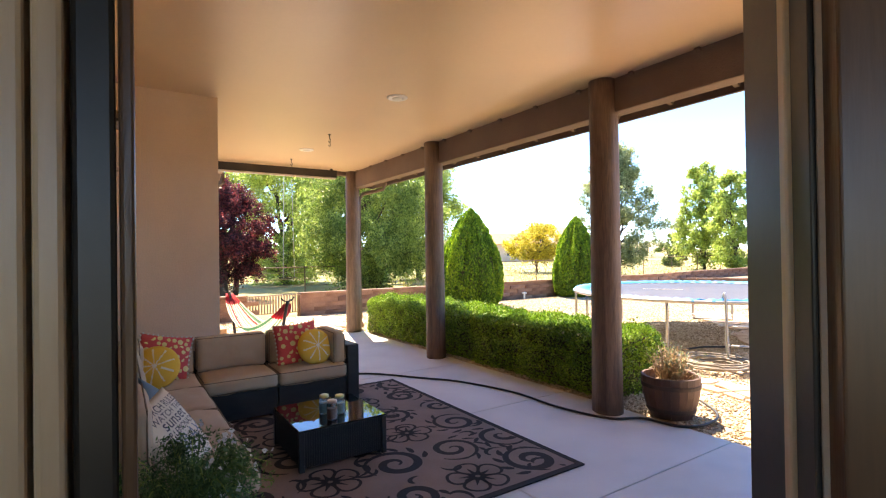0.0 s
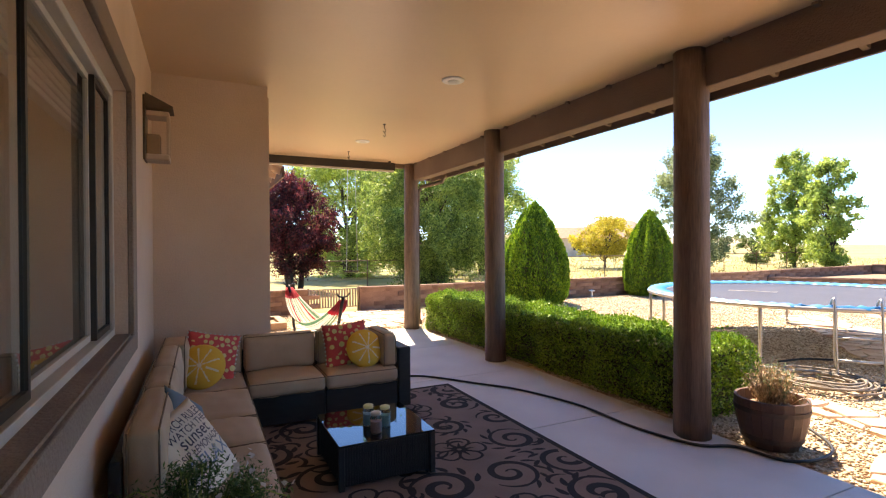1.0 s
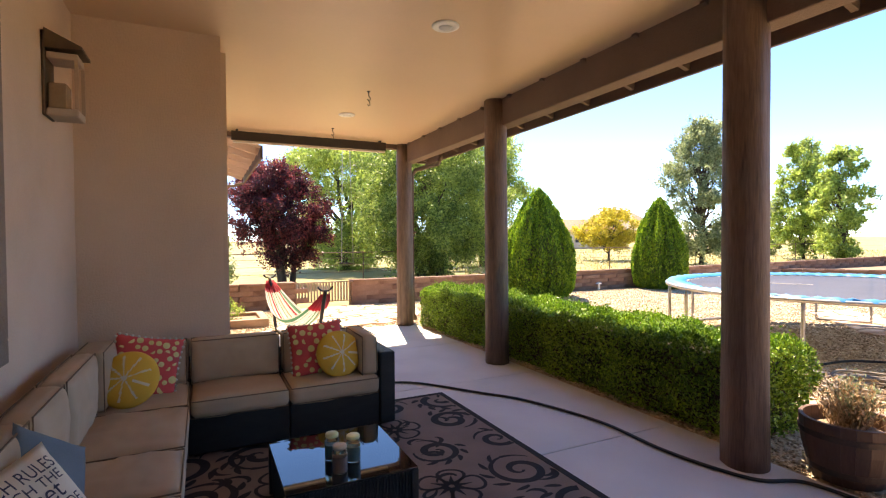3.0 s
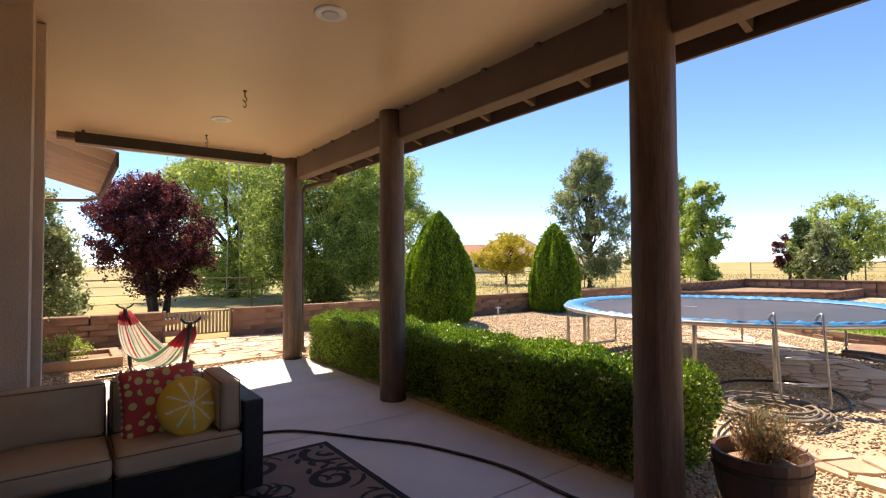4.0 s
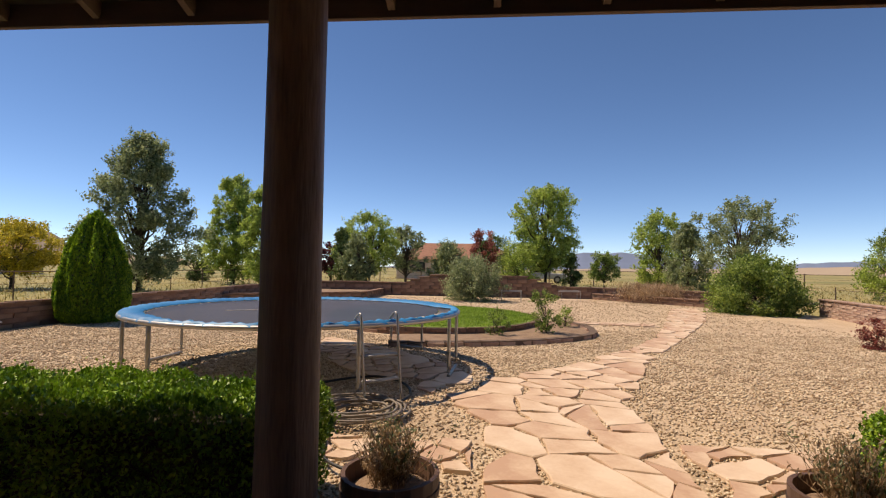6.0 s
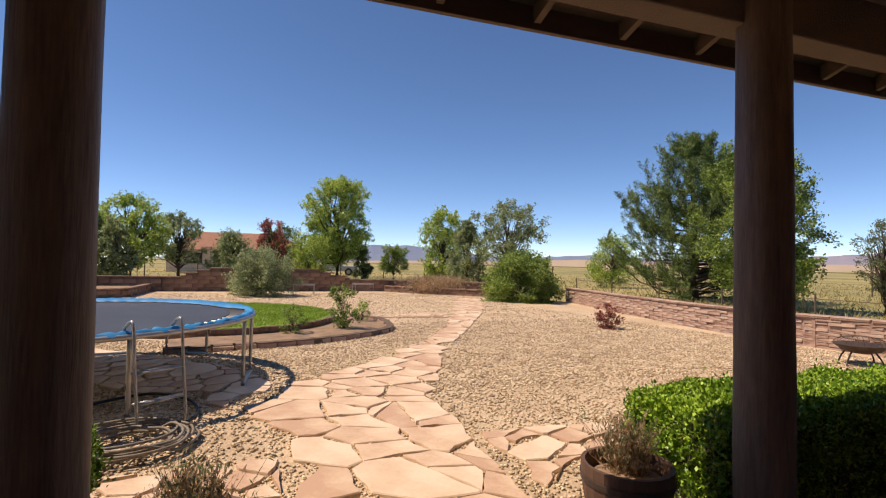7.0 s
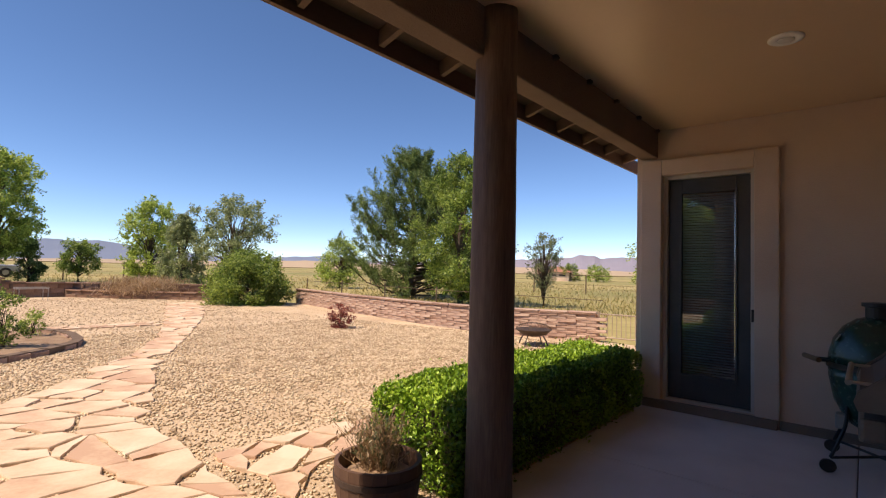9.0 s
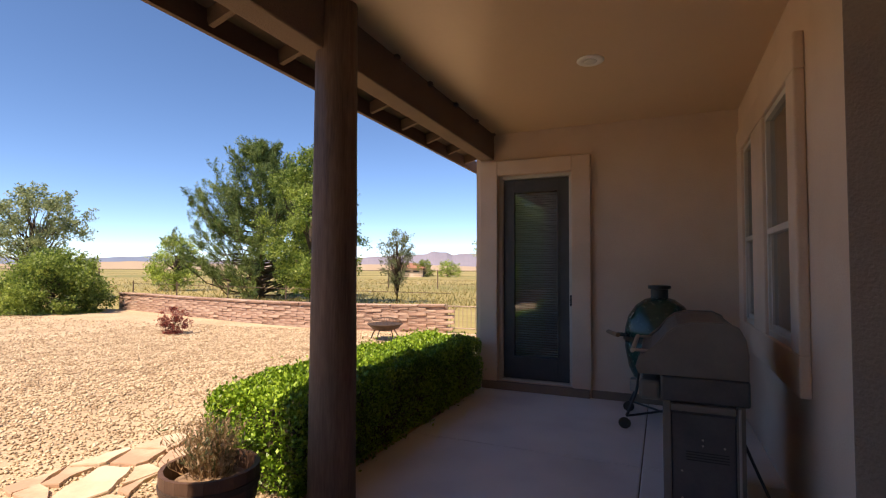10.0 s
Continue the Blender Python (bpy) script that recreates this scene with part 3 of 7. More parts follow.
tree("willow_bush", (41.0, 0.4), 3.0, 1.9, L_LIGHT, 8000, "bright green rounded willow shrub", 39, 0.18, 0.05, (1, 0.7), 40, 0.08, clump_r=0.36)
tree("dark_tree", (56.0, 2.0), 4.6, 2.0, L_PINE, 4000, "dark distant pine beside the neighbour house", 40, 0.25, 0.3, (1, 0.8), 30, 0.12, clump_r=0.34)
tree("juniper", (43.5, -3.9), 2.5, 0.85, L_PINE, 5000, "small dark pointed juniper", 41, 0.15, 0.04, (1, 0.35), 36, 0.1, clump_r=0.4)
tree("round_tree", (43.7, -6.6), 2.7, 1.15, L_ASH, 4000, "small round green tree in the pasture", 42, 0.17, 0.3, (0.9, 0.8), 36, 0.1, clump_r=0.34)
tree("elm_tree", (33.5, -7.4), 4.8, 1.6, L_LIGHT, 9000, "bright green leafy tree behind the garden bed", 43, 0.17, 0.1, (1, 0.7), 60, 0.1, clump_r=0.3)
tree("juniper", (30.7, -8.0), 3.8, 1.35, L_GREY, 9000, "blue-grey feathery juniper behind the garden bed", 44, 0.15, 0.05, (1, 0.35), 60, 0.1, clump_r=0.32, sparse=1)
tree("locust_tree", (27.9, -9.3), 4.7, 2.0, L_GREY, 8000, "open grey-green locust tree behind the garden bed", 45, 0.15, 0.35, (0.85, 0.8), 50, 0.09, clump_r=0.24, sparse=1, limb=20)
tree("round_bush", (19.9, -5.9), 1.62, 1.5, L_ASH, 20000, "large bright green rounded shrub beside the path", 46, 0.10, 0.03, (0.95, 0.7), 70, 0.05, clump_r=0.3, aspect=0.6)
tree("round_bush", (23.3, 3.5), 1.65, 1.25, L_GREY, 12000, "large grey-green shrub in front of the block wall", 47, 0.09, 0.03, (1, 0.65), 60, 0.05, clump_r=0.32)
tree("leafy_tree", (15.7, -12.9), 6.0, 2.1, L_ASH, 22000, "leafy green tree with yellowing top beside the pine", 49, 0.14, 0.1, (1, 0.45), 100, 0.12, clump_r=0.24)
tree("pale_bush", (30.6, -18.4), 3.2, 1.5, L_LIGHT, 6000, "pale green feathery tree in the pasture", 50, 0.16, 0.1, (1, 0.7), 50, 0.08, clump_r=0.34, sparse=1)
tree("bare_tree", (13.1, -15.1), 2.95, 0.95, L_SAGE, 4500, "small twiggy tree with hardly any leaves", 51, 0.075, 0.3, (0.5, 1.0), 60, 0.06, clump_r=0.24, sparse=1, limb=60)
tree("round_tree", (43.0, -79.0), 2.7, 1.9, L_ASH, 4000, "far rounded green tree beside the tan house", 57, 0.2, 0.1, (1, 0.8), 30, 0.1, clump_r=0.3)
tree("round_tree", (38.6, -80.0), 2.6, 2.2, L_LIGHT, 4000, "far bright green tree in the plain", 58, 0.2, 0.1, (1, 0.8), 30, 0.1, clump_r=0.3)
tree("locust_tree", (10.2, -20.4), 3.4, 1.3, L_LIGHT, 3000, "pale green tree beyond the metal gate", 52, 0.13, 0.3, (0.9, 0.8), 40, 0.08, clump_r=0.3, sparse=1)
tree("barberry_bush", (12.2, -4.0), 0.55, 0.30, L_RED, 1500, "small reddish barberry shrub growing in the gravel", 53, 0.05, 0.02, (0.7, 1.0), 40, 0.012, clump_r=0.3)
tree("rose_bush", (13.05, 1.75), 0.95, 0.30, L_ASH, 1500, "leggy green rose bush in the curved bed", 54, 0.055, 0.15, (0.8, 0.9), 30, 0.012, clump_r=0.35, stems=3)
tree("rose_bush", (12.6, 2.75), 0.55, 0.22, L_ASH, 700, "small rose bush in the curved bed", 55, 0.05, 0.05, (0.9, 0.9), 20, 0.01, clump_r=0.4, stems=2)
tree("rose_bush", (14.3, 1.15), 0.5, 0.2, L_LIGHT, 500, "small bright green bush in the curved bed", 56, 0.05, 0.05, (0.9, 0.9), 20, 0.01, clump_r=0.4, stems=2)


def pine(at, h, r, seed, n=150000):
    rng = np.random.default_rng(seed)
    ob = thing("pine_tree", "large dark green pine with upswept branches", "tree", at=(at[0], at[1], -0.06))
    bm = bmesh.new()
    limb_tube(bm, (0, 0, 0), (0.1, 0, h * 0.96), 0.2, 0.03, rng, 0.03)
    tips = []
    for i in range(190):
        t = rng.uniform(0.02, 0.97) ** 1.2
        a = rng.uniform(0, 2 * math.pi)
        ln = r * (1 - t) ** 0.7 * rng.uniform(0.62, 1.08) * (0.85 if t < 0.1 else 1) + 0.25
        s = Vector((0, 0, h * t * 0.9))
        m = s + Vector((ln * 0.6 * math.cos(a), ln * 0.6 * math.sin(a), ln * rng.uniform(0.0, 0.25)))
        e = m + Vector((ln * 0.4 * math.cos(a), ln * 0.4 * math.sin(a), ln * rng.uniform(0.2, 0.5) + 0.1))
        limb_tube(bm, s, m, 0.05 * (1.1 - t), 0.025 * (1.1 - t), rng, 0.06)
        limb_tube(bm, m, e, 0.025 * (1.1 - t), 0.008, rng, 0.06)
        for k in range(9):
            u = rng.uniform(0.0, 1.0)
            q = m.lerp(e, u) + Vector(rng.normal(0, 0.10, 3)) * (1.2 - u)
            d = (e - m).normalized() * 0.6 + Vector(rng.normal(0, 0.45, 3)) + Vector((0, 0, 0.55))
            tips.append((*q, *(d.normalized() * rng.uniform(0.3, 0.62))))
        for k in range(3):
            q = s.lerp(m, rng.uniform(0.35, 1))
            d = Vector(rng.normal(0, 0.6, 3)) + Vector((0.5 * math.cos(a), 0.5 * math.sin(a), 0.5))
            tips.append((*q, *(d.normalized() * rng.uniform(0.25, 0.5))))
    part("trunk", bm, BARK, ob, smooth=True)
    tips = np.array(tips)
    pick = rng.integers(0, len(tips), n)
    u = rng.uniform(0, 1, (n, 1))
    d = rng.normal(size=(n, 3))
    p = tips[pick, :3] + tips[pick, 3:] * u + d * (0.085 - 0.05 * u)
    p[:, 2] = np.clip(p[:, 2], 0.1, h)
    lift = tips[pick, 3:] * 1.6 + d * 0.35
    f = new("crown", leaves_mesh("crown", p, 0.17, L_PINE, rng, 0.13, lift))
    f.parent = ob

pine((20.3, -14.85), 7.8, 4.2, 48)

swing = thing("tree_swing", "pale rope swing hanging under the tall shade tree", "swing", at=(6.62, 20.4, 0))
for dx in (-0.22, 0.22):
    bm = bmesh.new()
    tube(bm, [(dx * 0.6, 0, 5.3), (dx, 0, 0.55)], 0.014, 5)
    part("rope", bm, WHITE_FRAME, swing)
part("seat", boxes((-0.28, 0.28, -0.10, 0.10, 0.50, 0.54), bevel=0.01), BARK, swing, "weathered board seat")

# ---- trampoline ----
def trampoline(cx, cy, r, h):
    ob = thing("trampoline", "big round trampoline with blue spring pad and galvanised legs", "trampoline", at=(cx, cy, 0))
    ring = [(r * math.cos(a), r * math.sin(a), h) for a in [2 * math.pi * i / 96 for i in range(96)]]
    bm = bmesh.new()
    tube(bm, ring, 0.025, 10, True)
    part("rim", bm, STEEL, ob, smooth=True)
    bm = bmesh.new()
    lathe(bm, [(r - 0.27, h - 0.008), (r - 0.27, h + 0.004)], 96)
    part("jump_mat", bm, MESH_BED, ob, "dark blue-grey woven jumping mat")
    bm = bmesh.new()
    rows = []
    for i in range(240):
        a = 2 * math.pi * i / 240
        puff = 0.022 + 0.010 * math.sin(i * 0.8 * math.pi) + 0.008 * noise.noise((math.cos(a) * 9, math.sin(a) * 9, 0))
        wob = 0.018 * math.sin(i * math.pi / 2)
        near = max(0.0, min(1.0, (math.cos(a - math.radians(222)) - 0.30) / 0.25))
        bunch = (0.03 + 0.03 * math.sin(i * 0.9) + 0.02 * math.sin(i * 2.3)) * near
        inner = (0.235 - wob) * (1 - near) + (0.045 + bunch) * near
        rows.append([bm.verts.new((q * math.cos(a), q * math.sin(a), h + z)) for q, z in ((r - inner, 0.012 + 0.012 * near), (r - inner * 0.85, 0.014 + puff), (r - inner * 0.5, 0.022 + puff), (r - 0.012, 0.03 + puff * 0.6), (r + 0.02 + wob * 0.5 - 0.018 * near * (i % 6 < 3), 0.008 - 0.02 * (i % 6 < 2)))])
    for a, b in zip(rows, rows[1:] + rows[:1]):
        for i in range(4):
            bm.faces.new((a[i], a[i + 1], b[i + 1], b[i]))
    part("spring_pad", bm, BLUE_PAD, ob, "bright blue padded spring cover", smooth=True)
    bm = bmesh.new()
    tube(bm, [(0, 0, 0), (0.235, 0, 0)], 0.011, 5)
    coil = mesh_of("spring", bm, STEEL)
    for i in range(84):
        a = 2 * math.pi * i / 84
        sp = new("spring", coil)
        sp.parent = ob
        sp.matrix_basis = pose((r - 0.262) * math.cos(a), (r - 0.262) * math.sin(a), h - 0.004, 0, 0, math.degrees(a))
    bm = bmesh.new()
    box(bm, -0.32, 0.32, -0.018, 0.018, h + 0.006, h + 0.009, m=pose(-0.35, 0.55, 0, 0, 0, -62))
    part("mat_marking", bm, WHITE_FRAME, ob, "white stripe on the mat")
    n = 12
    for i in range(0, n, 2):
        a0, a1 = 2 * math.pi * (i + 0.18) / n + 0.19, 2 * math.pi * (i + 0.82) / n + 0.19
        q = r - 0.02
        p0, p1 = (q * math.cos(a0), q * math.sin(a0)), (q * math.cos(a1), q * math.sin(a1))
        bm = bmesh.new()
        tube(bm, smooth_line([(*p0, h - 0.02), (*p0, 0.30), (*p0, 0.06), (p0[0] * 0.93 + p1[0] * 0.07, p0[1] * 0.93 + p1[1] * 0.07, 0.02),
                              (p0[0] * 0.07 + p1[0] * 0.93, p0[1] * 0.07 + p1[1] * 0.93, 0.02), (*p1, 0.06), (*p1, 0.30), (*p1, h - 0.02)], 5), 0.021, 8)
        part("leg", bm, STEEL, ob, smooth=True)
    # ladder
    a = math.radians(220)
    lad = thing("trampoline_ladder", "grey steel tube ladder leaning on the trampoline rim", "ladder", at=(cx, cy, 0))
    for s in (-0.2, 0.2):
        t = Vector((-math.sin(a), math.cos(a), 0)) * s
        o = Vector((math.cos(a), math.sin(a), 0))
        bm = bmesh.new()
        tube(bm, smooth_line([o * (r + 0.20) + t + Vector((0, 0, 0.015)), o * (r + 0.13) + t + Vector((0, 0, 0.5)), o * (r + 0.09) + t + Vector((0, 0, h + 0.09)), o * (r + 0.03) + t + Vector((0, 0, h + 0.12)), o * (r - 0.05) + t + Vector((0, 0, h + 0.06))], 6), 0.013, 8)
        part("rail", bm, STEEL, lad, smooth=True)
    for z in (0.22, 0.46):
        bm = bmesh.new()
        q = r + 0.20 - 0.15 * z
        for k in (0, 0.05):
            tube(bm, [o * (q - k) + Vector((-math.sin(a), math.cos(a), 0)) * s + Vector((0, 0, z)) for s in (-0.2, 0.2)], 0.012, 6)
        part("rung", bm, STEEL, lad, smooth=True)

trampoline(9.2, 5.45, 2.1, 0.74)


# ---- garden walls ----
def block_mesh(l, h, d, seed, rough=0.006):
    rng = np.random.default_rng(seed)
    bm = bmesh.new()
    box(bm, -l / 2, l / 2, -d / 2, d / 2, 0, h, bevel=0.008, segments=1)
    for v in bm.verts:
        v.co += Vector(rng.normal(0, rough, 3))
    return bm


def course_wall(name, line, heights, label, mat, course, length, depth, cap, seed, limit=300, core_mat=MORTAR):
    """A wall of separate stones along line. heights: its height at each point of the line."""
    rng = np.random.default_rng(seed)
    ob = thing(name, label, "garden wall", kind="structure")
    shapes = [mesh_of("block", block_mesh(length * k, course - 0.004, depth, seed + i), mat) for i, k in enumerate((0.985, 0.95, 0.985, 0.92))]
    pts = [Vector((x, y, 0)) for x, y in line]
    dist = [0.0]
    for a, b in zip(pts, pts[1:]):
        dist.append(dist[-1] + (b - a).length)
    total = dist[-1]

    def at(s):
        s = min(max(s, 0), total - 1e-6)
        i = max(j for j in range(len(dist) - 1) if dist[j] <= s)
        t = (s - dist[i]) / (dist[i + 1] - dist[i])
        return pts[i].lerp(pts[i + 1], t), (pts[i + 1] - pts[i]).normalized(), heights[i] + t * (heights[i + 1] - heights[i])

    n, made = int(total / length) + 1, 0
    core, top = bmesh.new(), bmesh.new()
    for i in range(n):
        p, d, h = at((i + 0.5) * total / n)
        box(core, -total / n / 2 - 0.02, total / n / 2 + 0.02, -depth * 0.44, depth * 0.44, -0.06, h - 0.01, m=Matrix.Translation(p) @ d.to_track_quat("X", "Z").to_matrix().to_4x4())
    part("core", core, core_mat, ob)
    for i in range(n):
        for c in range(40):
            p, d, h = at((i + 0.5 + (c % 2) * 0.5) * total / n)
            z = c * course - 0.02
            if z + course > h + 0.02 or made >= limit:
                break
            b = new("block", shapes[int(rng.integers(0, 4))])
            b.parent = ob
            side = Vector((-d.y, d.x, 0))
            b.matrix_basis = Matrix.Translation(p + side * rng.normal(0, 0.008) + Vector((0, 0, z))) @ d.to_track_quat("X", "Z").to_matrix().to_4x4() @ pose(0, 0, 0, 0, 0, rng.normal(0, 0.8)) @ Matrix.Diagonal((total / n / length * rng.uniform(0.97, 1.02), 1, 1, 1))
            made += 1
    if cap:
        m = int(total / 0.6) + 1
        cm = mesh_of("cap_stone", block_mesh(0.585, 0.05, depth + 0.07, seed + 9, 0.004), mat)
        for i in range(m):
            p, d, h = at((i + 0.5) * total / m)
            b = new("cap_stone", cm)
            b.parent = ob
            b.matrix_basis = Matrix.Translation(p + Vector((0, 0, h - 0.012 + rng.normal(0, 0.003)))) @ d.to_track_quat("X", "Z").to_matrix().to_4x4() @ Matrix.Diagonal((total / m / 0.6, 1, 1, 1))

course_wall("garden_wall_north", [(4.62, 12.55), (9.0, 12.5), (18.0, 12.3), (26.2, 12.1)], [0.50, 0.48, 0.48, 0.55], "low brown block garden wall at the yard's edge", BLOCK, 0.105, 0.6, 0.2, True, 61, core_mat=BLOCK)
course_wall("garden_wall_house_end", [(-1.4, 12.56), (3.4, 12.56)], [0.52, 0.50], "low brown block garden wall beside the house", BLOCK, 0.105, 0.6, 0.2, True, 62, core_mat=BLOCK)
course_wall("garden_wall_east", [(26.3, 12.0), (26.3, 6.8), (26.3, 6.4), (26.3, 6.1), (26.3, 5.6), (26.3, 1.2), (26.3, 0.4), (26.3, -0.6), (26.2, -2.4), (23.4, -6.3)], [0.58, 0.58, 0.78, 0.8, 0.97, 0.97, 0.75, 0.5, 0.5, 0.5], "brown block garden wall that steps up in the middle", BLOCK, 0.17, 0.46, 0.22, True, 63)
course_wall("garden_wall_south", [(19.4, -7.7), (17.4, -7.35), (15.0, -6.85), (12.6, -6.45), (10.8, -6.25), (9.3, -6.25), (8.2, -6.45), (7.25, -6.75)], [0.50, 0.50, 0.50, 0.51, 0.52, 0.53, 0.54, 0.56], "curved low wall of thin pinkish ledge stones", LEDGE, 0.062, 0.40, 0.22, True, 64, core_mat=LEDGE)
course_wall("raised_bed_corner", [(19.5, 12.2), (22.9, 7.9), (26.1, 7.9)], [0.27, 0.27, 0.27], "raised corner planting bed faced with brown blocks", BLOCK, 0.13, 0.46, 0.2, True, 65)
course_wall("raised_bed_end", [(26.0, -2.0), (24.4, -3.3), (22.1, -5.7)], [0.24, 0.24, 0.24], "low raised bed with dry grass at the yard's end", BLOCK, 0.12, 0.42, 0.2, True, 66)
bm = bmesh.new()
prism(bm, [(19.7, 12.2), (22.95, 8.0), (26.1, 8.0), (26.1, 12.0)], -0.05, 0.22), prism(bm, [(26.1, -2.3), (24.5, -3.5), (22.2, -5.9), (23.4, -6.2)], -0.05, 0.2)
structure("raised_bed_soil", bm, SOIL, "dry brown soil filling the raised beds", "soil")

# lawn and the rose bed
def oval(cx, cy, rx, ry, turn, n=48):
    out = []
    for i in range(n):
        a = 2 * math.pi * i / n
        x, y = rx * math.cos(a), ry * math.sin(a)
        c, s = math.cos(radians(turn)), math.sin(radians(turn))
        out.append((cx + c * x - s * y, cy + s * x + c * y))
    return out

LAWN_OVAL = oval(15.3, 4.35, 2.85, 2.55, 20)
bm = bmesh.new()
prism(bm, LAWN_OVAL, -0.05, 0.15)
structure("lawn", bm, LAWN, "small raised oval of clipped green lawn", "lawn")
rng = np.random.default_rng(71)
q = np.sqrt(rng.uniform(0, 1, 30000))
a = rng.uniform(0, 2 * math.pi, 30000)
c, s = math.cos(radians(20)), math.sin(radians(20))
gx, gy = 2.80 * q * np.cos(a), 2.50 * q * np.sin(a)
pts = np.stack([15.3 + c * gx - s * gy, 4.35 + s * gx + c * gy, np.full(30000, 0.165)], 1)
tagged(new("lawn_blades", leaves_mesh("lawn_blades", pts, 0.06, L_GRASS, rng, 0.25, np.tile([0, 0, 1.0], (30000, 1)))), "short green grass blades", "grass", "", "stuff")
course_wall("lawn_edging", LAWN_OVAL + LAWN_OVAL[:1], [0.15] * 49, "curved block edging round the lawn", BLOCK, 0.085, 0.40, 0.14, False, 67)
CURB = [(Vector((p[0], p[1], 0)) * 1.0) for p in ((11.0, 4.6), (11.2, 3.5), (11.55, 2.4), (12.1, 1.5), (12.75, 0.9), (13.5, 0.72), (14.4, 0.75), (15.3, 1.2))]
CURB = [(p.x, p.y) for p in smooth_line([(p.x, p.y, 0) for p in CURB], 4)]
course_wall("bed_edging", CURB, [0.09] * len(CURB), "curved pinkish kerb round the rose bed", LEDGE, 0.09, 0.32, 0.17, False, 68)
bm = bmesh.new()
prism(bm, CURB + [(15.2, 1.9), (13.6, 2.6), (12.6, 3.6), (12.2, 4.8)], -0.04, 0.03)
structure("rose_bed_soil", bm, SOIL, "bare brown soil of the rose bed", "soil")


# ---- flagstones ----
def clip(poly, px, py, nx, ny):
    out = []
    for i in range(len(poly)):
        a, b = poly[i], poly[(i + 1) % len(poly)]
        da, db = (a[0] - px) * nx + (a[1] - py) * ny, (b[0] - px) * nx + (b[1] - py) * ny
        if da <= 0:
            out.append(a)
        if da * db < 0:
            t = da / (da - db)
            out.append((a[0] + t * (b[0] - a[0]), a[1] + t * (b[1] - a[1])))
    return out


def inside(x, y, poly):
    hit = False
    for i in range(len(poly)):
        (x0, y0), (x1, y1) = poly[i], poly[i - 1]
        if (y0 > y) != (y1 > y) and x < (x1 - x0) * (y - y0) / (y1 - y0) + x0:
            hit = not hit
    return hit


def stone_object(poly, gap, rng, parent):
    cx, cy = sum(p[0] for p in poly) / len(poly), sum(p[1] for p in poly) / len(poly)
    ring = []
    n = len(poly)
    for i in range(n):
        a, b = poly[i], poly[(i + 1) % n]
        ln = math.hypot(b[0] - a[0], b[1] - a[1])
        k = max(1, int(ln / 0.11))
        for j in range(k):
            t = j / k
            ring.append((a[0] + t * (b[0] - a[0]), a[1] + t * (b[1] - a[1])))
    out = []
    for x, y in ring:
        d = math.hypot(x - cx, y - cy)
        g = gap / max(d, 0.05)
        w = 0.042 * noise.noise((x * 4.5, y * 4.5, 3.0)) + 0.02 * noise.noise((x * 14, y * 14, 5.0))
        w /= max(d, 0.05)
        out.append(((x - cx) * (1 - g + w), (y - cy) * (1 - g + w)))
    bm = bmesh.new()
    z = 0.014 + rng.uniform(-0.003, 0.005)
    tx, ty = rng.normal(0, 0.008, 2)
    rows = [[bm.verts.new((x * k, y * k, zz + tx * x + ty * y)) for x, y in out] for k, zz in ((1.0, -0.02), (1.0, z - 0.008), (0.975, z))]
    for a, b in zip(rows, rows[1:]):
        for i in range(len(out)):
            bm.faces.new((a[i], a[(i + 1) % len(out)], b[(i + 1) % len(out)], b[i]))
    bm.faces.new(rows[-1])
    ob = new("flagstone", mesh_of("flagstone", bm, FLAG))
    ob.parent = parent
    ob.location = (cx, cy, 0)


def to_edge(x, y, poly):
    """The nearest point of poly's outline."""
    best = None
    for i in range(len(poly)):
        (ax, ay), (bx, by) = poly[i - 1], poly[i]
        dx, dy = bx - ax, by - ay
        t = max(0, min(1, ((x - ax) * dx + (y - ay) * dy) / (dx * dx + dy * dy)))
        q = (ax + t * dx, ay + t * dy)
        d = math.hypot(q[0] - x, q[1] - y)
        if best is None or d < best[0]:
            best = (d, q)
    return best[1]


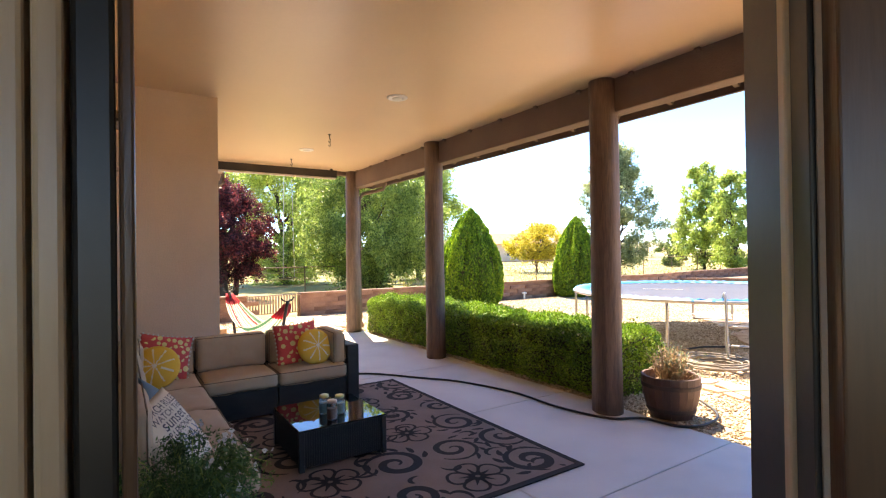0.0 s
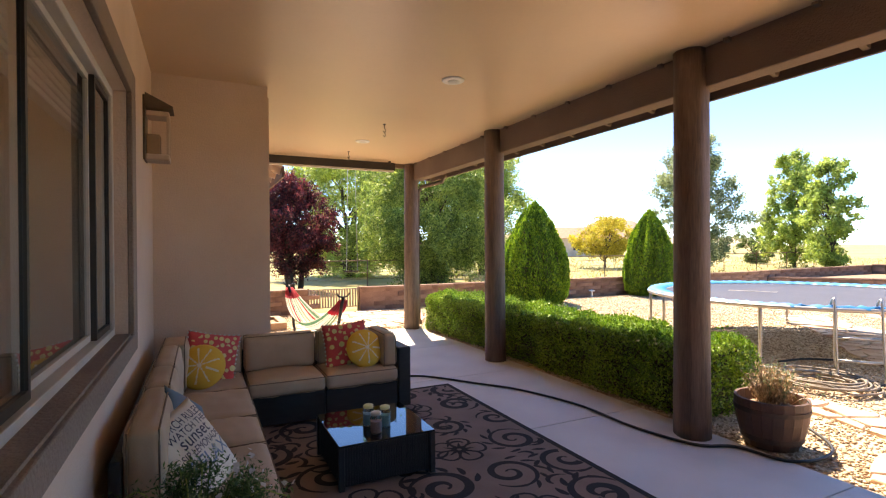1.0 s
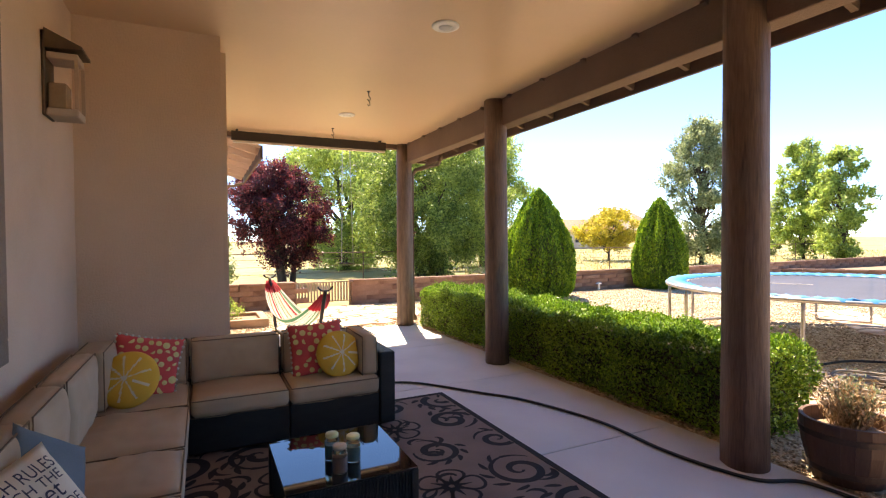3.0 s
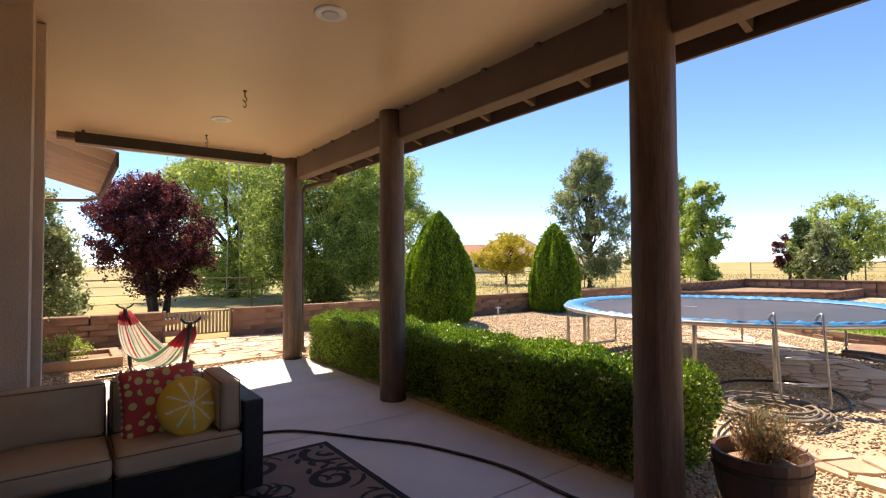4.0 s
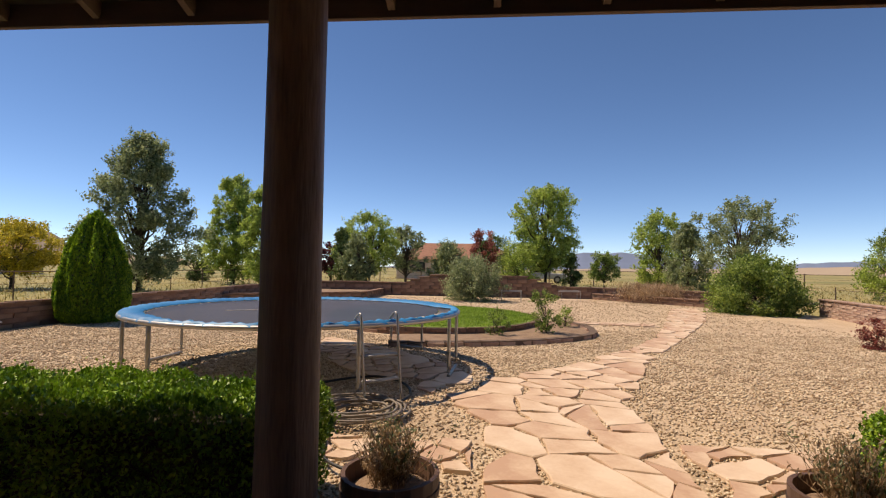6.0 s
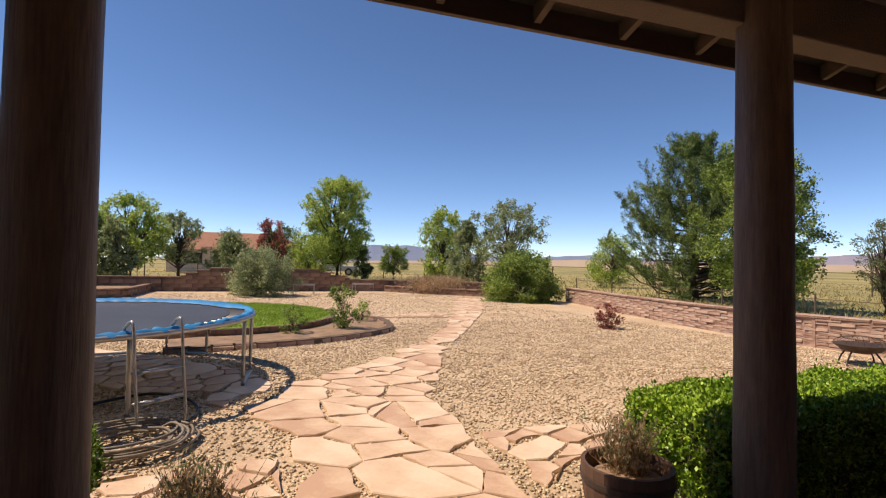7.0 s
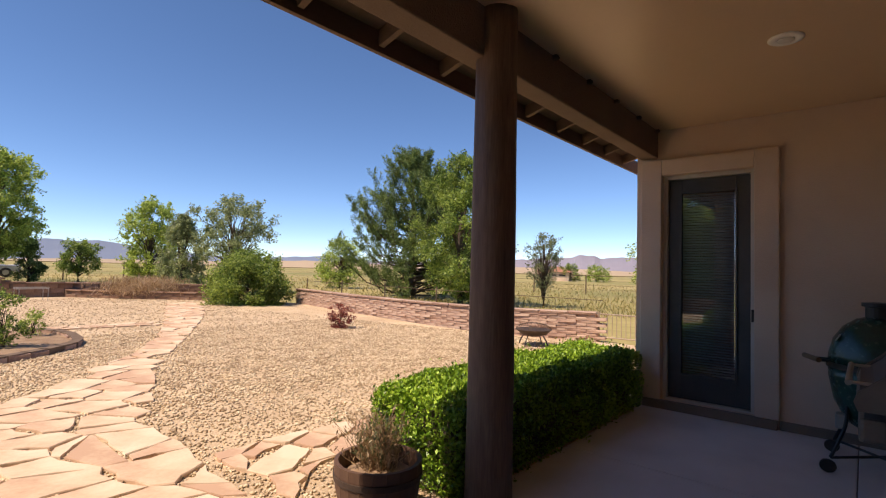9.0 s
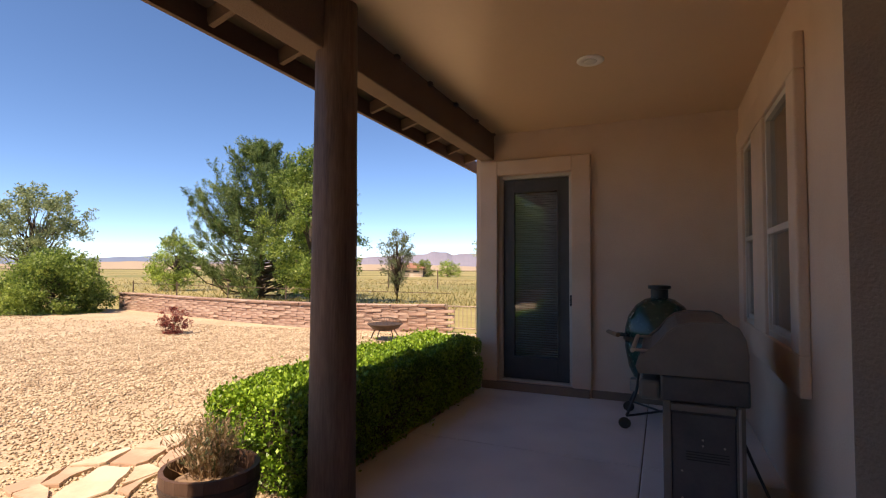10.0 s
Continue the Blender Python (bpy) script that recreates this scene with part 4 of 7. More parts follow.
def flagstones(name, region, spacing, seed, label, stretch=1.5, turn=-30, gap=0.022):
    """Irregular stones: cells of weighted seeds, longer along one direction."""
    rng = np.random.default_rng(seed)
    ob = thing(name, label, "stone path", kind="structure")
    c, s = math.cos(radians(turn)), math.sin(radians(turn))
    xs, ys = [p[0] for p in region], [p[1] for p in region]
    seeds = []
    for _ in range(7000):
        x, y = rng.uniform(min(xs) - 0.4, max(xs) + 0.4), rng.uniform(min(ys) - 0.4, max(ys) + 0.4)
        d = spacing(x, y) * rng.choice([0.45, 0.7, 1.0, 1.4, 1.8], p=[0.15, 0.25, 0.25, 0.2, 0.15])
        u, v = (c * x + s * y), (-s * x + c * y) * stretch
        if all((u - a) ** 2 + (v - b) ** 2 > (0.5 * (d + e)) ** 2 for a, b, e in seeds):
            seeds.append((u, v, d))
    for i, (u, v, e) in enumerate(seeds):
        x, y = c * u - s * v / stretch, s * u + c * v / stretch
        edge = to_edge(x, y, region)
        if not inside(x, y, region) and math.hypot(x - edge[0], y - edge[1]) > 0.14:
            continue
        poly = [(u - 1.2, v - 1.2), (u + 1.2, v - 1.2), (u + 1.2, v + 1.2), (u - 1.2, v + 1.2)]
        for j, (a, b, f) in enumerate(seeds):
            q = (a - u) ** 2 + (b - v) ** 2
            if i != j and q < 5:
                t = 0.5 + 0.5 * (0.25 * e * e - 0.25 * f * f) / q
                poly = clip(poly, u + t * (a - u), v + t * (b - v), a - u, b - v)
        poly = [(c * a - s * b / stretch, s * a + c * b / stretch) for a, b in poly]
        poly = [k if inside(*k, region) else to_edge(*k, region) for k in poly]
        pieces = [poly] if len(poly) > 2 else []
        for _ in range(2):
            cut = []
            for q in pieces:
                mx, my = sum(k[0] for k in q) / len(q), sum(k[1] for k in q) / len(q)
                far = max(q, key=lambda k: math.hypot(k[0] - mx, k[1] - my))
                big = math.hypot(far[0] - mx, far[1] - my)
                if big < 0.42 or rng.uniform() < 0.35:
                    cut.append(q)
                    continue
                g = math.atan2(far[1] - my, far[0] - mx) + rng.normal(0, 0.5)
                t = rng.uniform(-0.35, 0.35) * big
                mx, my = mx + t * math.cos(g), my + t * math.sin(g)
                cut += [k for k in (clip(q, mx, my, math.cos(g), math.sin(g)), clip(q, mx, my, -math.cos(g), -math.sin(g))) if len(k) > 2]
            pieces = cut
        for q in pieces:
            mx, my = sum(k[0] for k in q) / len(q), sum(k[1] for k in q) / len(q)
            size = [math.hypot(k[0] - mx, k[1] - my) for k in q]
            if max(size) > 0.09 and max(size) < 1.0 and min(size) > 0.05:
                stone_object(q, gap, rng, ob)

PATH_AREA = [(20.9, -3.55), (17.0, -2.05), (13.75, -0.75), (11.25, 0.55), (10.5, 1.3), (9.5, 2.0), (8.9, 2.73), (8.7, 3.0), (8.27, 3.06), (7.8, 3.45), (7.25, 3.2), (6.85, 3.0), (6.6, 3.0), (6.05, 3.02), (5.5, 3.0), (4.98, 2.95), (4.98, 1.75), (5.4, 1.7), (5.85, 1.65), (6.3, 1.66), (6.62, 1.6), (7.15, 1.56), (7.5, 1.58), (8.6, 1.2), (9.7, 0.75), (11.2, 0.0), (13.6, -1.35), (16.5, -2.9), (18.8, -3.9), (21.4, -4.65)]
flagstones("flagstone_path", PATH_AREA, lambda x, y: 0.50 if x < 8.0 else 0.40, 72, "winding path of irregular pink and buff flagstones", 1.35, 55)
flagstones("flagstone_row", [(6.45, 4.75), (6.52, 4.3), (6.45, 3.8), (6.55, 3.36), (6.58, 3.08), (5.9, 3.08), (5.92, 3.37), (6.08, 3.76), (5.9, 4.15), (5.85, 4.6)], lambda x, y: 0.44, 76, "single row of flagstones beside the hose coil", 1.1, 80)
flagstones("flagstone_spur", [(6.6, 1.52), (6.62, 1.05), (6.58, 0.6), (6.55, 0.2), (6.3, 0.0), (6.0, 0.45), (5.92, 1.15), (5.55, 1.5), (5.8, 1.57), (6.2, 1.58)], lambda x, y: 0.42, 77, "short spur of flagstones toward the barrel planter", 1.3, -60)
flagstones("flagstone_branch", [(7.9, 3.55), (8.4, 3.15), (8.8, 3.1), (9.5, 3.5), (10.2, 4.0), (11.6, 5.6), (12.6, 7.0), (11.8, 7.4), (10.4, 5.9), (9.0, 4.8)], lambda x, y: 0.46, 73, "flagstones running on beneath the trampoline", 1.4, -30)
flagstones("flagstone_crossing", [(14.9, -1.2), (15.5, -1.3), (15.7, 0.7), (15.2, 0.8)], lambda x, y: 0.36, 74, "narrow row of pale flagstones crossing the gravel", 1.2, 80)
flagstones("flagstone_landing", [(2.7, 9.75), (4.5, 9.75), (5.3, 10.3), (5.6, 11.2), (4.9, 12.3), (3.1, 12.35)], lambda x, y: 0.42, 75, "pale flagstones beyond the end of the patio", 1.5, 0)


# ---- loose gravel ----
def pebbles(name, n, x0, x1, y0, y1, size, seed, skip):
    rng = np.random.default_rng(seed)
    x, y = x0 + (x1 - x0) * rng.uniform(0, 1, n) ** 1.5, rng.uniform(y0, y1, n)
    keep = np.array([not skip(a, b) for a, b in zip(x, y)])
    x, y = x[keep], y[keep]
    n = len(x)
    base = np.array([[1, 0, 0], [0, 1, 0], [-1, 0, 0], [0, -1, 0], [0, 0, 1], [0, 0, -1]], float)
    s = size * rng.uniform(0.6, 1.5, (n, 1, 1)) * np.stack([rng.uniform(0.8, 1.4, n), rng.uniform(0.6, 1.1, n), rng.uniform(0.4, 0.75, n)], 1)[:, None, :]
    v = base[None] * s * rng.uniform(0.8, 1.2, (n, 6, 1))
    a = rng.uniform(0, 6.28, n)
    c, sn = np.cos(a)[:, None], np.sin(a)[:, None]
    tilt = rng.normal(0, 0.25, (n, 1))
    vx, vy, vz = v[..., 0] * c - v[..., 1] * sn, v[..., 0] * sn + v[..., 1] * c, v[..., 2] + tilt * v[..., 0]
    v = np.stack([vx + x[:, None], vy + y[:, None], vz - 0.006], -1).reshape(-1, 3)
    f = np.array([[0, 1, 4], [1, 2, 4], [2, 3, 4], [3, 0, 4], [1, 0, 5], [2, 1, 5], [3, 2, 5], [0, 3, 5]])
    faces = (f[None] + 6 * np.arange(n)[:, None, None]).reshape(-1, 3)
    tagged(new(name, arrays_mesh(name, v, faces, PEBBLE)), "loose tan and cream pebbles", "gravel", "", "stuff")

def no_pebble(x, y):
    return (x < 4.87 and -2.5 < y < 9.57) or (y < -6 + 0.12 * (x - 9) and x < 20) or (x < 4.9 and y < 0) or ((x - 15.3) ** 2 / 9 + (y - 4.35) ** 2 / 7.5 < 1)

pebbles("pebbles", 120000, 4.85, 14.0, -6.0, 12.2, 0.013, 76, no_pebble)
pebbles("far_pebbles", 40000, 8.0, 25.0, -6.0, 12.0, 0.018, 77, no_pebble)
pebbles("end_pebbles", 9000, 1.7, 6.0, 9.58, 12.3, 0.016, 78, lambda x, y: False)


# ---- windows and doors ----
def slider_window():
    ob = thing("window_1", "wide three-pane sliding window with almond frame", "window", kind="structure")
    x, (y0, y1, z0, z1) = WX - 0.10, W
    part("window_frame", boxes((x - 0.03, x + 0.04, y0, y1, z0, z0 + 0.045), (x - 0.03, x + 0.04, y0, y1, z1 - 0.045, z1), (x - 0.03, x + 0.04, y0, y0 + 0.04, z0 + 0.045, z1 - 0.045), (x - 0.03, x + 0.04, y1 - 0.04, y1, z0 + 0.045, z1 - 0.045), bevel=0.004), WHITE_FRAME, ob)
    for a, b, dx in ((y0 + 0.04, 3.02, 0.012), (3.02, 4.02, -0.012), (4.02, y1 - 0.04, 0.012)):
        part("sash", boxes((x - 0.012 + dx, x + 0.012 + dx, a, a + 0.022, z0 + 0.05, z1 - 0.05), (x - 0.012 + dx, x + 0.012 + dx, b - 0.022, b, z0 + 0.05, z1 - 0.05), (x - 0.012 + dx, x + 0.012 + dx, a + 0.022, b - 0.022, z0 + 0.05, z0 + 0.08), (x - 0.012 + dx, x + 0.012 + dx, a + 0.022, b - 0.022, z1 - 0.08, z1 - 0.05)), WHITE_FRAME if dx < 0 else BRONZE, ob)
        g = part("pane", boxes((x - 0.003 + dx, x + 0.003 + dx, a + 0.018, b - 0.018, z0 + 0.075, z1 - 0.075)), GLASS, ob)
        g.visible_shadow = False
    for k, (ya, yb, za, zb) in enumerate(((y0 - 0.36, y1 + 0.16, z1, z1 + 0.13), (y0 - 0.36, y1 + 0.16, z0 - 0.10, z0), (y0 - 0.36, y0, z0, z1), (y1, y1 + 0.16, z0, z1))):
        part("trim", boxes((WX + 0.001, WX + 0.03, ya, yb, za, zb), bevel=0.006), STUCCO_TRIM, ob, "rough brown stucco trim")
    part("window_sill", boxes((WX - 0.06, WX + 0.012, y0, y1, z0 - 0.002, z0 + 0.012)), STUCCO_TRIM, ob)
    cu = thing("curtain", "brown curtain hanging inside the wide window", "curtain")
    bm = bmesh.new()
    rows = [[bm.verts.new((x - 0.25 + 0.03 * math.sin(i * 1.3), 3.35 + 0.022 * i, z)) for i in range(26)] for z in (0.4, 2.2)]
    for i in range(25):
        bm.faces.new((rows[0][i], rows[0][i + 1], rows[1][i + 1], rows[1][i]))
    bmesh.ops.solidify(bm, geom=bm.faces[:], thickness=0.006)
    part("cloth", bm, CURTAIN, cu)
    bl = thing("raised_blind", "pale pleated blind drawn up at the window head", "blind")
    for i in range(7):
        part("slat", boxes((x - 0.12, x - 0.07, y0 + 0.05, y1 - 0.05, z1 - 0.08 - 0.035 * i, z1 - 0.055 - 0.035 * i), bevel=0.004), WHITE_FRAME, bl)

slider_window()


def hung_window(name, a, b, z0, z1):
    ob = thing(name, "tall single-hung window with almond frame", "window", kind="structure")
    x, zm = EX + 0.005, (z0 + z1) / 2 - 0.05
    part("window_frame", boxes((x - 0.03, x + 0.03, a, b, z0, z0 + 0.04), (x - 0.03, x + 0.03, a, b, z1 - 0.04, z1), (x - 0.03, x + 0.03, a, a + 0.035, z0 + 0.04, z1 - 0.04), (x - 0.03, x + 0.03, b - 0.035, b, z0 + 0.04, z1 - 0.04), (x - 0.03, x + 0.035, a + 0.035, b - 0.035, zm - 0.02, zm + 0.02), bevel=0.004), WHITE_FRAME, ob)
    part("sash", boxes((x - 0.02, x + 0.015, a + 0.035, a + 0.065, z0 + 0.04, zm - 0.02), (x - 0.02, x + 0.015, b - 0.065, b - 0.035, z0 + 0.04, zm - 0.02), (x - 0.02, x + 0.015, a + 0.065, b - 0.065, z0 + 0.04, z0 + 0.075)), WHITE_FRAME, ob)
    for c, d in ((z0 + 0.04, zm - 0.02), (zm + 0.02, z1 - 0.04)):
        g = part("pane", boxes((x - 0.003, x + 0.003, a + 0.035, b - 0.035, c, d)), GLASS, ob)
        g.visible_shadow = False
    part("curtain_lining", boxes((x - 0.20, x - 0.18, a - 0.1, b + 0.1, z0 - 0.2, z1 + 0.1)), CURTAIN, ob)

hung_window("window_2", *EW[0])
hung_window("window_3", *EW[1])
surround = thing("window_surround", "raised stucco surround framing the two tall windows", "trim", kind="structure")
for r in ((-2.02, 0.16, 2.42, 2.62), (-2.02, 0.16, 0.70, 0.92), (-2.02, -1.74, 0.92, 2.42), (-1.22, -0.76, 0.92, 2.42), (-0.02, 0.16, 0.92, 2.42)):
    part("trim", boxes((EX + 0.001, EX + 0.055, *r), bevel=0.01), STUCCO, surround)


def back_door():
    x0, x1, z0, z1 = DOOR
    ob = thing("door_1", "closed slate-grey back door with blinds behind its long glass", "door", kind="structure")
    y = DY - 0.09
    part("door_frame", boxes((x0, x0 + 0.04, y - 0.03, y + 0.06, z0, z1), (x1 - 0.04, x1, y - 0.03, y + 0.06, z0, z1), (x0 + 0.04, x1 - 0.04, y - 0.03, y + 0.06, z1 - 0.04, z1), (x0 + 0.04, x1 - 0.04, y - 0.03, y + 0.06, z0, z0 + 0.02), bevel=0.004), WHITE_FRAME, ob, "almond door frame")
    a, b, c, d = x0 + 0.045, x1 - 0.045, z0 + 0.025, z1 - 0.045
    g0, g1, h0, h1 = a + 0.13, b - 0.13, c + 0.26, d - 0.15
    part("slab", boxes((a, g0, y - 0.025, y + 0.02, c, d), (g1, b, y - 0.025, y + 0.02, c, d), (g0, g1, y - 0.025, y + 0.02, c, h0), (g0, g1, y - 0.025, y + 0.02, h1, d), bevel=0.003), DOOR_PAINT, ob)
    part("glazing_bead", boxes((g0 - 0.02, g0, y + 0.02, y + 0.032, h0 - 0.02, h1 + 0.02), (g1, g1 + 0.02, y + 0.02, y + 0.032, h0 - 0.02, h1 + 0.02), (g0, g1, y + 0.02, y + 0.032, h0 - 0.02, h0), (g0, g1, y + 0.02, y + 0.032, h1, h1 + 0.02), bevel=0.004), DOOR_PAINT, ob)
    g = part("pane", boxes((g0 - 0.006, g1 + 0.006, y + 0.006, y + 0.012, h0 - 0.006, h1 + 0.006)), GLASS, ob)
    g.visible_shadow = False
    shape = bmesh.new()
    box(shape, g0 + 0.002, g1 - 0.002, -0.012, 0.012, -0.0012, 0.0012, m=Matrix.Rotation(radians(38), 4, "X"))
    sm = mesh_of("slat", shape, BLIND)
    n = int((h1 - h0) / 0.027)
    for i in range(n):
        s = new("slat", sm)
        s.parent = ob
        s.location = (0, y - 0.012, h0 + 0.012 + i * 0.027)
    part("screen_latch", boxes((x0 + 0.01, x0 + 0.032, y + 0.06, y + 0.085, 0.96, 1.08), bevel=0.005), BRONZE, ob, "small dark latch")
    part("threshold", boxes((3.62, 4.82, DY + 0.001, DY + 0.06, 0.0, 0.088), bevel=0.006), STUCCO_TRIM, ob)
    for r in ((3.60, x0, 0.09, 2.61), (x1, 4.85, 0.09, 2.61), (x0, x1, z1, 2.61)):
        part("trim", boxes((r[0], r[1], DY + 0.001, DY + 0.055, r[2], r[3]), bevel=0.01), STUCCO, ob, "wide raised stucco trim")
    part("plinth", boxes((EX + 0.001, 3.60, DY + 0.001, DY + 0.02, 0, 0.085), bevel=0.004), STUCCO_TRIM, ob)

back_door()

TRACK = material("bronze_track", [(0.46, 0.30, 0.18), (0.66, 0.47, 0.31)], 0.35, 4, 40, 0.1, stretch=(3, 3, 0.3))
# the doorway that the camera leaves by
jamb = thing("doorway_jamb", "dark wooden door jamb with a bronze track", "door jamb", kind="structure")
part("inner_casing", boxes((0.72, 0.984, 1.235, 1.318, 0, 2.318), bevel=0.006), DARK_WOOD, jamb)
part("track", boxes((0.986, 1.0, 1.236, 1.30, 0, 2.318), (1.003, 1.0165, 1.232, 1.30, 0, 2.318), bevel=0.003), TRACK, jamb, "bronze sliding track")
part("stile", boxes((1.0185, 1.039, 1.24, 1.305, 0, 2.318), bevel=0.003), BRONZE, jamb)
part("stop", boxes((1.0405, 1.048, 1.237, 1.31, 0, 2.318), bevel=0.002), DARK_WOOD, jamb)
for name, u0, u1, v0, v1, m in (("reveal_board", 1.3225, 1.3295, -0.128, -0.003, BRONZE), ("stop", 1.317, 1.3295, -0.150, -0.130, TRACK), ("stile", 1.322, 1.3295, -0.20, -0.152, BRONZE), ("casing", 1.335, 1.48, -0.235, -0.2005, DARK_WOOD), ("trim", 1.3305, 1.49, 0.001, 0.02, STUCCO_TRIM)):
    bm = bmesh.new()
    box(bm, u0, u1, v0, v1, 0, 2.32, bevel=0.003, m=DIAG)
    part(name, bm, m, jamb)
bm = bmesh.new()
box(bm, 1.50, LEN + 0.05, 0.001, 0.03, 0, 3.0, bevel=0.006, m=DIAG)
part("corner_trim", bm, STUCCO_TRIM, jamb, "rough dark stucco corner trim")


# ---- porch fittings ----
WHITE_PAINT = material("white_enamel", [(0.86, 0.83, 0.77), (0.92, 0.89, 0.84)], 0.6, 6, 60, 0.03)
LAMP_GLASS = material("frosted_lens", [(0.62, 0.60, 0.56), (0.72, 0.70, 0.66)], 0.3, 6, 60, 0.05)

def downlight(x, y):
    ob = thing("recessed_downlight", "white round recessed ceiling downlight, switched off", "ceiling light", "porch downlights", at=(x, y, CEIL))
    bm = bmesh.new()
    lathe(bm, [(0.100, -0.001), (0.100, -0.008), (0.092, -0.013), (0.056, -0.013), (0.050, -0.005)], 32)
    part("trim_ring", bm, WHITE_PAINT, ob, smooth=True)
    bm = bmesh.new()
    lathe(bm, [(0.05, -0.0135), (0.046, -0.017), (0.03, -0.021), (0.008, -0.022)], 20)
    part("lens", bm, LAMP_GLASS, ob, smooth=True)

for p in ((3.31, 5.15), (3.32, 7.93), (3.38, -0.55)):
    downlight(*p)

def ceiling_hook(x, y):
    ob = thing("ceiling_hook", "small dark steel hook screwed into the ceiling", "hook", "ceiling hooks", at=(x, y, CEIL))
    bm = bmesh.new()
    lathe(bm, [(0.018, 0), (0.018, -0.006), (0.006, -0.012), (0.005, -0.05)], 12)
    part("screw_eye", bm, BRONZE, ob)
    bm = bmesh.new()
    tube(bm, smooth_line([(0, 0, -0.05), (0.018, 0, -0.075), (0, 0, -0.10), (-0.016, 0, -0.082), (0, 0, -0.10), (0.012, 0, -0.13), (0, 0, -0.15), (-0.014, 0, -0.135)], 5), 0.004, 6)
    part("link", bm, BRONZE, ob)

ceiling_hook(3.28, 6.90)
ceiling_hook(3.34, 8.74)

shade = thing("roll_up_shade", "brown roll-up sun shade raised under the porch end", "shade")
bm = bmesh.new()
tube(bm, [(2.12, 9.34, 2.815), (4.26, 9.34, 2.815)], 0.04, 12)
part("roll", bm, FASCIA, shade, smooth=True)
part("valance", boxes((2.08, 4.30, 9.28, 9.295, 2.775, 2.90), bevel=0.003), BRONZE, shade)
part("bottom_rail", boxes((2.10, 4.28, 9.275, 9.33, 2.745, 2.773), bevel=0.003), WHITE_FRAME, shade)
part("bracket", boxes((2.14, 2.17, 9.30, 9.38, 2.85, CEIL)), BRONZE, shade)
part("bracket", boxes((4.2, 4.23, 9.30, 9.38, 2.85, CEIL)), BRONZE, shade)

def sconce(y, z):
    ob = thing("wall_sconce", "bronze wall lantern with sloping hood and pale side plates", "wall lamp", at=(WX, y, z))
    br = material("aged_bronze", [(0.10, 0.07, 0.045), (0.17, 0.12, 0.08)], 0.5, 8, 60, 0.2, metal=0.4)
    pale = material("tan_lantern_paint", [(0.46, 0.35, 0.26), (0.56, 0.43, 0.33)], 0.6, 6, 60, 0.1)
    part("back_plate", boxes((0.001, 0.016, -0.10, 0.10, 0.0, 0.46), bevel=0.004), br, ob)
    bm = bmesh.new()
    for a in (-0.115, 0.115):
        for x, zz in ((0.017, 0.36), (0.017, 0.47), (0.19, 0.385), (0.19, 0.37)):
            bm.verts.new((x, a, zz))
    bm.verts.ensure_lookup_table()
    for f in ((0, 1, 2, 3), (7, 6, 5, 4), (1, 5, 6, 2), (2, 6, 7, 3), (3, 7, 4, 0), (0, 4, 5, 1)):
        bm.faces.new([bm.verts[i] for i in f])
    part("hood", bm, br, ob, "dark sloping metal hood")
    part("lens_bar", boxes((0.02, 0.165, -0.085, 0.085, 0.315, 0.352), bevel=0.006), pale, ob)
    for a in (-0.095, 0.08):
        part("side_plate", boxes((0.148, 0.166, a, a + 0.015, 0.045, 0.314), bevel=0.003), pale, ob, "pale upright plate")
    part("base_tray", boxes((0.017, 0.166, -0.095, 0.095, 0.0, 0.043), bevel=0.01), pale, ob)
    part("diffuser", boxes((0.02, 0.105, -0.06, 0.06, 0.046, 0.19), bevel=0.006), material("amber_glass", [(0.30, 0.20, 0.12), (0.38, 0.27, 0.17)], 0.25, 6, 60, 0.05), ob, "amber frosted glass")

sconce(5.40, 2.09)

spout = thing("downspout", "brown metal downspout beside the end post", "downspout", kind="structure")
bm = bmesh.new()
tube(bm, [(5.22, 9.2, 2.74), (5.18, 9.25, 2.62), (4.92, 9.58, 2.55), (4.87, 9.62, 2.45), (4.87, 9.62, 0.15), (4.93, 9.68, 0.05)], 0.035, 8)
part("pipe", bm, BEAM, spout)
part("strap", boxes((4.825, 4.915, 9.575, 9.665, 1.5, 1.53)), BEAM, spout)

# eave of the rear wing
wing = thing("wing_eave", "house wing eave with exposed rafters and gutter", "eave", kind="structure")
sw = math.atan(0.3)
bm = bmesh.new()
box(bm, -3.5, 0.95, 9.75, 13.3, 0, 0.03, m=pose(1.6, 0, 3.05) @ Matrix.Rotation(sw, 4, "Y"))
# Pale stucco colour on sheathing and rafters stands in for bounced light.
part("sheathing", bm, STUCCO, wing)
part("fascia", boxes((2.50, 2.535, 9.75, 13.3, 2.62, 2.80)), FASCIA, wing)
for i in range(7):
    bm = bmesh.new()
    box(bm, -0.1, 0.94, -0.02, 0.02, -0.11, -0.003, m=pose(1.6, 9.85 + 0.56 * i, 3.05) @ Matrix.Rotation(sw, 4, "Y"))
    part("rafter", bm, STUCCO, wing)
bm = bmesh.new()
tube(bm, [(2.5, 13.25, 2.62), (2.3, 13.25, 2.55), (1.65, 13.2, 2.5)], 0.03, 8)
part("gutter_pipe", bm, BEAM, wing)


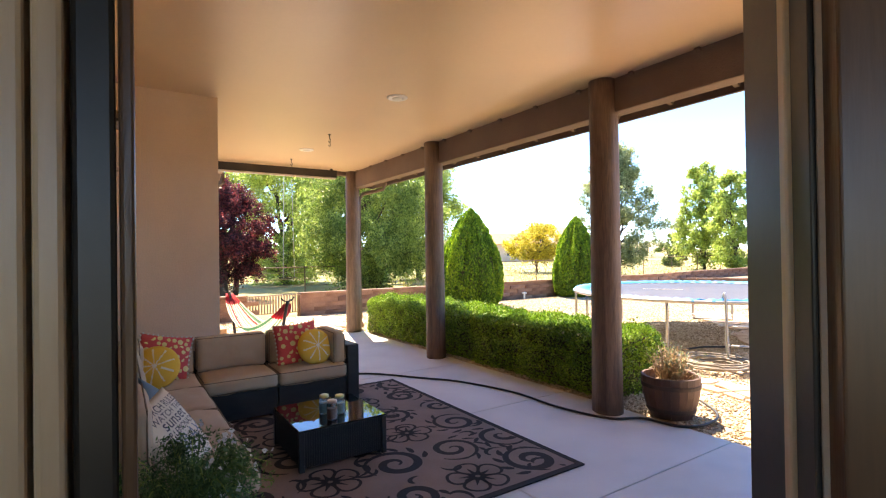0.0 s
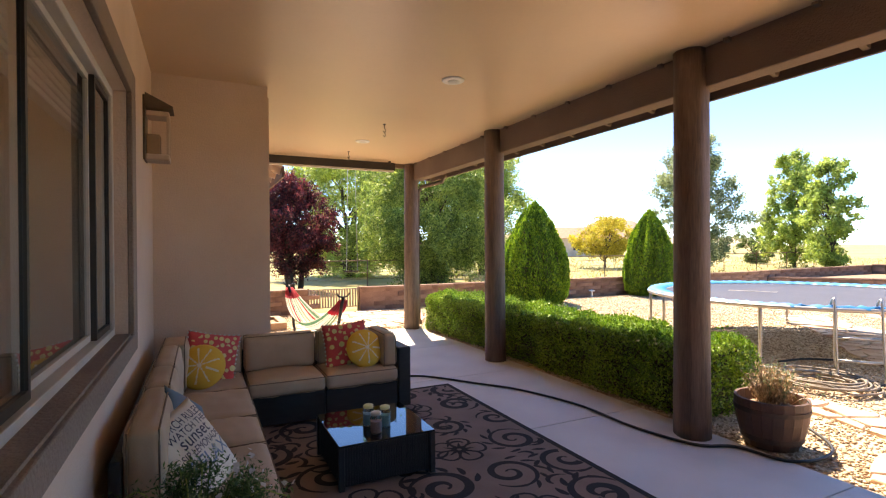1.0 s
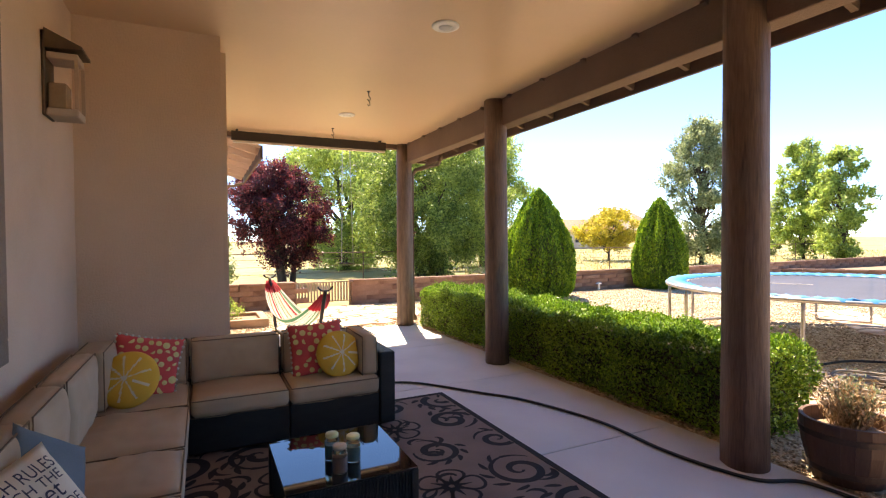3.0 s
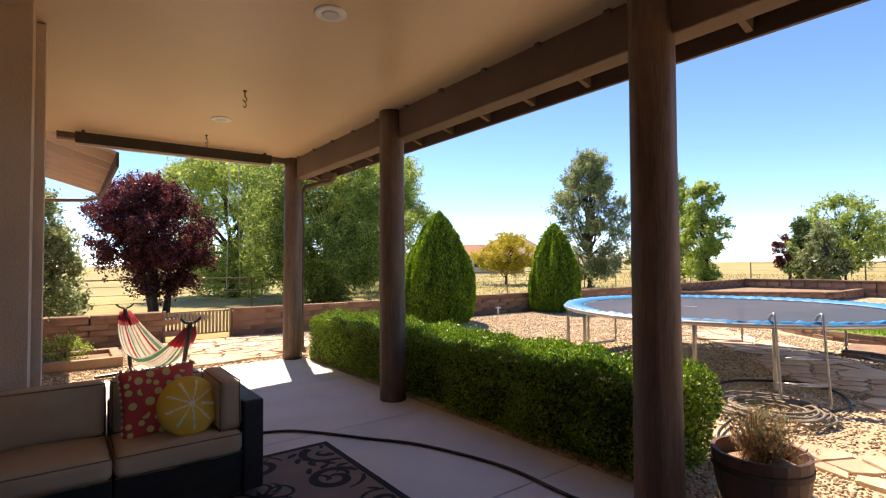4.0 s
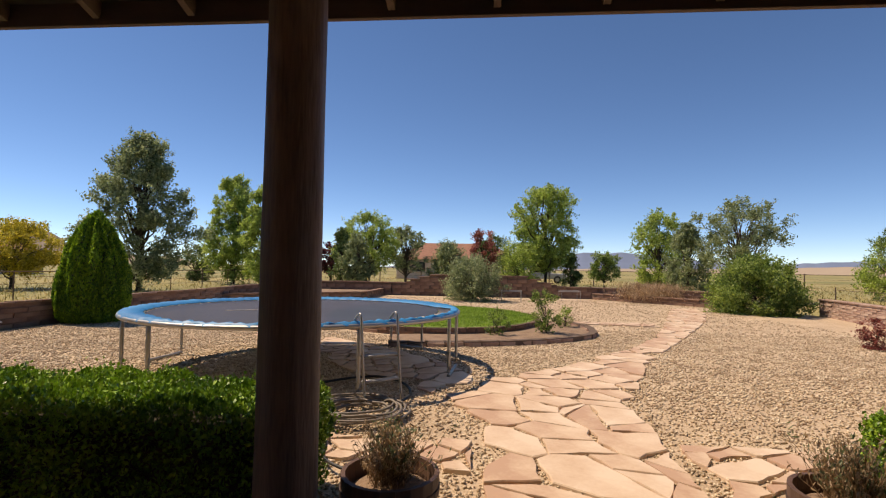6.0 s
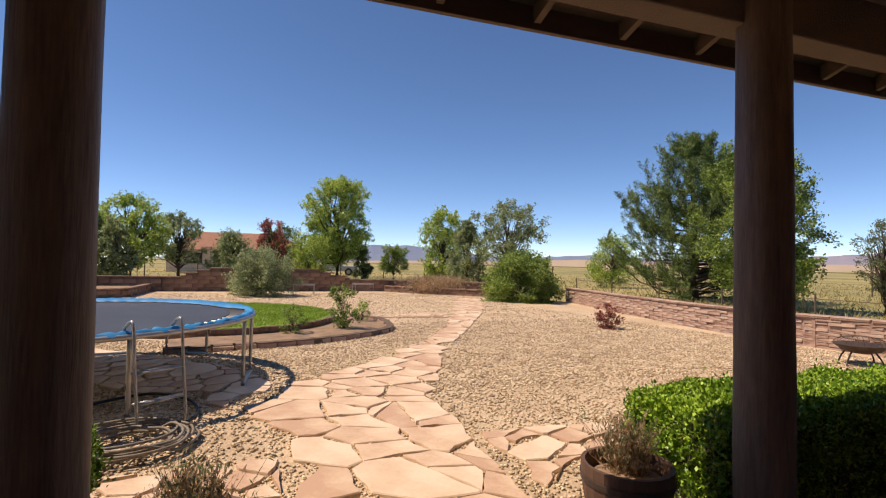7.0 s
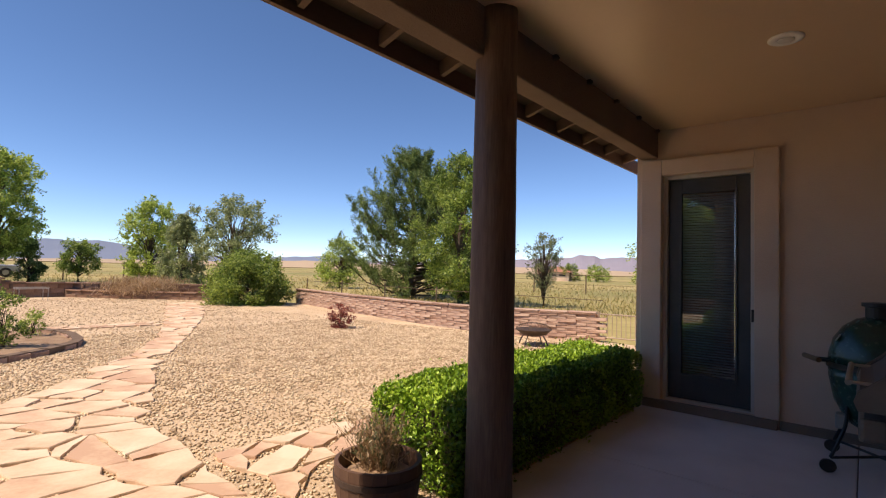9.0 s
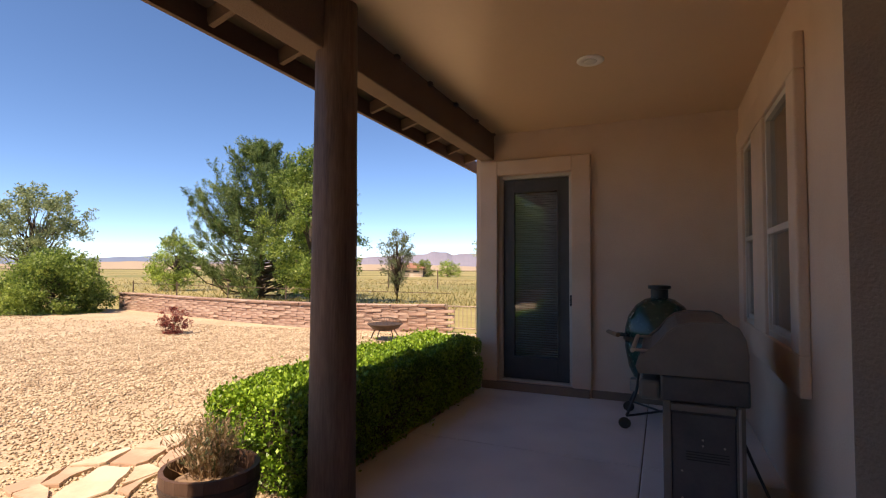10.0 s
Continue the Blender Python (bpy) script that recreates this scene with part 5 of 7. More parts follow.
# ---- sofa ----
def cushion(bm, x0, x1, y0, y1, z0, z1, crown=0.026, seed=0):
    """A soft box: rounded edges, crowned top, piped seam."""
    n = 24
    made = []
    for f, (ax, sgn) in enumerate(((2, 1), (2, -1), (0, 1), (0, -1), (1, 1), (1, -1))):
        u, v = [k for k in range(3) if k != ax]
        grid = []
        for i in range(n + 1):
            row = []
            for j in range(n + 1):
                p = [0.0, 0.0, 0.0]
                p[ax], p[u], p[v] = sgn, 2 * i / n - 1, 2 * j / n - 1
                row.append(bm.verts.new(p))
            grid.append(row)
        for i in range(n):
            for j in range(n):
                q = (grid[i][j], grid[i + 1][j], grid[i + 1][j + 1], grid[i][j + 1])
                bm.faces.new(q if (sgn > 0) == (ax != 1) else q[::-1])
        made += [v2 for r in grid for v2 in r]
    bmesh.ops.remove_doubles(bm, verts=made, dist=1e-5)
    made = [v2 for v2 in bm.verts if v2.tag is False]
    c, h = Vector(((x0 + x1) / 2, (y0 + y1) / 2, (z0 + z1) / 2)), Vector(((x1 - x0) / 2, (y1 - y0) / 2, (z1 - z0) / 2))
    r = 0.046
    for v2 in made:
        p = Vector((v2.co.x * h.x, v2.co.y * h.y, v2.co.z * h.z))
        q = Vector([max(-h[k] + r, min(h[k] - r, p[k])) for k in range(3)])
        d = p - q
        if d.length > 1e-6:
            p = q + d.normalized() * r
            thin = min(range(3), key=lambda k: h[k])
        o = [k for k in range(3) if k != thin]
        puff = (1 - v2.co[o[0]] ** 2) * (1 - v2.co[o[1]] ** 2)
        p[thin] += crown * puff * (1 if v2.co[thin] > 0 else -1) + 0.010 * noise.noise((p.x * 7 + seed, p.y * 7, p.z * 7)) + 0.007 * abs(noise.noise((p.x * 16 + seed, p.y * 9, p.z * 13)))
        p += Vector((0, 0, 0.003 * noise.noise((p.x * 20, p.y * 6 + seed, 2))))
        v2.co = c + p
        v2.tag = True

PIPING = material("cushion_piping", [(0.16, 0.11, 0.07), (0.22, 0.155, 0.10)], 0.9, 4, 200, 0.2)

def cushion_part(name, b, ob, seed, label=""):
    bm = bmesh.new()
    cushion(bm, *b, seed=seed)
    p = part(name, bm, CUSHION, ob, label, True)
    x0, x1, y0, y1, z0, z1 = b
    bm = bmesh.new()
    ext = [(x1 - x0, 0), (y1 - y0, 1), (z1 - z0, 2)]
    thin = min(ext)[1]
    for side in (0, 1):
        lo, hi = (x0, y0, z0), (x1, y1, z1)
        o = [k for k in range(3) if k != thin]
        w = hi[thin] - 0.012 if side else lo[thin] + 0.012
        loop = []
        for sa, sb in ((0, 0), (1, 0), (1, 1), (0, 1)):
            for k in range(6):
                t = k / 6
                na, nb = {(0, 0): (t, 0), (1, 0): (1, t), (1, 1): (1 - t, 1), (0, 1): (0, 1 - t)}[(sa, sb)]
                q = [0, 0, 0]
                q[thin] = w
                q[o[0]] = lo[o[0]] + 0.008 + na * (hi[o[0]] - lo[o[0]] - 0.016)
                q[o[1]] = lo[o[1]] + 0.008 + nb * (hi[o[1]] - lo[o[1]] - 0.016)
                loop.append(q)
        tube(bm, loop, 0.004, 5, True)
    part("piping", bm, PIPING, p)

def sofa_unit(name, label, base, back, seat, rests, seed):
    ob = thing(name, label, "sofa", "sectional sofa units")
    part("base", boxes(base, bevel=0.008), WICKER, ob, "black wicker base")
    for b in back:
        part("back_panel", boxes(b, bevel=0.012), WICKER, ob, "black wicker panel")
    x0, x1, y0, y1 = base[:4]
    for fx in (x0 + 0.05, x1 - 0.05):
        for fy in (y0 + 0.05, y1 - 0.05):
            bm = bmesh.new()
            lathe(bm, [(0.02, 0.0), (0.022, 0.05)], 10, pose(fx, fy, 0.0))
            part("foot", bm, BRONZE, ob)
    cushion_part("seat_cushion", seat, ob, seed, "tan seat cushion")
    for i, b in enumerate(rests):
        cushion_part("back_cushion", b, ob, seed + 3 + i, "tan back cushion")

SB, ST, BT = 0.26, 0.39, 0.70
for i, (a, b) in enumerate(((3.42, 4.14), (4.145, 4.64), (4.645, 5.34))):
    sofa_unit("sofa_unit", "armless sofa unit of black wicker with tan cushions", (1.02, 1.585, a + 0.003, b - 0.003, 0.03, SB), [(0.975, 1.018, a + 0.003, b - 0.003, 0.03, 0.66)], (1.03, 1.62, a + 0.005, b - 0.005, SB + 0.002, ST), [(1.022, 1.155, a + 0.012, b - 0.012, ST + 0.002, 0.765)], 100 + i)
sofa_unit("sofa_corner_unit", "corner sofa unit of black wicker with tan cushions", (1.02, 1.60, 5.345, 5.945, 0.03, SB), [(0.975, 1.018, 5.345, 5.99, 0.03, 0.56), (1.02, 1.60, 5.947, 5.99, 0.03, 0.56)], (1.03, 1.615, 5.345, 5.94, SB + 0.002, ST), [(1.022, 1.19, 5.355, 5.76, ST + 0.002, 0.755), (1.06, 1.60, 5.77, 5.93, ST + 0.002, BT)], 110)
sofa_unit("sofa_unit", "middle sofa unit of black wicker with tan cushions", (1.605, 2.225, 5.42, 5.945, 0.03, SB), [(1.605, 2.225, 5.947, 5.99, 0.03, 0.56)], (1.62, 2.225, 5.38, 5.94, SB + 0.002, ST), [(1.615, 2.215, 5.77, 5.93, ST + 0.002, BT)], 114)
sofa_unit("sofa_arm_unit", "end sofa unit with one arm, black wicker and tan cushions", (2.23, 2.87, 5.42, 5.945, 0.03, SB), [(2.23, 2.87, 5.947, 5.99, 0.03, 0.56), (2.872, 2.99, 5.40, 5.99, 0.03, 0.56)], (2.23, 2.868, 5.38, 5.94, SB + 0.002, ST), [(2.235, 2.73, 5.77, 5.93, ST + 0.002, BT), (2.735, 2.867, 5.42, 5.94, ST + 0.002, BT - 0.01)], 118)


def pillow_mesh(bm, w, h, t, square=True, n=18, front=None):
    """A stuffed pillow about its middle, lying in the x-z plane; front faces get the index that front(u, v) gives."""
    sides = []
    for s in (1, -1):
        grid = []
        for i in range(n + 1):
            row = []
            for j in range(n + 1):
                u, v = 2 * i / n - 1, 2 * j / n - 1
                if square:
                    k = 1 - 0.07 * (1 - u * u) * (v * v) , 1 - 0.07 * (1 - v * v) * (u * u)
                    x, z = u * k[1], v * k[0]
                    y = (max(0, (1 - u ** 2) * (1 - v ** 2))) ** 0.45
                else:
                    m = max(abs(u), abs(v))
                    a = math.atan2(v, u)
                    x, z = m * math.cos(a), m * math.sin(a)
                    y = max(0, 1 - m * m) ** 0.5
                wr = 0.03 * noise.noise((u * 3, v * 3, s))
                row.append(bm.verts.new((x * w / 2, -s * (y + wr * y) * t / 2, z * h / 2)))
            grid.append(row)
        for i in range(n):
            for j in range(n):
                q = (grid[i][j], grid[i + 1][j], grid[i + 1][j + 1], grid[i][j + 1])
                f = bm.faces.new(q if s > 0 else q[::-1])
                f.smooth = True
                if front:
                    c = f.calc_center_median()
                    f.material_index = front(c.x / (w / 2), c.z / (h / 2))
    bmesh.ops.remove_doubles(bm, verts=bm.verts[:], dist=1e-4)

RED_CLOTH = material("coral_cloth", [(0.60, 0.07, 0.075), (0.72, 0.11, 0.11)], 0.9, 3, 220, 0.2)
LIME = material("lime_print", [(0.66, 0.58, 0.22), (0.78, 0.70, 0.38)], 0.9, 8, 160, 0.2)
YELLOW = material("lemon_cloth", [(0.72, 0.42, 0.045), (0.82, 0.52, 0.08)], 0.85, 4, 200, 0.2)
CREAM = material("cream_cloth", [(0.74, 0.66, 0.50), (0.80, 0.74, 0.62)], 0.9, 4, 200, 0.2)
TEAL_CLOTH = material("slate_blue_cloth", [(0.10, 0.15, 0.18), (0.16, 0.22, 0.26)], 0.9, 4, 200, 0.2)
INK = material("navy_print", [(0.03, 0.03, 0.055), (0.05, 0.05, 0.08)], 0.9, 4, 200, 0.1)
PALE_INK = material("blue_grey_print", [(0.14, 0.20, 0.27), (0.20, 0.27, 0.34)], 0.9, 4, 200, 0.1)
POM = material("pompom_wool", [(0.55, 0.58, 0.50), (0.75, 0.74, 0.68)], 0.95, 8, 200, 0.3)

def surface_y(x, z, w, h, t):
    u, v = max(-1, min(1, 2 * x / w)), max(-1, min(1, 2 * z / h))
    return -(max(0, (1 - u ** 2) * (1 - v ** 2))) ** 0.45 * t / 2

def red_pillow(m, seed):
    ob = thing("red_pillow", "coral-red throw pillow printed with limes, with pompom edge", "pillow", "throw pillows")
    ob.matrix_basis = m
    bm = bmesh.new()
    pillow_mesh(bm, 0.40, 0.40, 0.15)
    part("cover", bm, RED_CLOTH, ob)
    rng = np.random.default_rng(seed)
    bm, done = bmesh.new(), []
    for _ in range(700):
        x, z, r = *rng.uniform(-0.165, 0.165, 2), rng.uniform(0.014, 0.026)
        if all((x - a) ** 2 + (z - b) ** 2 > (r + c + 0.007) ** 2 for a, b, c in done):
            done.append((x, z, r))
            k = 12 if rng.uniform() > 0.3 else 7
            t0 = rng.uniform(0, 6.28)
            ring = [(x + r * math.cos(t0 + math.pi * 2 * i / 12), z + r * math.sin(t0 + math.pi * 2 * i / 12)) for i in range(k)]
            ctr = bm.verts.new((x, surface_y(x, z, 0.4, 0.4, 0.15) - 0.005, z))
            vs = [bm.verts.new((a, surface_y(a, b, 0.4, 0.4, 0.15) - 0.0035, b)) for a, b in ring]
            for i in range(k if k == 12 else k - 1):
                bm.faces.new((ctr, vs[i], vs[(i + 1) % k]))
    tagged(part("lime_print", bm, LIME, ob, "yellow-green lime slices"), kind="stuff")
    bm = bmesh.new()
    for i in range(44):
        s, e = divmod(i, 11)
        q = -0.2 + 0.4 * (e + 0.5) / 11
        x, z = ((q, 0.203), (0.203, q), (q, -0.203), (-0.203, q))[s]
        bow = 1 - 0.07 * (1 - (q / 0.2) ** 2)
        x, z = (x, z * bow) if s in (0, 2) else (x * bow, z)
        bmesh.ops.create_icosphere(bm, subdivisions=1, radius=0.010, matrix=Matrix.Translation((x, 0, z)))
    tagged(part("pompom_trim", bm, POM, ob, "small pale pompoms"), kind="stuff")

def lemon_pillow(m):
    ob = thing("lemon_pillow", "round yellow pillow made like a lemon slice", "pillow", "throw pillows")
    ob.matrix_basis = m
    def front(u, v):
        r, a = math.hypot(u, v), math.atan2(v, u)
        k = (a / (2 * math.pi) * 9) % 1
        return 1 if (r < 0.10 or (min(k, 1 - k) * r < 0.042 * (0.5 + r) and r < 0.80)) else 0
    bm = bmesh.new()
    pillow_mesh(bm, 0.34, 0.34, 0.15, False, 44, front)
    part("cover", bm, [YELLOW, CREAM], ob)

def rest(x, y, z, rz, tilt, spin=0):
    """A pillow's pose: its printed side turned by rz from -y, leaning back by tilt."""
    return pose(x, y, z, 0, 0, rz) @ pose(0, 0, 0, -tilt) @ pose(0, 0, 0, 0, spin)

red_pillow(rest(1.36, 5.66, 0.575, 8, 18, 12), 1)
lemon_pillow(rest(1.29, 5.44, 0.555, -12, 22, 20))
red_pillow(rest(2.47, 5.68, 0.575, -4, 16, -4), 2)
lemon_pillow(rest(2.60, 5.53, 0.555, 6, 20, 8))

def words(text, size, mat, ob, x, z, w, h, t, squeeze=1.0):
    cu = bpy.data.curves.new("printed_word", "FONT")
    cu.body, cu.size, cu.align_x = text, size, "CENTER"
    tmp = new("printed_word", cu)
    bpy.context.view_layer.update()
    me = bpy.data.meshes.new_from_object(tmp.evaluated_get(bpy.context.evaluated_depsgraph_get()))
    bpy.data.objects.remove(tmp)
    bm = bmesh.new()
    bm.from_mesh(me)
    bmesh.ops.subdivide_edges(bm, edges=[e for e in bm.edges if e.calc_length() > 0.02], cuts=2)
    bmesh.ops.triangulate(bm, faces=bm.faces[:])
    for v in bm.verts:
        a, b = x + v.co.x * squeeze, z + v.co.y
        v.co = (a, surface_y(a, b, w, h, t) - 0.006, b)
    for f in bm.faces:
        f.normal_update()
    tagged(part("printed_word", bm, mat, ob), kind="stuff")

def word_pillow(m):
    ob = thing("word_pillow", "cream throw pillow printed with porch rules in navy", "pillow", "throw pillows")
    ob.matrix_basis = m
    w, h, t = 0.42, 0.42, 0.13
    bm = bmesh.new()
    pillow_mesh(bm, w, h, t)
    part("cover", bm, CREAM, ob)
    for text, size, mat, z, sq in (("PORCH RULES", 0.058, INK, 0.125, 0.86), ("WATCH THE", 0.048, INK, 0.083, 1.05), ("sunset", 0.085, INK, 0.033, 1.0), ("SIP LEMONADE", 0.05, INK, -0.012, 0.85), ("RELAX", 0.098, PALE_INK, -0.088, 1.0), ("---  -----  ---", 0.06, INK, -0.135, 0.9)):
        words(text, size, mat, ob, 0.0, z, w, h, t, sq)

word_pillow(rest(1.25, 3.67, 0.56, 60, 34.5, -6))
ob = thing("blue_pillow", "plain slate-blue throw pillow tucked behind the printed one", "pillow", "throw pillows")
ob.matrix_basis = rest(1.22, 4.00, 0.585, 70, 24, 40)
bm = bmesh.new()
pillow_mesh(bm, 0.32, 0.32, 0.10)
part("cover", bm, TEAL_CLOTH, ob)

# ---- coffee table, jars, rug ----
table = thing("coffee_table", "low black wicker coffee table with dark glass top", "table")
TX0, TX1, TY0, TY1, TZ = 2.01, 2.64, 4.12, 4.76, 0.285
part("body", boxes((TX0 + 0.02, TX1 - 0.02, TY0 + 0.02, TY1 - 0.02, 0.03, TZ - 0.012), bevel=0.006), WICKER, table)
BLACK_GLASS = material("black_glass", [(0.008, 0.009, 0.01), (0.012, 0.013, 0.014)], 0.12, 2, 20, 0.0, spec=0.9)
BLACK_GLASS.node_tree.nodes["Map Range"].inputs["To Min"].default_value = 0.01
BLACK_GLASS.node_tree.nodes["Map Range"].inputs["To Max"].default_value = 0.03
part("glass_top", boxes((TX0 + 0.004, TX1 - 0.004, TY0 + 0.004, TY1 - 0.004, TZ - 0.010, TZ), bevel=0.002), BLACK_GLASS, table, "dark reflecting glass top")
for fx in (TX0 + 0.02, TX1 - 0.02):
    for fy in (TY0 + 0.02, TY1 - 0.02):
        part("leg", boxes((fx - 0.018, fx + 0.018, fy - 0.018, fy + 0.018, 0.012, TZ - 0.012), bevel=0.004), WICKER, table)
rib = bmesh.new()
box(rib, -0.004, 0.004, -0.004, 0.004, 0.04, TZ - 0.02)
rib = mesh_of("cane", rib, WICKER)
for i in range(34):
    for x, y in ((TX0 + 0.045 + i * (TX1 - TX0 - 0.09) / 33, TY0 + 0.018), (TX0 + 0.018, TY0 + 0.045 + i * (TY1 - TY0 - 0.09) / 33)):
        c = new("cane", rib)
        c.parent, c.location = table, (x, y, 0)

JAR_GLASS = glass_material("jar_glass", (0.80, 0.92, 0.92))
def jar(x, y, lid, fill, label, k=1.0):
    ob = thing("candle_jar", label, "jar", "jars on the table", at=(x, y, TZ + 0.001))
    bm = bmesh.new()
    lathe(bm, [(0.033 * k, 0), (0.036 * k, 0.006), (0.036 * k, 0.095), (0.030 * k, 0.11), (0.028 * k, 0.125)], 20)
    part("glass", bm, JAR_GLASS, ob, smooth=True)
    bm = bmesh.new()
    lathe(bm, [(0.031 * k, 0.006), (0.031 * k, 0.075)], 18)
    part("filling", bm, fill, ob)
    bm = bmesh.new()
    lathe(bm, [(0.031 * k, 0.112), (0.033 * k, 0.115), (0.033 * k, 0.128), (0.029 * k, 0.132)], 22)
    part("lid", bm, lid, ob, smooth=True)

LID_Y = material("pale_yellow_lid", [(0.76, 0.72, 0.30), (0.84, 0.80, 0.45)], 0.4, 8, 60, 0.05)
LID_C = material("copper_lid", [(0.50, 0.40, 0.30), (0.60, 0.50, 0.40)], 0.3, 8, 60, 0.05, metal=0.6)
jar(2.28, 4.40, LID_Y, material("aqua_fill", [(0.20, 0.34, 0.36), (0.26, 0.42, 0.44)], 0.6, 20, 100, 0.1), "clear glass jar with blue contents and pale lid")
jar(2.37, 4.33, LID_Y, material("teal_fill", [(0.16, 0.30, 0.30), (0.22, 0.38, 0.37)], 0.6, 20, 100, 0.1), "glass jar with teal contents and yellow lid")
jar(2.28, 4.24, LID_C, material("pink_fill", [(0.36, 0.20, 0.17), (0.46, 0.28, 0.24)], 0.6, 20, 100, 0.1), "glass jar with pinkish contents and metal lid")

RUG_A = material("rug_taupe", [(0.19, 0.14, 0.115), (0.27, 0.205, 0.17)], 0.95, 3, 180, 0.5, fine_mix=0.5)
RUG_B = material("rug_dark", [(0.014, 0.012, 0.012), (0.028, 0.023, 0.022)], 0.95, 3, 180, 0.5)
rug = thing("patio_rug", "taupe outdoor rug with dark scrolling flower pattern", "rug")
RX0, RX1, RY0, RY1 = 1.30, 3.62, 3.20, 5.93
part("weave", boxes((RX0, RX1, RY0, RY1, 0.001, 0.009), bevel=0.002), RUG_A, rug)
part("border", boxes((RX0 - 0.012, RX0 + 0.03, RY0 - 0.012, RY1 + 0.012, 0.001, 0.0115), (RX1 - 0.03, RX1 + 0.012, RY0 - 0.012, RY1 + 0.012, 0.001, 0.0115), (RX0 + 0.03, RX1 - 0.03, RY0 - 0.012, RY0 + 0.03, 0.001, 0.0115), (RX0 + 0.03, RX1 - 0.03, RY1 - 0.03, RY1 + 0.012, 0.001, 0.0115)), RUG_B, rug, "dark bound edge")

def ribbon(bm, pts, width, z=0.0102):
    rows = []
    n = len(pts)
    for i, p in enumerate(pts):
        a, b = pts[max(0, i - 1)], pts[min(n - 1, i + 1)]
        d = Vector((b[0] - a[0], b[1] - a[1]))
        d = d.normalized() if d.length > 1e-6 else Vector((1, 0))
        w = width(i / (n - 1))
        rows.append([bm.verts.new((p[0] + s * w * -d.y, p[1] + s * w * d.x, z)) for s in (-1, 1)])
    for a, b in zip(rows, rows[1:]):
        if all(RX0 + 0.03 < v.co.x < RX1 - 0.03 and RY0 + 0.03 < v.co.y < RY1 - 0.03 for v in (*a, *b)):
            bm.faces.new((a[0], b[0], b[1], a[1]))

def scroll(bm, x, y, r, turn, sense, fat, turns=1.6):
    pts = []
    for i in range(46):
        t = i / 45
        a = turn + sense * t * turns * 2 * math.pi
        q = r * (1 - 0.88 * t) ** 1.1
        pts.append((x + q * math.cos(a), y + q * math.sin(a)))
    ribbon(bm, pts, lambda t: fat * (0.25 + 0.9 * math.sin(math.pi * min(1, t * 1.15)) ** 0.8) + 0.004)
    p0, a0 = pts[0], turn - sense * math.pi / 2
    tail = [(p0[0] + r * 0.9 * s * math.cos(a0 - sense * 0.5 * s), p0[1] + r * 0.9 * s * math.sin(a0 - sense * 0.5 * s)) for s in [j / 12 for j in range(13)]]
    ribbon(bm, tail, lambda t: fat * (0.9 - 0.75 * t) * 0.7 + 0.003)
    for k in range(5):
        a = turn + sense * (0.5 + k * 0.55)
        b = [(x + r * (1.0 + 0.34 * s) * math.cos(a - sense * 0.35 * s), y + r * (1.0 + 0.34 * s) * math.sin(a - sense * 0.35 * s)) for s in [j / 7 for j in range(8)]]
        ribbon(bm, b, lambda t: fat * 0.75 * math.sin(math.pi * (0.12 + 0.86 * t)) + 0.002)

def flower(bm, x, y, r, turn):
    for k in range(5):
        a = turn + k * 2 * math.pi / 5
        loop = []
        for j in range(17):
            t = 2 * math.pi * j / 16
            u, v = r * (0.62 + 0.42 * math.cos(t)), r * 0.34 * math.sin(t) * (1.2 + 0.3 * math.cos(t))
            loop.append((x + u * math.cos(a) - v * math.sin(a), y + u * math.sin(a) + v * math.cos(a)))
        ribbon(bm, loop, lambda t: r * 0.055)
        ribbon(bm, [(x + r * s * math.cos(a), y + r * s * math.sin(a)) for s in (0.2, 0.35, 0.5, 0.65)], lambda t: r * 0.08 * (1 - t) + 0.002)
    ribbon(bm, [(x + r * 0.16 * math.cos(j * 0.5236), y + r * 0.16 * math.sin(j * 0.5236)) for j in range(13)], lambda t: r * 0.07)

rng = np.random.default_rng(91)
bm = bmesh.new()
for i in range(5):
    for j in range(6):
        x, y = RX0 + 0.26 + i * 0.46 + (j % 2) * 0.12, RY0 + 0.25 + j * 0.46
        if (i + 2 * j) % 4 == 3:
            flower(bm, x, y, 0.19, rng.uniform(0, 6))
        else:
            scroll(bm, x, y, rng.uniform(0.15, 0.21), rng.uniform(0, 6.28), (-1) ** (i + j), rng.uniform(0.017, 0.027))
for k in range(60):
    x, y, a, s = rng.uniform(RX0, RX1), rng.uniform(RY0, RY1), rng.uniform(0, 6.28), rng.choice([-1, 1])
    q = rng.uniform(0.10, 0.2)
    ribbon(bm, [(x + q * t * math.cos(a + s * 1.8 * t), y + q * t * math.sin(a + s * 1.8 * t)) for t in [j / 9 for j in range(10)]], lambda t: 0.014 * math.sin(math.pi * (0.1 + 0.88 * t)) + 0.002, 0.0098)
tagged(part("scroll_pattern", bm, RUG_B, rug, "dark scrolls and flowers"), kind="stuff")

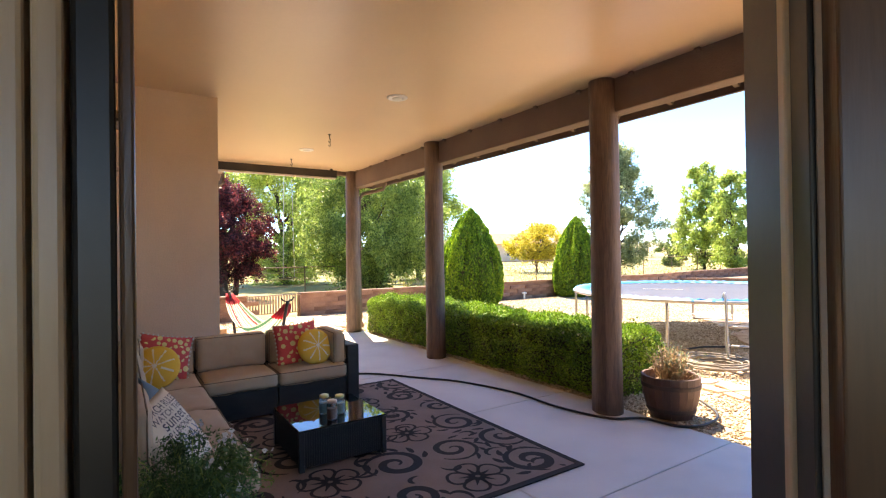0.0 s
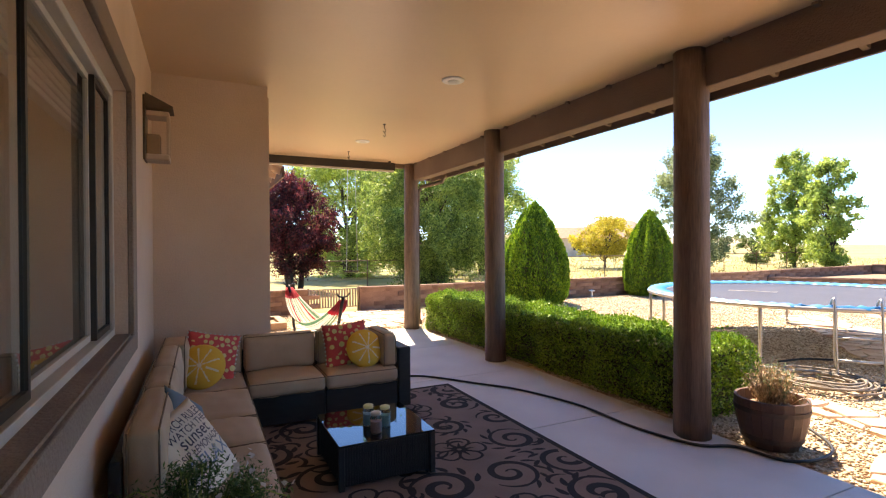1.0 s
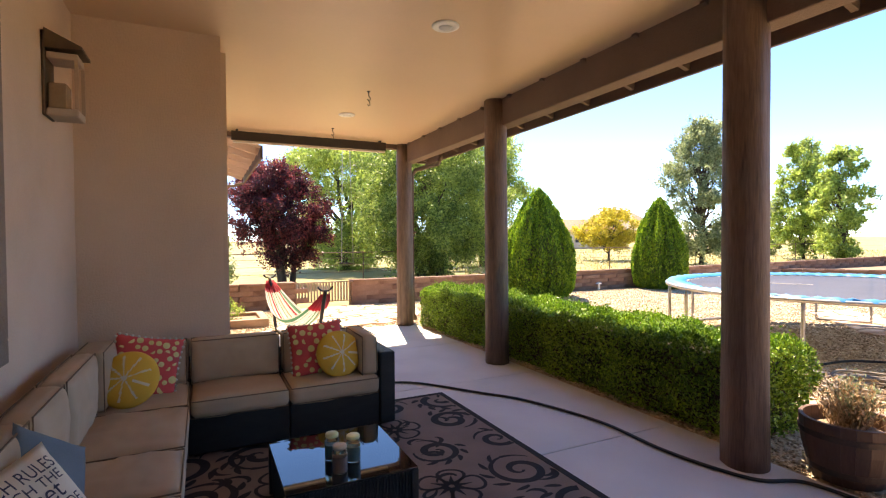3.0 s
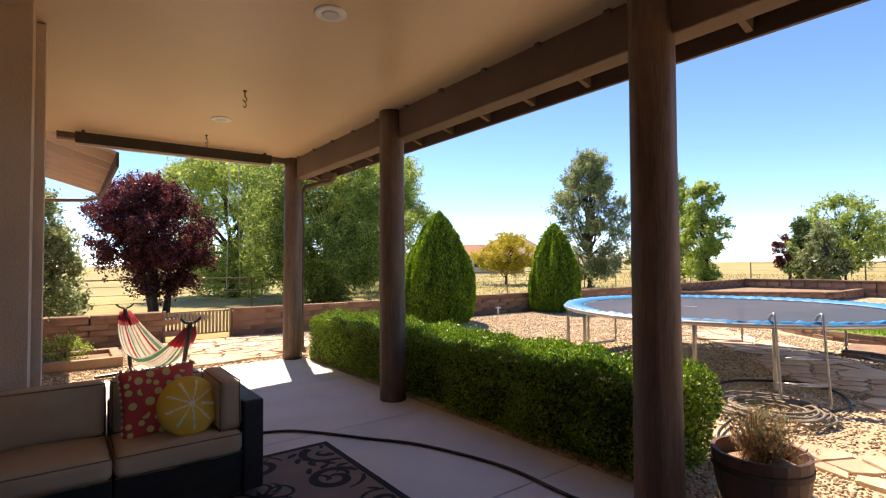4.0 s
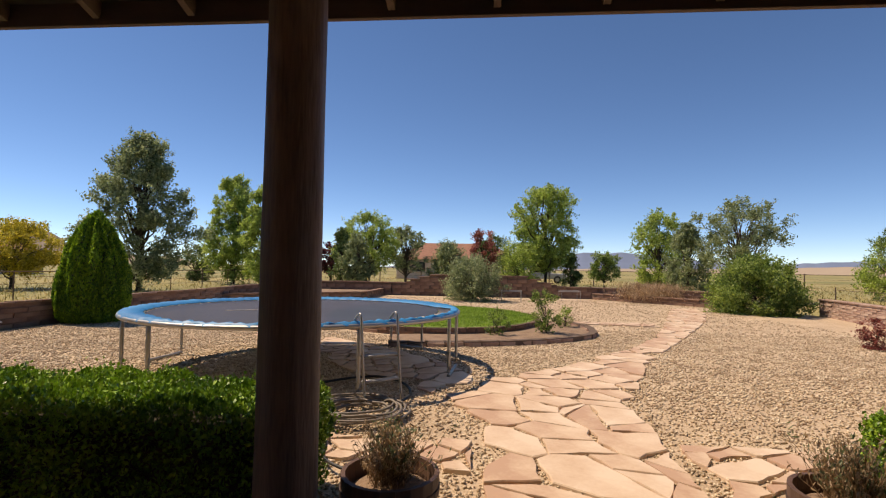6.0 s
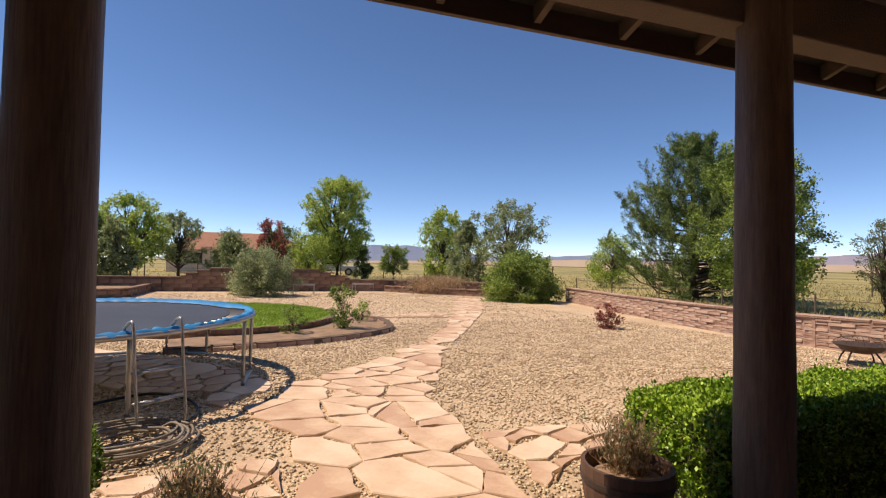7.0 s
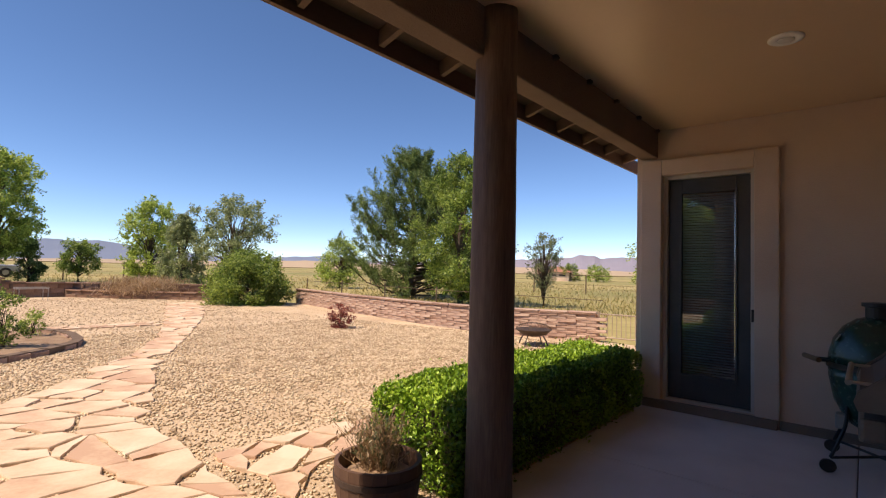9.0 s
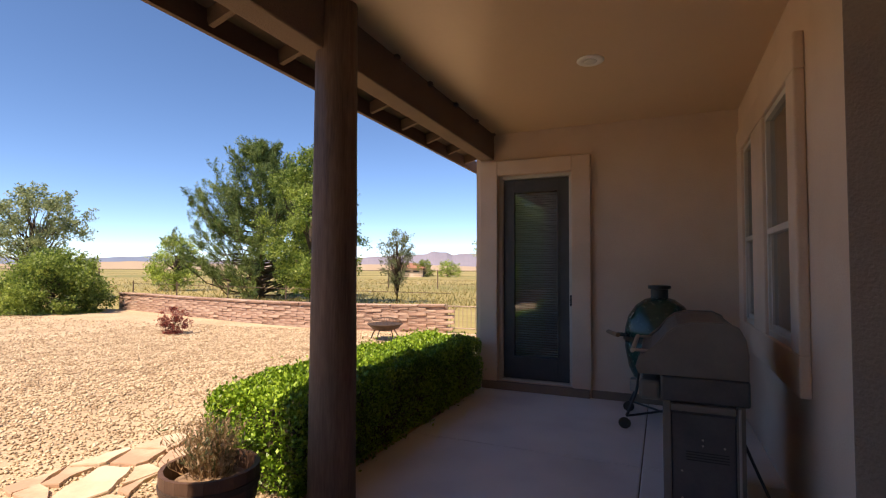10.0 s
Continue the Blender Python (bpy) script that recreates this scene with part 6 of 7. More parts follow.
# ---- potted plants ----
BLUE_POT = material("turquoise_glaze", [(0.05, 0.32, 0.42), (0.10, 0.45, 0.55)], 0.2, 4, 40, 0.05)
HERB = leaf_material("herb_leaf", [(0.05, 0.11, 0.03), (0.09, 0.18, 0.05), (0.15, 0.26, 0.08)], 0.8)
FLOWER_W = leaf_material("white_petal", [(0.60, 0.62, 0.60), (0.75, 0.75, 0.72)], 0.4)
plant = thing("potted_plant", "feathery green plant with white blossoms in a turquoise pot", "potted plant", at=(1.27, 3.12, 0))
bm = bmesh.new()
lathe(bm, [(0.12, 0.0), (0.13, 0.02), (0.175, 0.36), (0.19, 0.39), (0.19, 0.42), (0.172, 0.42), (0.165, 0.36)], 30)
part("pot", bm, BLUE_POT, plant, "glazed turquoise pot", True)
rng = np.random.default_rng(92)
stems, tips = bmesh.new(), []
for i in range(70):
    a, ln = rng.uniform(0, 6.28), rng.uniform(0.12, 0.32)
    top = Vector((ln * math.cos(a), ln * math.sin(a), 0.42 + rng.uniform(0.0, 0.20) * (1.25 - ln)))
    pts = smooth_line([(0.05 * math.cos(a), 0.05 * math.sin(a), 0.34), (top.x * 0.6, top.y * 0.6, max(0.45, top.z + 0.03)), top], 4)
    tube(stems, pts, 0.0025, 4)
    tips += [(*p, rng.uniform()) for p in pts[2:]] * 22
tagged(part("stem_work", stems, L_ASH, plant), kind="stuff")
tips = np.array(tips)[:, :3]
tips = tips + rng.normal(0, 0.022, tips.shape)
f = new("foliage", leaves_mesh("foliage", tips, 0.021, HERB, rng, 0.30))
f.parent = plant
sel = tips[rng.integers(0, len(tips), 160)]
sel = sel[(sel[:, 0] > 0.02)] + np.array([0.02, 0.03, 0.03])
f = new("blossom", leaves_mesh("blossom", sel, 0.026, FLOWER_W, rng, 0.9))
f.parent = plant

HOOP = material("rusty_hoop", [(0.05, 0.035, 0.03), (0.12, 0.08, 0.06)], 0.7, 8, 60, 0.3, metal=0.3)
def barrel_pot(x, y, seed, label):
    rng = np.random.default_rng(seed)
    ob = thing("barrel_planter", label, "planter", "half-barrel planters", at=(x, y, 0))
    n = 22
    for i in range(n):
        a0, a1 = 2 * math.pi * (i + 0.008) / n, 2 * math.pi * (i + 0.992) / n
        bm = bmesh.new()
        rows = []
        for r, z in ((0.165, 0.0), (0.205, 0.10), (0.228, 0.20), (0.238, 0.30), (0.238, 0.35)):
            rows.append([bm.verts.new((q * math.cos(a), q * math.sin(a), z)) for q, a in ((r, a0), (r, a1), (r - 0.022, a1), (r - 0.022, a0))])
        for p, q in zip(rows, rows[1:]):
            for k in range(4):
                bm.faces.new((p[k], p[(k + 1) % 4], q[(k + 1) % 4], q[k]))
        bm.faces.new(rows[0][::-1]), bm.faces.new(rows[-1])
        part("stave", bm, BARREL, ob)
    for z, r in ((0.075, 0.199), (0.275, 0.2395)):
        bm = bmesh.new()
        ro = [[bm.verts.new((q * math.cos(2 * math.pi * i / 40), q * math.sin(2 * math.pi * i / 40), zz)) for q, zz in ((r - 0.004, z - 0.016), (r, z - 0.016), (r + 0.003, z + 0.016), (r - 0.004, z + 0.016))] for i in range(40)]
        for p, q in zip(ro, ro[1:] + ro[:1]):
            for k in range(4):
                bm.faces.new((p[k], q[k], q[(k + 1) % 4], p[(k + 1) % 4]))
        part("hoop", bm, HOOP, ob, "rusty metal hoop")
    bm = bmesh.new()
    lathe(bm, [(0.15, 0.02), (0.19, 0.27), (0.12, 0.30), (0.02, 0.31)], 20)
    part("soil", bm, SOIL, ob)
    tw, leaf = bmesh.new(), []
    for i in range(190):
        a, q = rng.uniform(0, 6.28), rng.uniform(0, 0.11)
        s = Vector((q * math.cos(a), q * math.sin(a), 0.29))
        e = s + Vector((rng.normal(0, 0.075), rng.normal(0, 0.075), rng.uniform(0.10, 0.30)))
        tube(tw, [s, s.lerp(e, 0.5) + Vector(rng.normal(0, 0.01, 3)), e], [0.002, 0.0016, 0.001], 3)
        leaf += [(*s.lerp(e, t), i) for t in rng.uniform(0.2, 1, 14)]
    tagged(part("dry_twig_tangle", tw, L_DRY, ob), kind="stuff")
    leaf = np.array(leaf)
    half = leaf[:, 3] % 3 == 0
    for nm, sel, mm in (("dry_foliage", ~half, L_DRY), ("green_foliage", half, L_SAGE)):
        p = leaf[sel, :3] + rng.normal(0, 0.008, (sel.sum(), 3)) + (np.array([0.03, -0.03, 0.02]) if nm[0] == "g" else 0)
        f = new(nm, leaves_mesh(nm, p, 0.032, mm, rng, 0.26, np.tile([0, 0, 0.8], (len(p), 1))))
        f.parent = ob

barrel_pot(5.03, 3.45, 93, "half-barrel planter with a drying herb beside the log post")
barrel_pot(5.03, 1.36, 94, "half-barrel planter with dry lavender beside the hedge")

# ---- hoses ----
def hose(points, r, mat, label, group=""):
    bm = bmesh.new()
    tube(bm, smooth_line(points, 8), r, 8)
    return single("garden_hose", bm, mat, label, "hose", group, "", True)

hose([(3.02, 6.52, 0.012), (3.21, 6.47, 0.012), (3.54, 6.31, 0.012), (3.92, 5.78, 0.012), (4.17, 5.4, 0.012), (4.37, 4.75, 0.012), (4.38, 4.15, 0.012), (4.5, 3.68, 0.012), (4.72, 3.52, 0.012), (4.80, 3.22, 0.012), (5.02, 3.12, 0.018), (5.3, 3.2, 0.03), (5.6, 3.6, 0.04), (5.9, 4.05, 0.05), (6.4, 4.2, 0.05), (6.75, 4.2, 0.05)], 0.011, HOSE_BLACK, "dark garden hose trailing across the patio")
rng = np.random.default_rng(95)
pts = []
for i in range(9 * 14):
    a = 2 * math.pi * i / 14
    q = 0.40 + 0.09 * math.sin(i * 0.37) + rng.normal(0, 0.012) - 0.012 * (i / 14)
    pts.append((7.05 + 0.9 * q * math.cos(a), 4.12 + q * math.sin(a), 0.035 + 0.011 * (i % 37) / 6))
hose(pts, 0.011, HOSE_GREY, "heap of coiled grey garden hose on the gravel")
hose([(7.3, 3.85, 0.03), (7.7, 3.75, 0.03), (8.2, 3.9, 0.03), (8.5, 4.3, 0.03), (8.1, 4.8, 0.03), (7.6, 4.9, 0.03)], 0.014, HOSE_BLACK, "black hose lying beneath the trampoline")


# ---- hammock, planter box ----
H_RED, H_GRN, H_WHT, H_TAN = (material(n, c, 0.9, 6, 150, 0.2) for n, c in (("hammock_red", [(0.40, 0.03, 0.05), (0.52, 0.06, 0.08)]), ("hammock_green", [(0.10, 0.26, 0.15), (0.16, 0.36, 0.22)]), ("hammock_white", [(0.66, 0.62, 0.56), (0.76, 0.72, 0.66)]), ("hammock_tan", [(0.42, 0.26, 0.16), (0.52, 0.34, 0.22)])))
ham = thing("hammock", "striped cotton hammock hung on a dark steel stand", "hammock")
A, B = Vector((2.64, 10.05, 0.78)), Vector((3.06, 8.05, 0.73))
d = (B - A).normalized()
side = Vector((-d.y, d.x, 0)).normalized()
bm = bmesh.new()
n, m = 26, 20
rows = []
for i in range(n + 1):
    t = i / n
    c = A.lerp(B, t)
    w = 0.06 + 0.17 * math.sin(math.pi * t) ** 0.7
    row = []
    for j in range(m + 1):
        s = 2 * j / m - 1
        z = c.z - 0.56 * math.sin(math.pi * t) ** 0.8 + 0.14 * s * s * math.sin(math.pi * t)
        q = c + side * s * w
        row.append(bm.verts.new((q.x, q.y, max(0.06, z + 0.01 * math.sin(j * 2)))))
    rows.append(row)
for i in range(n):
    for j in range(m):
        f = bm.faces.new((rows[i][j], rows[i][j + 1], rows[i + 1][j + 1], rows[i + 1][j]))
        f.smooth = True
        f.material_index = 0 if i < 2 or i > n - 4 else (2, 1, 2, 3, 2, 2, 0, 2, 1, 2)[j % 10]
bmesh.ops.solidify(bm, geom=bm.faces[:], thickness=0.004)
part("cloth", bm, [H_RED, H_GRN, H_WHT, H_TAN], ham, "red, green and white striped cloth")
bm = bmesh.new()
C, D = A.lerp(B, 0.14), A.lerp(B, 0.86)
C.z = D.z = 0.04
tube(bm, smooth_line([A + Vector((0, 0, 0.04)), A.lerp(C, 0.55), C.lerp(D, 0.02), C.lerp(D, 0.5), C.lerp(D, 0.98), B.lerp(D, 0.55), B + Vector((0, 0, 0.04))], 6), 0.024, 8)
part("stand", bm, BRONZE, ham, smooth=True)
for p in (C, D):
    bm = bmesh.new()
    tube(bm, [p - side * 0.4 - Vector((0, 0, 0.018)), p + side * 0.4 - Vector((0, 0, 0.018))], 0.02, 8)
    part("foot", bm, BRONZE, ham)
for p in (A, B):
    bm = bmesh.new()
    tube(bm, smooth_line([p + side * -0.10 + Vector((0, 0, 0.09)), p + side * -0.06 + Vector((0, 0, 0.05)), p + Vector((0, 0, 0.035)), p + side * 0.06 + Vector((0, 0, 0.05)), p + side * 0.10 + Vector((0, 0, 0.09))], 5), 0.012, 6)
    part("hook", bm, BRONZE, ham)

box_bed = thing("planter_box", "low weathered timber planting box with a small green plant", "planter")
TIMBER = material("weathered_timber", [(0.30, 0.19, 0.12), (0.46, 0.32, 0.22)], 0.9, 3, 40, 0.5, stretch=(1, 1, 3))
for r in ((1.66, 2.66, 10.42, 10.54), (1.66, 2.66, 11.30, 11.42), (1.66, 1.78, 10.54, 11.30), (2.54, 2.66, 10.54, 11.30)):
    part("timber", boxes((*r, -0.02, 0.13), bevel=0.012), TIMBER, box_bed)
part("soil", boxes((1.78, 2.54, 10.54, 11.30, -0.02, 0.07)), SOIL, box_bed)
tree("leafy_clump", (2.02, 10.95), 0.42, 0.26, L_LIGHT, 900, "small bright green clump in the timber box", 96, 0.05, 0.15, (1, 0.8), 20, 0.008, clump_r=0.45)

# ---- gates ----
GATE = material("tan_gate_paint", [(0.30, 0.23, 0.17), (0.40, 0.31, 0.235)], 0.6, 5, 50, 0.1)
def gate(name, a, b, h, label, n, thick=0.008):
    ob = thing(name, label, "gate", "yard gates")
    a, b = Vector((*a, 0)), Vector((*b, 0))
    for p in (a, b):
        bm = bmesh.new()
        tube(bm, [p + Vector((0, 0, -0.05)), p + Vector((0, 0, h + 0.04))], 0.025, 8)
        part("gate_post", bm, GATE, ob)
    for z in (0.09, h):
        bm = bmesh.new()
        tube(bm, [a + Vector((0, 0, z)), b + Vector((0, 0, z))], 0.014, 6)
        part("rail", bm, GATE, ob)
    for i in range(1, n):
        bm = bmesh.new()
        p = a.lerp(b, i / n)
        tube(bm, [p + Vector((0, 0, 0.09)), p + Vector((0, 0, h))], thick, 5)
        part("bar", bm, GATE, ob)

gate("garden_gate", (7.2, -6.72), (5.75, -6.85), 0.56, "low tan metal gate with upright bars beside the stone wall", 16)
gate("garden_gate", (3.44, 12.56), (4.58, 12.56), 0.50, "low tan metal gate with close bars in the block wall", 18, 0.022)

# ---- grills ----
GREEN = material("green_ceramic", [(0.008, 0.045, 0.035), (0.014, 0.07, 0.052)], 0.25, 30, 200, 0.25)
CAST = material("black_cast_iron", [(0.012, 0.012, 0.012), (0.03, 0.03, 0.03)], 0.5, 10, 80, 0.2)
HANDLE = material("varnished_handle", [(0.24, 0.11, 0.05), (0.34, 0.17, 0.08)], 0.4, 6, 60, 0.1)
egg = thing("ceramic_grill", "dark green egg-shaped ceramic grill on a wheeled stand", "grill", at=(2.93, -1.62, 0))
egg.scale = (1.12, 1.12, 1.06)
bm = bmesh.new()
lathe(bm, [(0.10, 0.27), (0.17, 0.32), (0.235, 0.46), (0.262, 0.62), (0.265, 0.70)], 32)
part("bowl", bm, GREEN, egg, smooth=True)
bm = bmesh.new()
lathe(bm, [(0.266, 0.715), (0.262, 0.78), (0.235, 0.89), (0.18, 0.98), (0.11, 1.035), (0.06, 1.05)], 32)
part("dome", bm, GREEN, egg, smooth=True)
bm = bmesh.new()
lathe(bm, [(0.065, 1.045), (0.065, 1.12), (0.085, 1.125), (0.085, 1.15), (0.03, 1.155)], 20)
part("chimney_cap", bm, CAST, egg)
bm = bmesh.new()
lathe(bm, [(0.269, 0.69), (0.275, 0.69), (0.275, 0.725), (0.269, 0.725)], 32)
part("band", bm, CAST, egg, "black steel band")
bm = bmesh.new()
tube(bm, [(0.30, 0.22, 0.745), (0.39, 0.02, 0.745)], 0.018, 10)
part("handle", bm, HANDLE, egg, "reddish wooden handle")
part("hinge_arm", boxes((0.24, 0.34, 0.08, 0.10, 0.72, 0.74), (0.24, 0.36, 0.0, 0.02, 0.72, 0.74)), CAST, egg)
bm = bmesh.new()
lathe(bm, [(0.028, 0), (0.028, 0.008)], 16, pose(0.20, 0.12, 0.90) @ Matrix.Rotation(radians(60), 4, "Y"))
part("thermometer", bm, STEEL, egg)
part("draft_door", boxes((0.16, 0.22, 0.06, 0.16, 0.28, 0.38), bevel=0.01), STEEL, egg, "steel draft door")
for k in range(4):
    a = math.pi / 4 + k * math.pi / 2
    c, s = math.cos(a), math.sin(a)
    bm = bmesh.new()
    tube(bm, smooth_line([(0.22 * c, 0.22 * s, 0.46), (0.24 * c, 0.24 * s, 0.3), (0.34 * c, 0.34 * s, 0.10)], 4), 0.011, 6)
    tube(bm, [(0.34 * c, 0.34 * s, 0.10), (-0.0 * s, 0.0, 0.10)], 0.009, 6)
    p = part("stand_leg", bm, CAST, egg)
    bm = bmesh.new()
    lathe(bm, [(0.042, -0.014), (0.046, 0), (0.042, 0.014)], 18, pose(0.36 * c, 0.36 * s, 0.046) @ Matrix.Rotation(radians(90), 4, "X"))
    part("wheel", bm, CAST, p)

GRILL_D = material("grill_dark_steel", [(0.07, 0.07, 0.075), (0.11, 0.11, 0.115)], 0.45, 5, 60, 0.1, metal=0.3)
GRILL_T = material("grill_end_cast", [(0.135, 0.12, 0.105), (0.19, 0.17, 0.15)], 0.5, 5, 60, 0.15)
bbq = thing("gas_grill", "grey gas grill on a dark steel cabinet against the wall", "grill")
part("cabinet", boxes((2.53, 2.90, -0.62, 0.285, 0.06, 0.64), bevel=0.006), GRILL_D, bbq)
for x in (2.545, 2.89):
    part("corner_post", boxes((x - 0.02, x + 0.02, 0.27, 0.305, 0.04, 0.66), bevel=0.004), GRILL_T, bbq)
part("side_panel", boxes((2.57, 2.868, 0.2855, 0.294, 0.10, 0.60), bevel=0.003), GRILL_D, bbq)
for i in range(4):
    part("vent", boxes((2.60, 2.80, 0.2945, 0.297, 0.36 + 0.014 * i, 0.365 + 0.014 * i)), CAST, bbq)
for sx, sz in ((2.62, 0.44), (2.72, 0.47), (2.72, 0.44), (2.82, 0.30), (2.62, 0.16), (2.82, 0.16)):
    part("screw", boxes((sx - 0.005, sx + 0.005, 0.2942, 0.299, sz - 0.005, sz + 0.005), bevel=0.002), STEEL, bbq)
part("side_ledge", boxes((2.57, 2.87, 0.286, 0.33, 0.618, 0.652), bevel=0.006), GRILL_T, bbq)
part("handle_bar", boxes((2.545, 2.558, 0.31, 0.322, 0.08, 0.655), bevel=0.004), STEEL, bbq, "bright steel bar")
part("firebox", boxes((2.50, 2.92, -0.58, 0.30, 0.655, 0.79), bevel=0.012), GRILL_D, bbq)
part("control_panel", boxes((2.92, 3.03, -0.56, 0.29, 0.65, 0.76), bevel=0.02), GRILL_T, bbq)
LID = [(3.03, 0.79), (3.045, 0.83), (3.03, 0.88), (2.975, 0.91), (2.93, 0.95), (2.885, 1.02), (2.83, 1.065), (2.75, 1.085), (2.60, 1.085), (2.545, 1.06), (2.515, 1.0), (2.505, 0.92), (2.505, 0.79)]
for nm, y0, y1, k, mm in (("lid_shell", -0.53, 0.25, 0.975, GRILL_D), ("lid_end", 0.2505, 0.31, 1.0, GRILL_T), ("lid_end", -0.59, -0.5305, 1.0, GRILL_T)):
    bm = bmesh.new()
    mid = (2.77, 0.80)
    pr = [(mid[0] + (x - mid[0]) * k, mid[1] + (z - mid[1]) * k if z > 0.8 else z + 0.002) for x, z in LID]
    lo = [bm.verts.new((x, y0, z)) for x, z in pr]
    hi = [bm.verts.new((x, y1, z)) for x, z in pr]
    bm.faces.new(lo), bm.faces.new(hi[::-1])
    for i in range(len(pr)):
        j = (i + 1) % len(pr)
        bm.faces.new((lo[i], hi[i], hi[j], lo[j]))
    bmesh.ops.bevel(bm, geom=[e for e in bm.edges if abs(e.verts[0].co.y - e.verts[1].co.y) < 1e-5], offset=0.008, segments=2, affect="EDGES")
    part(nm, bm, mm, bbq)
bm = bmesh.new()
tube(bm, [(3.065, -0.48, 0.90), (3.065, 0.2, 0.90)], 0.014, 8)
tube(bm, [(3.065, 0.18, 0.90), (2.98, 0.18, 0.90)], 0.009, 6)
tube(bm, [(3.065, -0.46, 0.90), (2.98, -0.46, 0.90)], 0.009, 6)
part("lid_handle", bm, STEEL, bbq, "bright steel lid handle")
for fy in (-0.55, 0.22):
    for fx in (2.57, 2.87):
        bm = bmesh.new()
        lathe(bm, [(0.026, -0.012), (0.03, 0), (0.026, 0.012)], 16, pose(fx, fy, 0.03) @ Matrix.Rotation(radians(90), 4, "X"))
        part("wheel", bm, CAST, bbq)
hose([(2.52, 0.2, 0.45), (2.46, 0.24, 0.30), (2.38, 0.28, 0.12), (2.30, 0.33, 0.012), (2.27, 0.5, 0.012)], 0.008, HOSE_BLACK, "black gas hose running from the grill to the wall")

# ---- fire bowl, plant stands, path lamp ----
fire = thing("fire_bowl", "dark metal fire bowl with mesh spark cover on a low stand", "fire pit", at=(7.82, -5.15, 0))
bm = bmesh.new()
lathe(bm, [(0.10, 0.17), (0.24, 0.21), (0.33, 0.29), (0.35, 0.30), (0.33, 0.305), (0.05, 0.24)], 28)
part("bowl", bm, HOOP, fire, smooth=True)
bm = bmesh.new()
for k in range(14):
    a = math.pi * k / 14
    tube(bm, [(0.33 * math.cos(a) * math.cos(t), 0.33 * math.sin(a) * math.cos(t), 0.305 + 0.12 * math.sin(t)) for t in [math.pi * j / 12 for j in range(13)]], 0.003, 4)
part("spark_cover", bm, HOOP, fire)
for k in range(4):
    a = k * math.pi / 2
    bm = bmesh.new()
    tube(bm, smooth_line([(0.2 * math.cos(a), 0.2 * math.sin(a), 0.2), (0.27 * math.cos(a), 0.27 * math.sin(a), 0.1), (0.31 * math.cos(a), 0.31 * math.sin(a), 0.0)], 4), 0.012, 6)
    part("leg", bm, CAST, fire)

def plant_stand(x, y, turn):
    ob = thing("wire_stand", "low pale metal stand with thin legs", "stand", "metal stands", at=(x, y, 0), turn=turn)
    bm = bmesh.new()
    for z in (0.40, 0.44):
        tube(bm, [(-0.2, -0.42, z), (0.2, -0.42, z), (0.2, 0.42, z), (-0.2, 0.42, z)], 0.010, 5, True)
    part("frame", bm, STEEL, ob)
    for a in (-0.19, 0.19):
        for b in (-0.4, 0.4):
            bm = bmesh.new()
            tube(bm, [(a, b, 0.42), (a, b, -0.01)], 0.010, 5)
            part("leg", bm, STEEL, ob)

plant_stand(23.4, 1.9, 0)
plant_stand(24.2, -0.6, 10)
lamp = thing("path_light", "small white solar path light beside the wall", "garden light", at=(11.35, 12.2, 0))
bm = bmesh.new()
lathe(bm, [(0.03, 0), (0.03, 0.14), (0.02, 0.15)], 12)
part("post", bm, WHITE_PAINT, lamp)
bm = bmesh.new()
lathe(bm, [(0.08, 0.155), (0.08, 0.175), (0.02, 0.20)], 16)
part("cap", bm, WHITE_PAINT, lamp)

# dry grasses in the end bed
rng = np.random.default_rng(97)
n = 3000
p = np.stack([rng.normal(24.3, 0.5, n), rng.normal(-4.0, 0.6, n), rng.uniform(0.2, 0.75, n)], 1)
g = thing("ornamental_grass", "clump of dry reddish ornamental grass in the end bed", "grass clump")
f = new("blades", leaves_mesh("blades", p, 0.4, L_DRY, rng, 0.04, np.tile([0, 0, 1.0], (n, 1))))
f.parent = g


# ---- fences, far houses, truck, hills ----
RUST = material("weathered_post", [(0.10, 0.065, 0.045), (0.18, 0.12, 0.085)], 0.85, 6, 50, 0.2)
def fence(line, step, h, wires, label, r=0.03):
    ob = thing("wire_fence", label, "fence", "pasture fences")
    for (ax, ay), (bx, by) in zip(line, line[1:]):
        n = max(1, int(math.hypot(bx - ax, by - ay) / step))
        for i in range(n):
            x, y = ax + (bx - ax) * i / n, ay + (by - ay) * i / n
            bm = bmesh.new()
            tube(bm, [(x, y, -0.2), (x, y, h + 0.05)], r, 6)
            part("post", bm, RUST, ob)
        for z in wires:
            bm = bmesh.new()
            tube(bm, [(ax, ay, z), (bx, by, z)], 0.007 if z < h else 0.02, 4)
            part("wire", bm, RUST, ob)

fence([(-14, 19.8), (10, 19.6), (40, 19.8)], 3.0, 0.95, (0.25, 0.5, 0.75, 0.95), "thin wire fence on steel posts along the pasture", 0.022)
fence([(47, 19.8), (46, -10), (36, -26), (14, -30), (-8, -30)], 3.6, 1.25, (0.3, 0.6, 0.9, 1.25), "rusty pipe and wire fence round the far pasture", 0.045)
fence([(20.2, -8.6), (15, -8.0), (10, -7.4), (7.4, -7.4)], 1.9, 0.85, (0.4, 0.8), "short steel posts with wire behind the stone wall", 0.02)

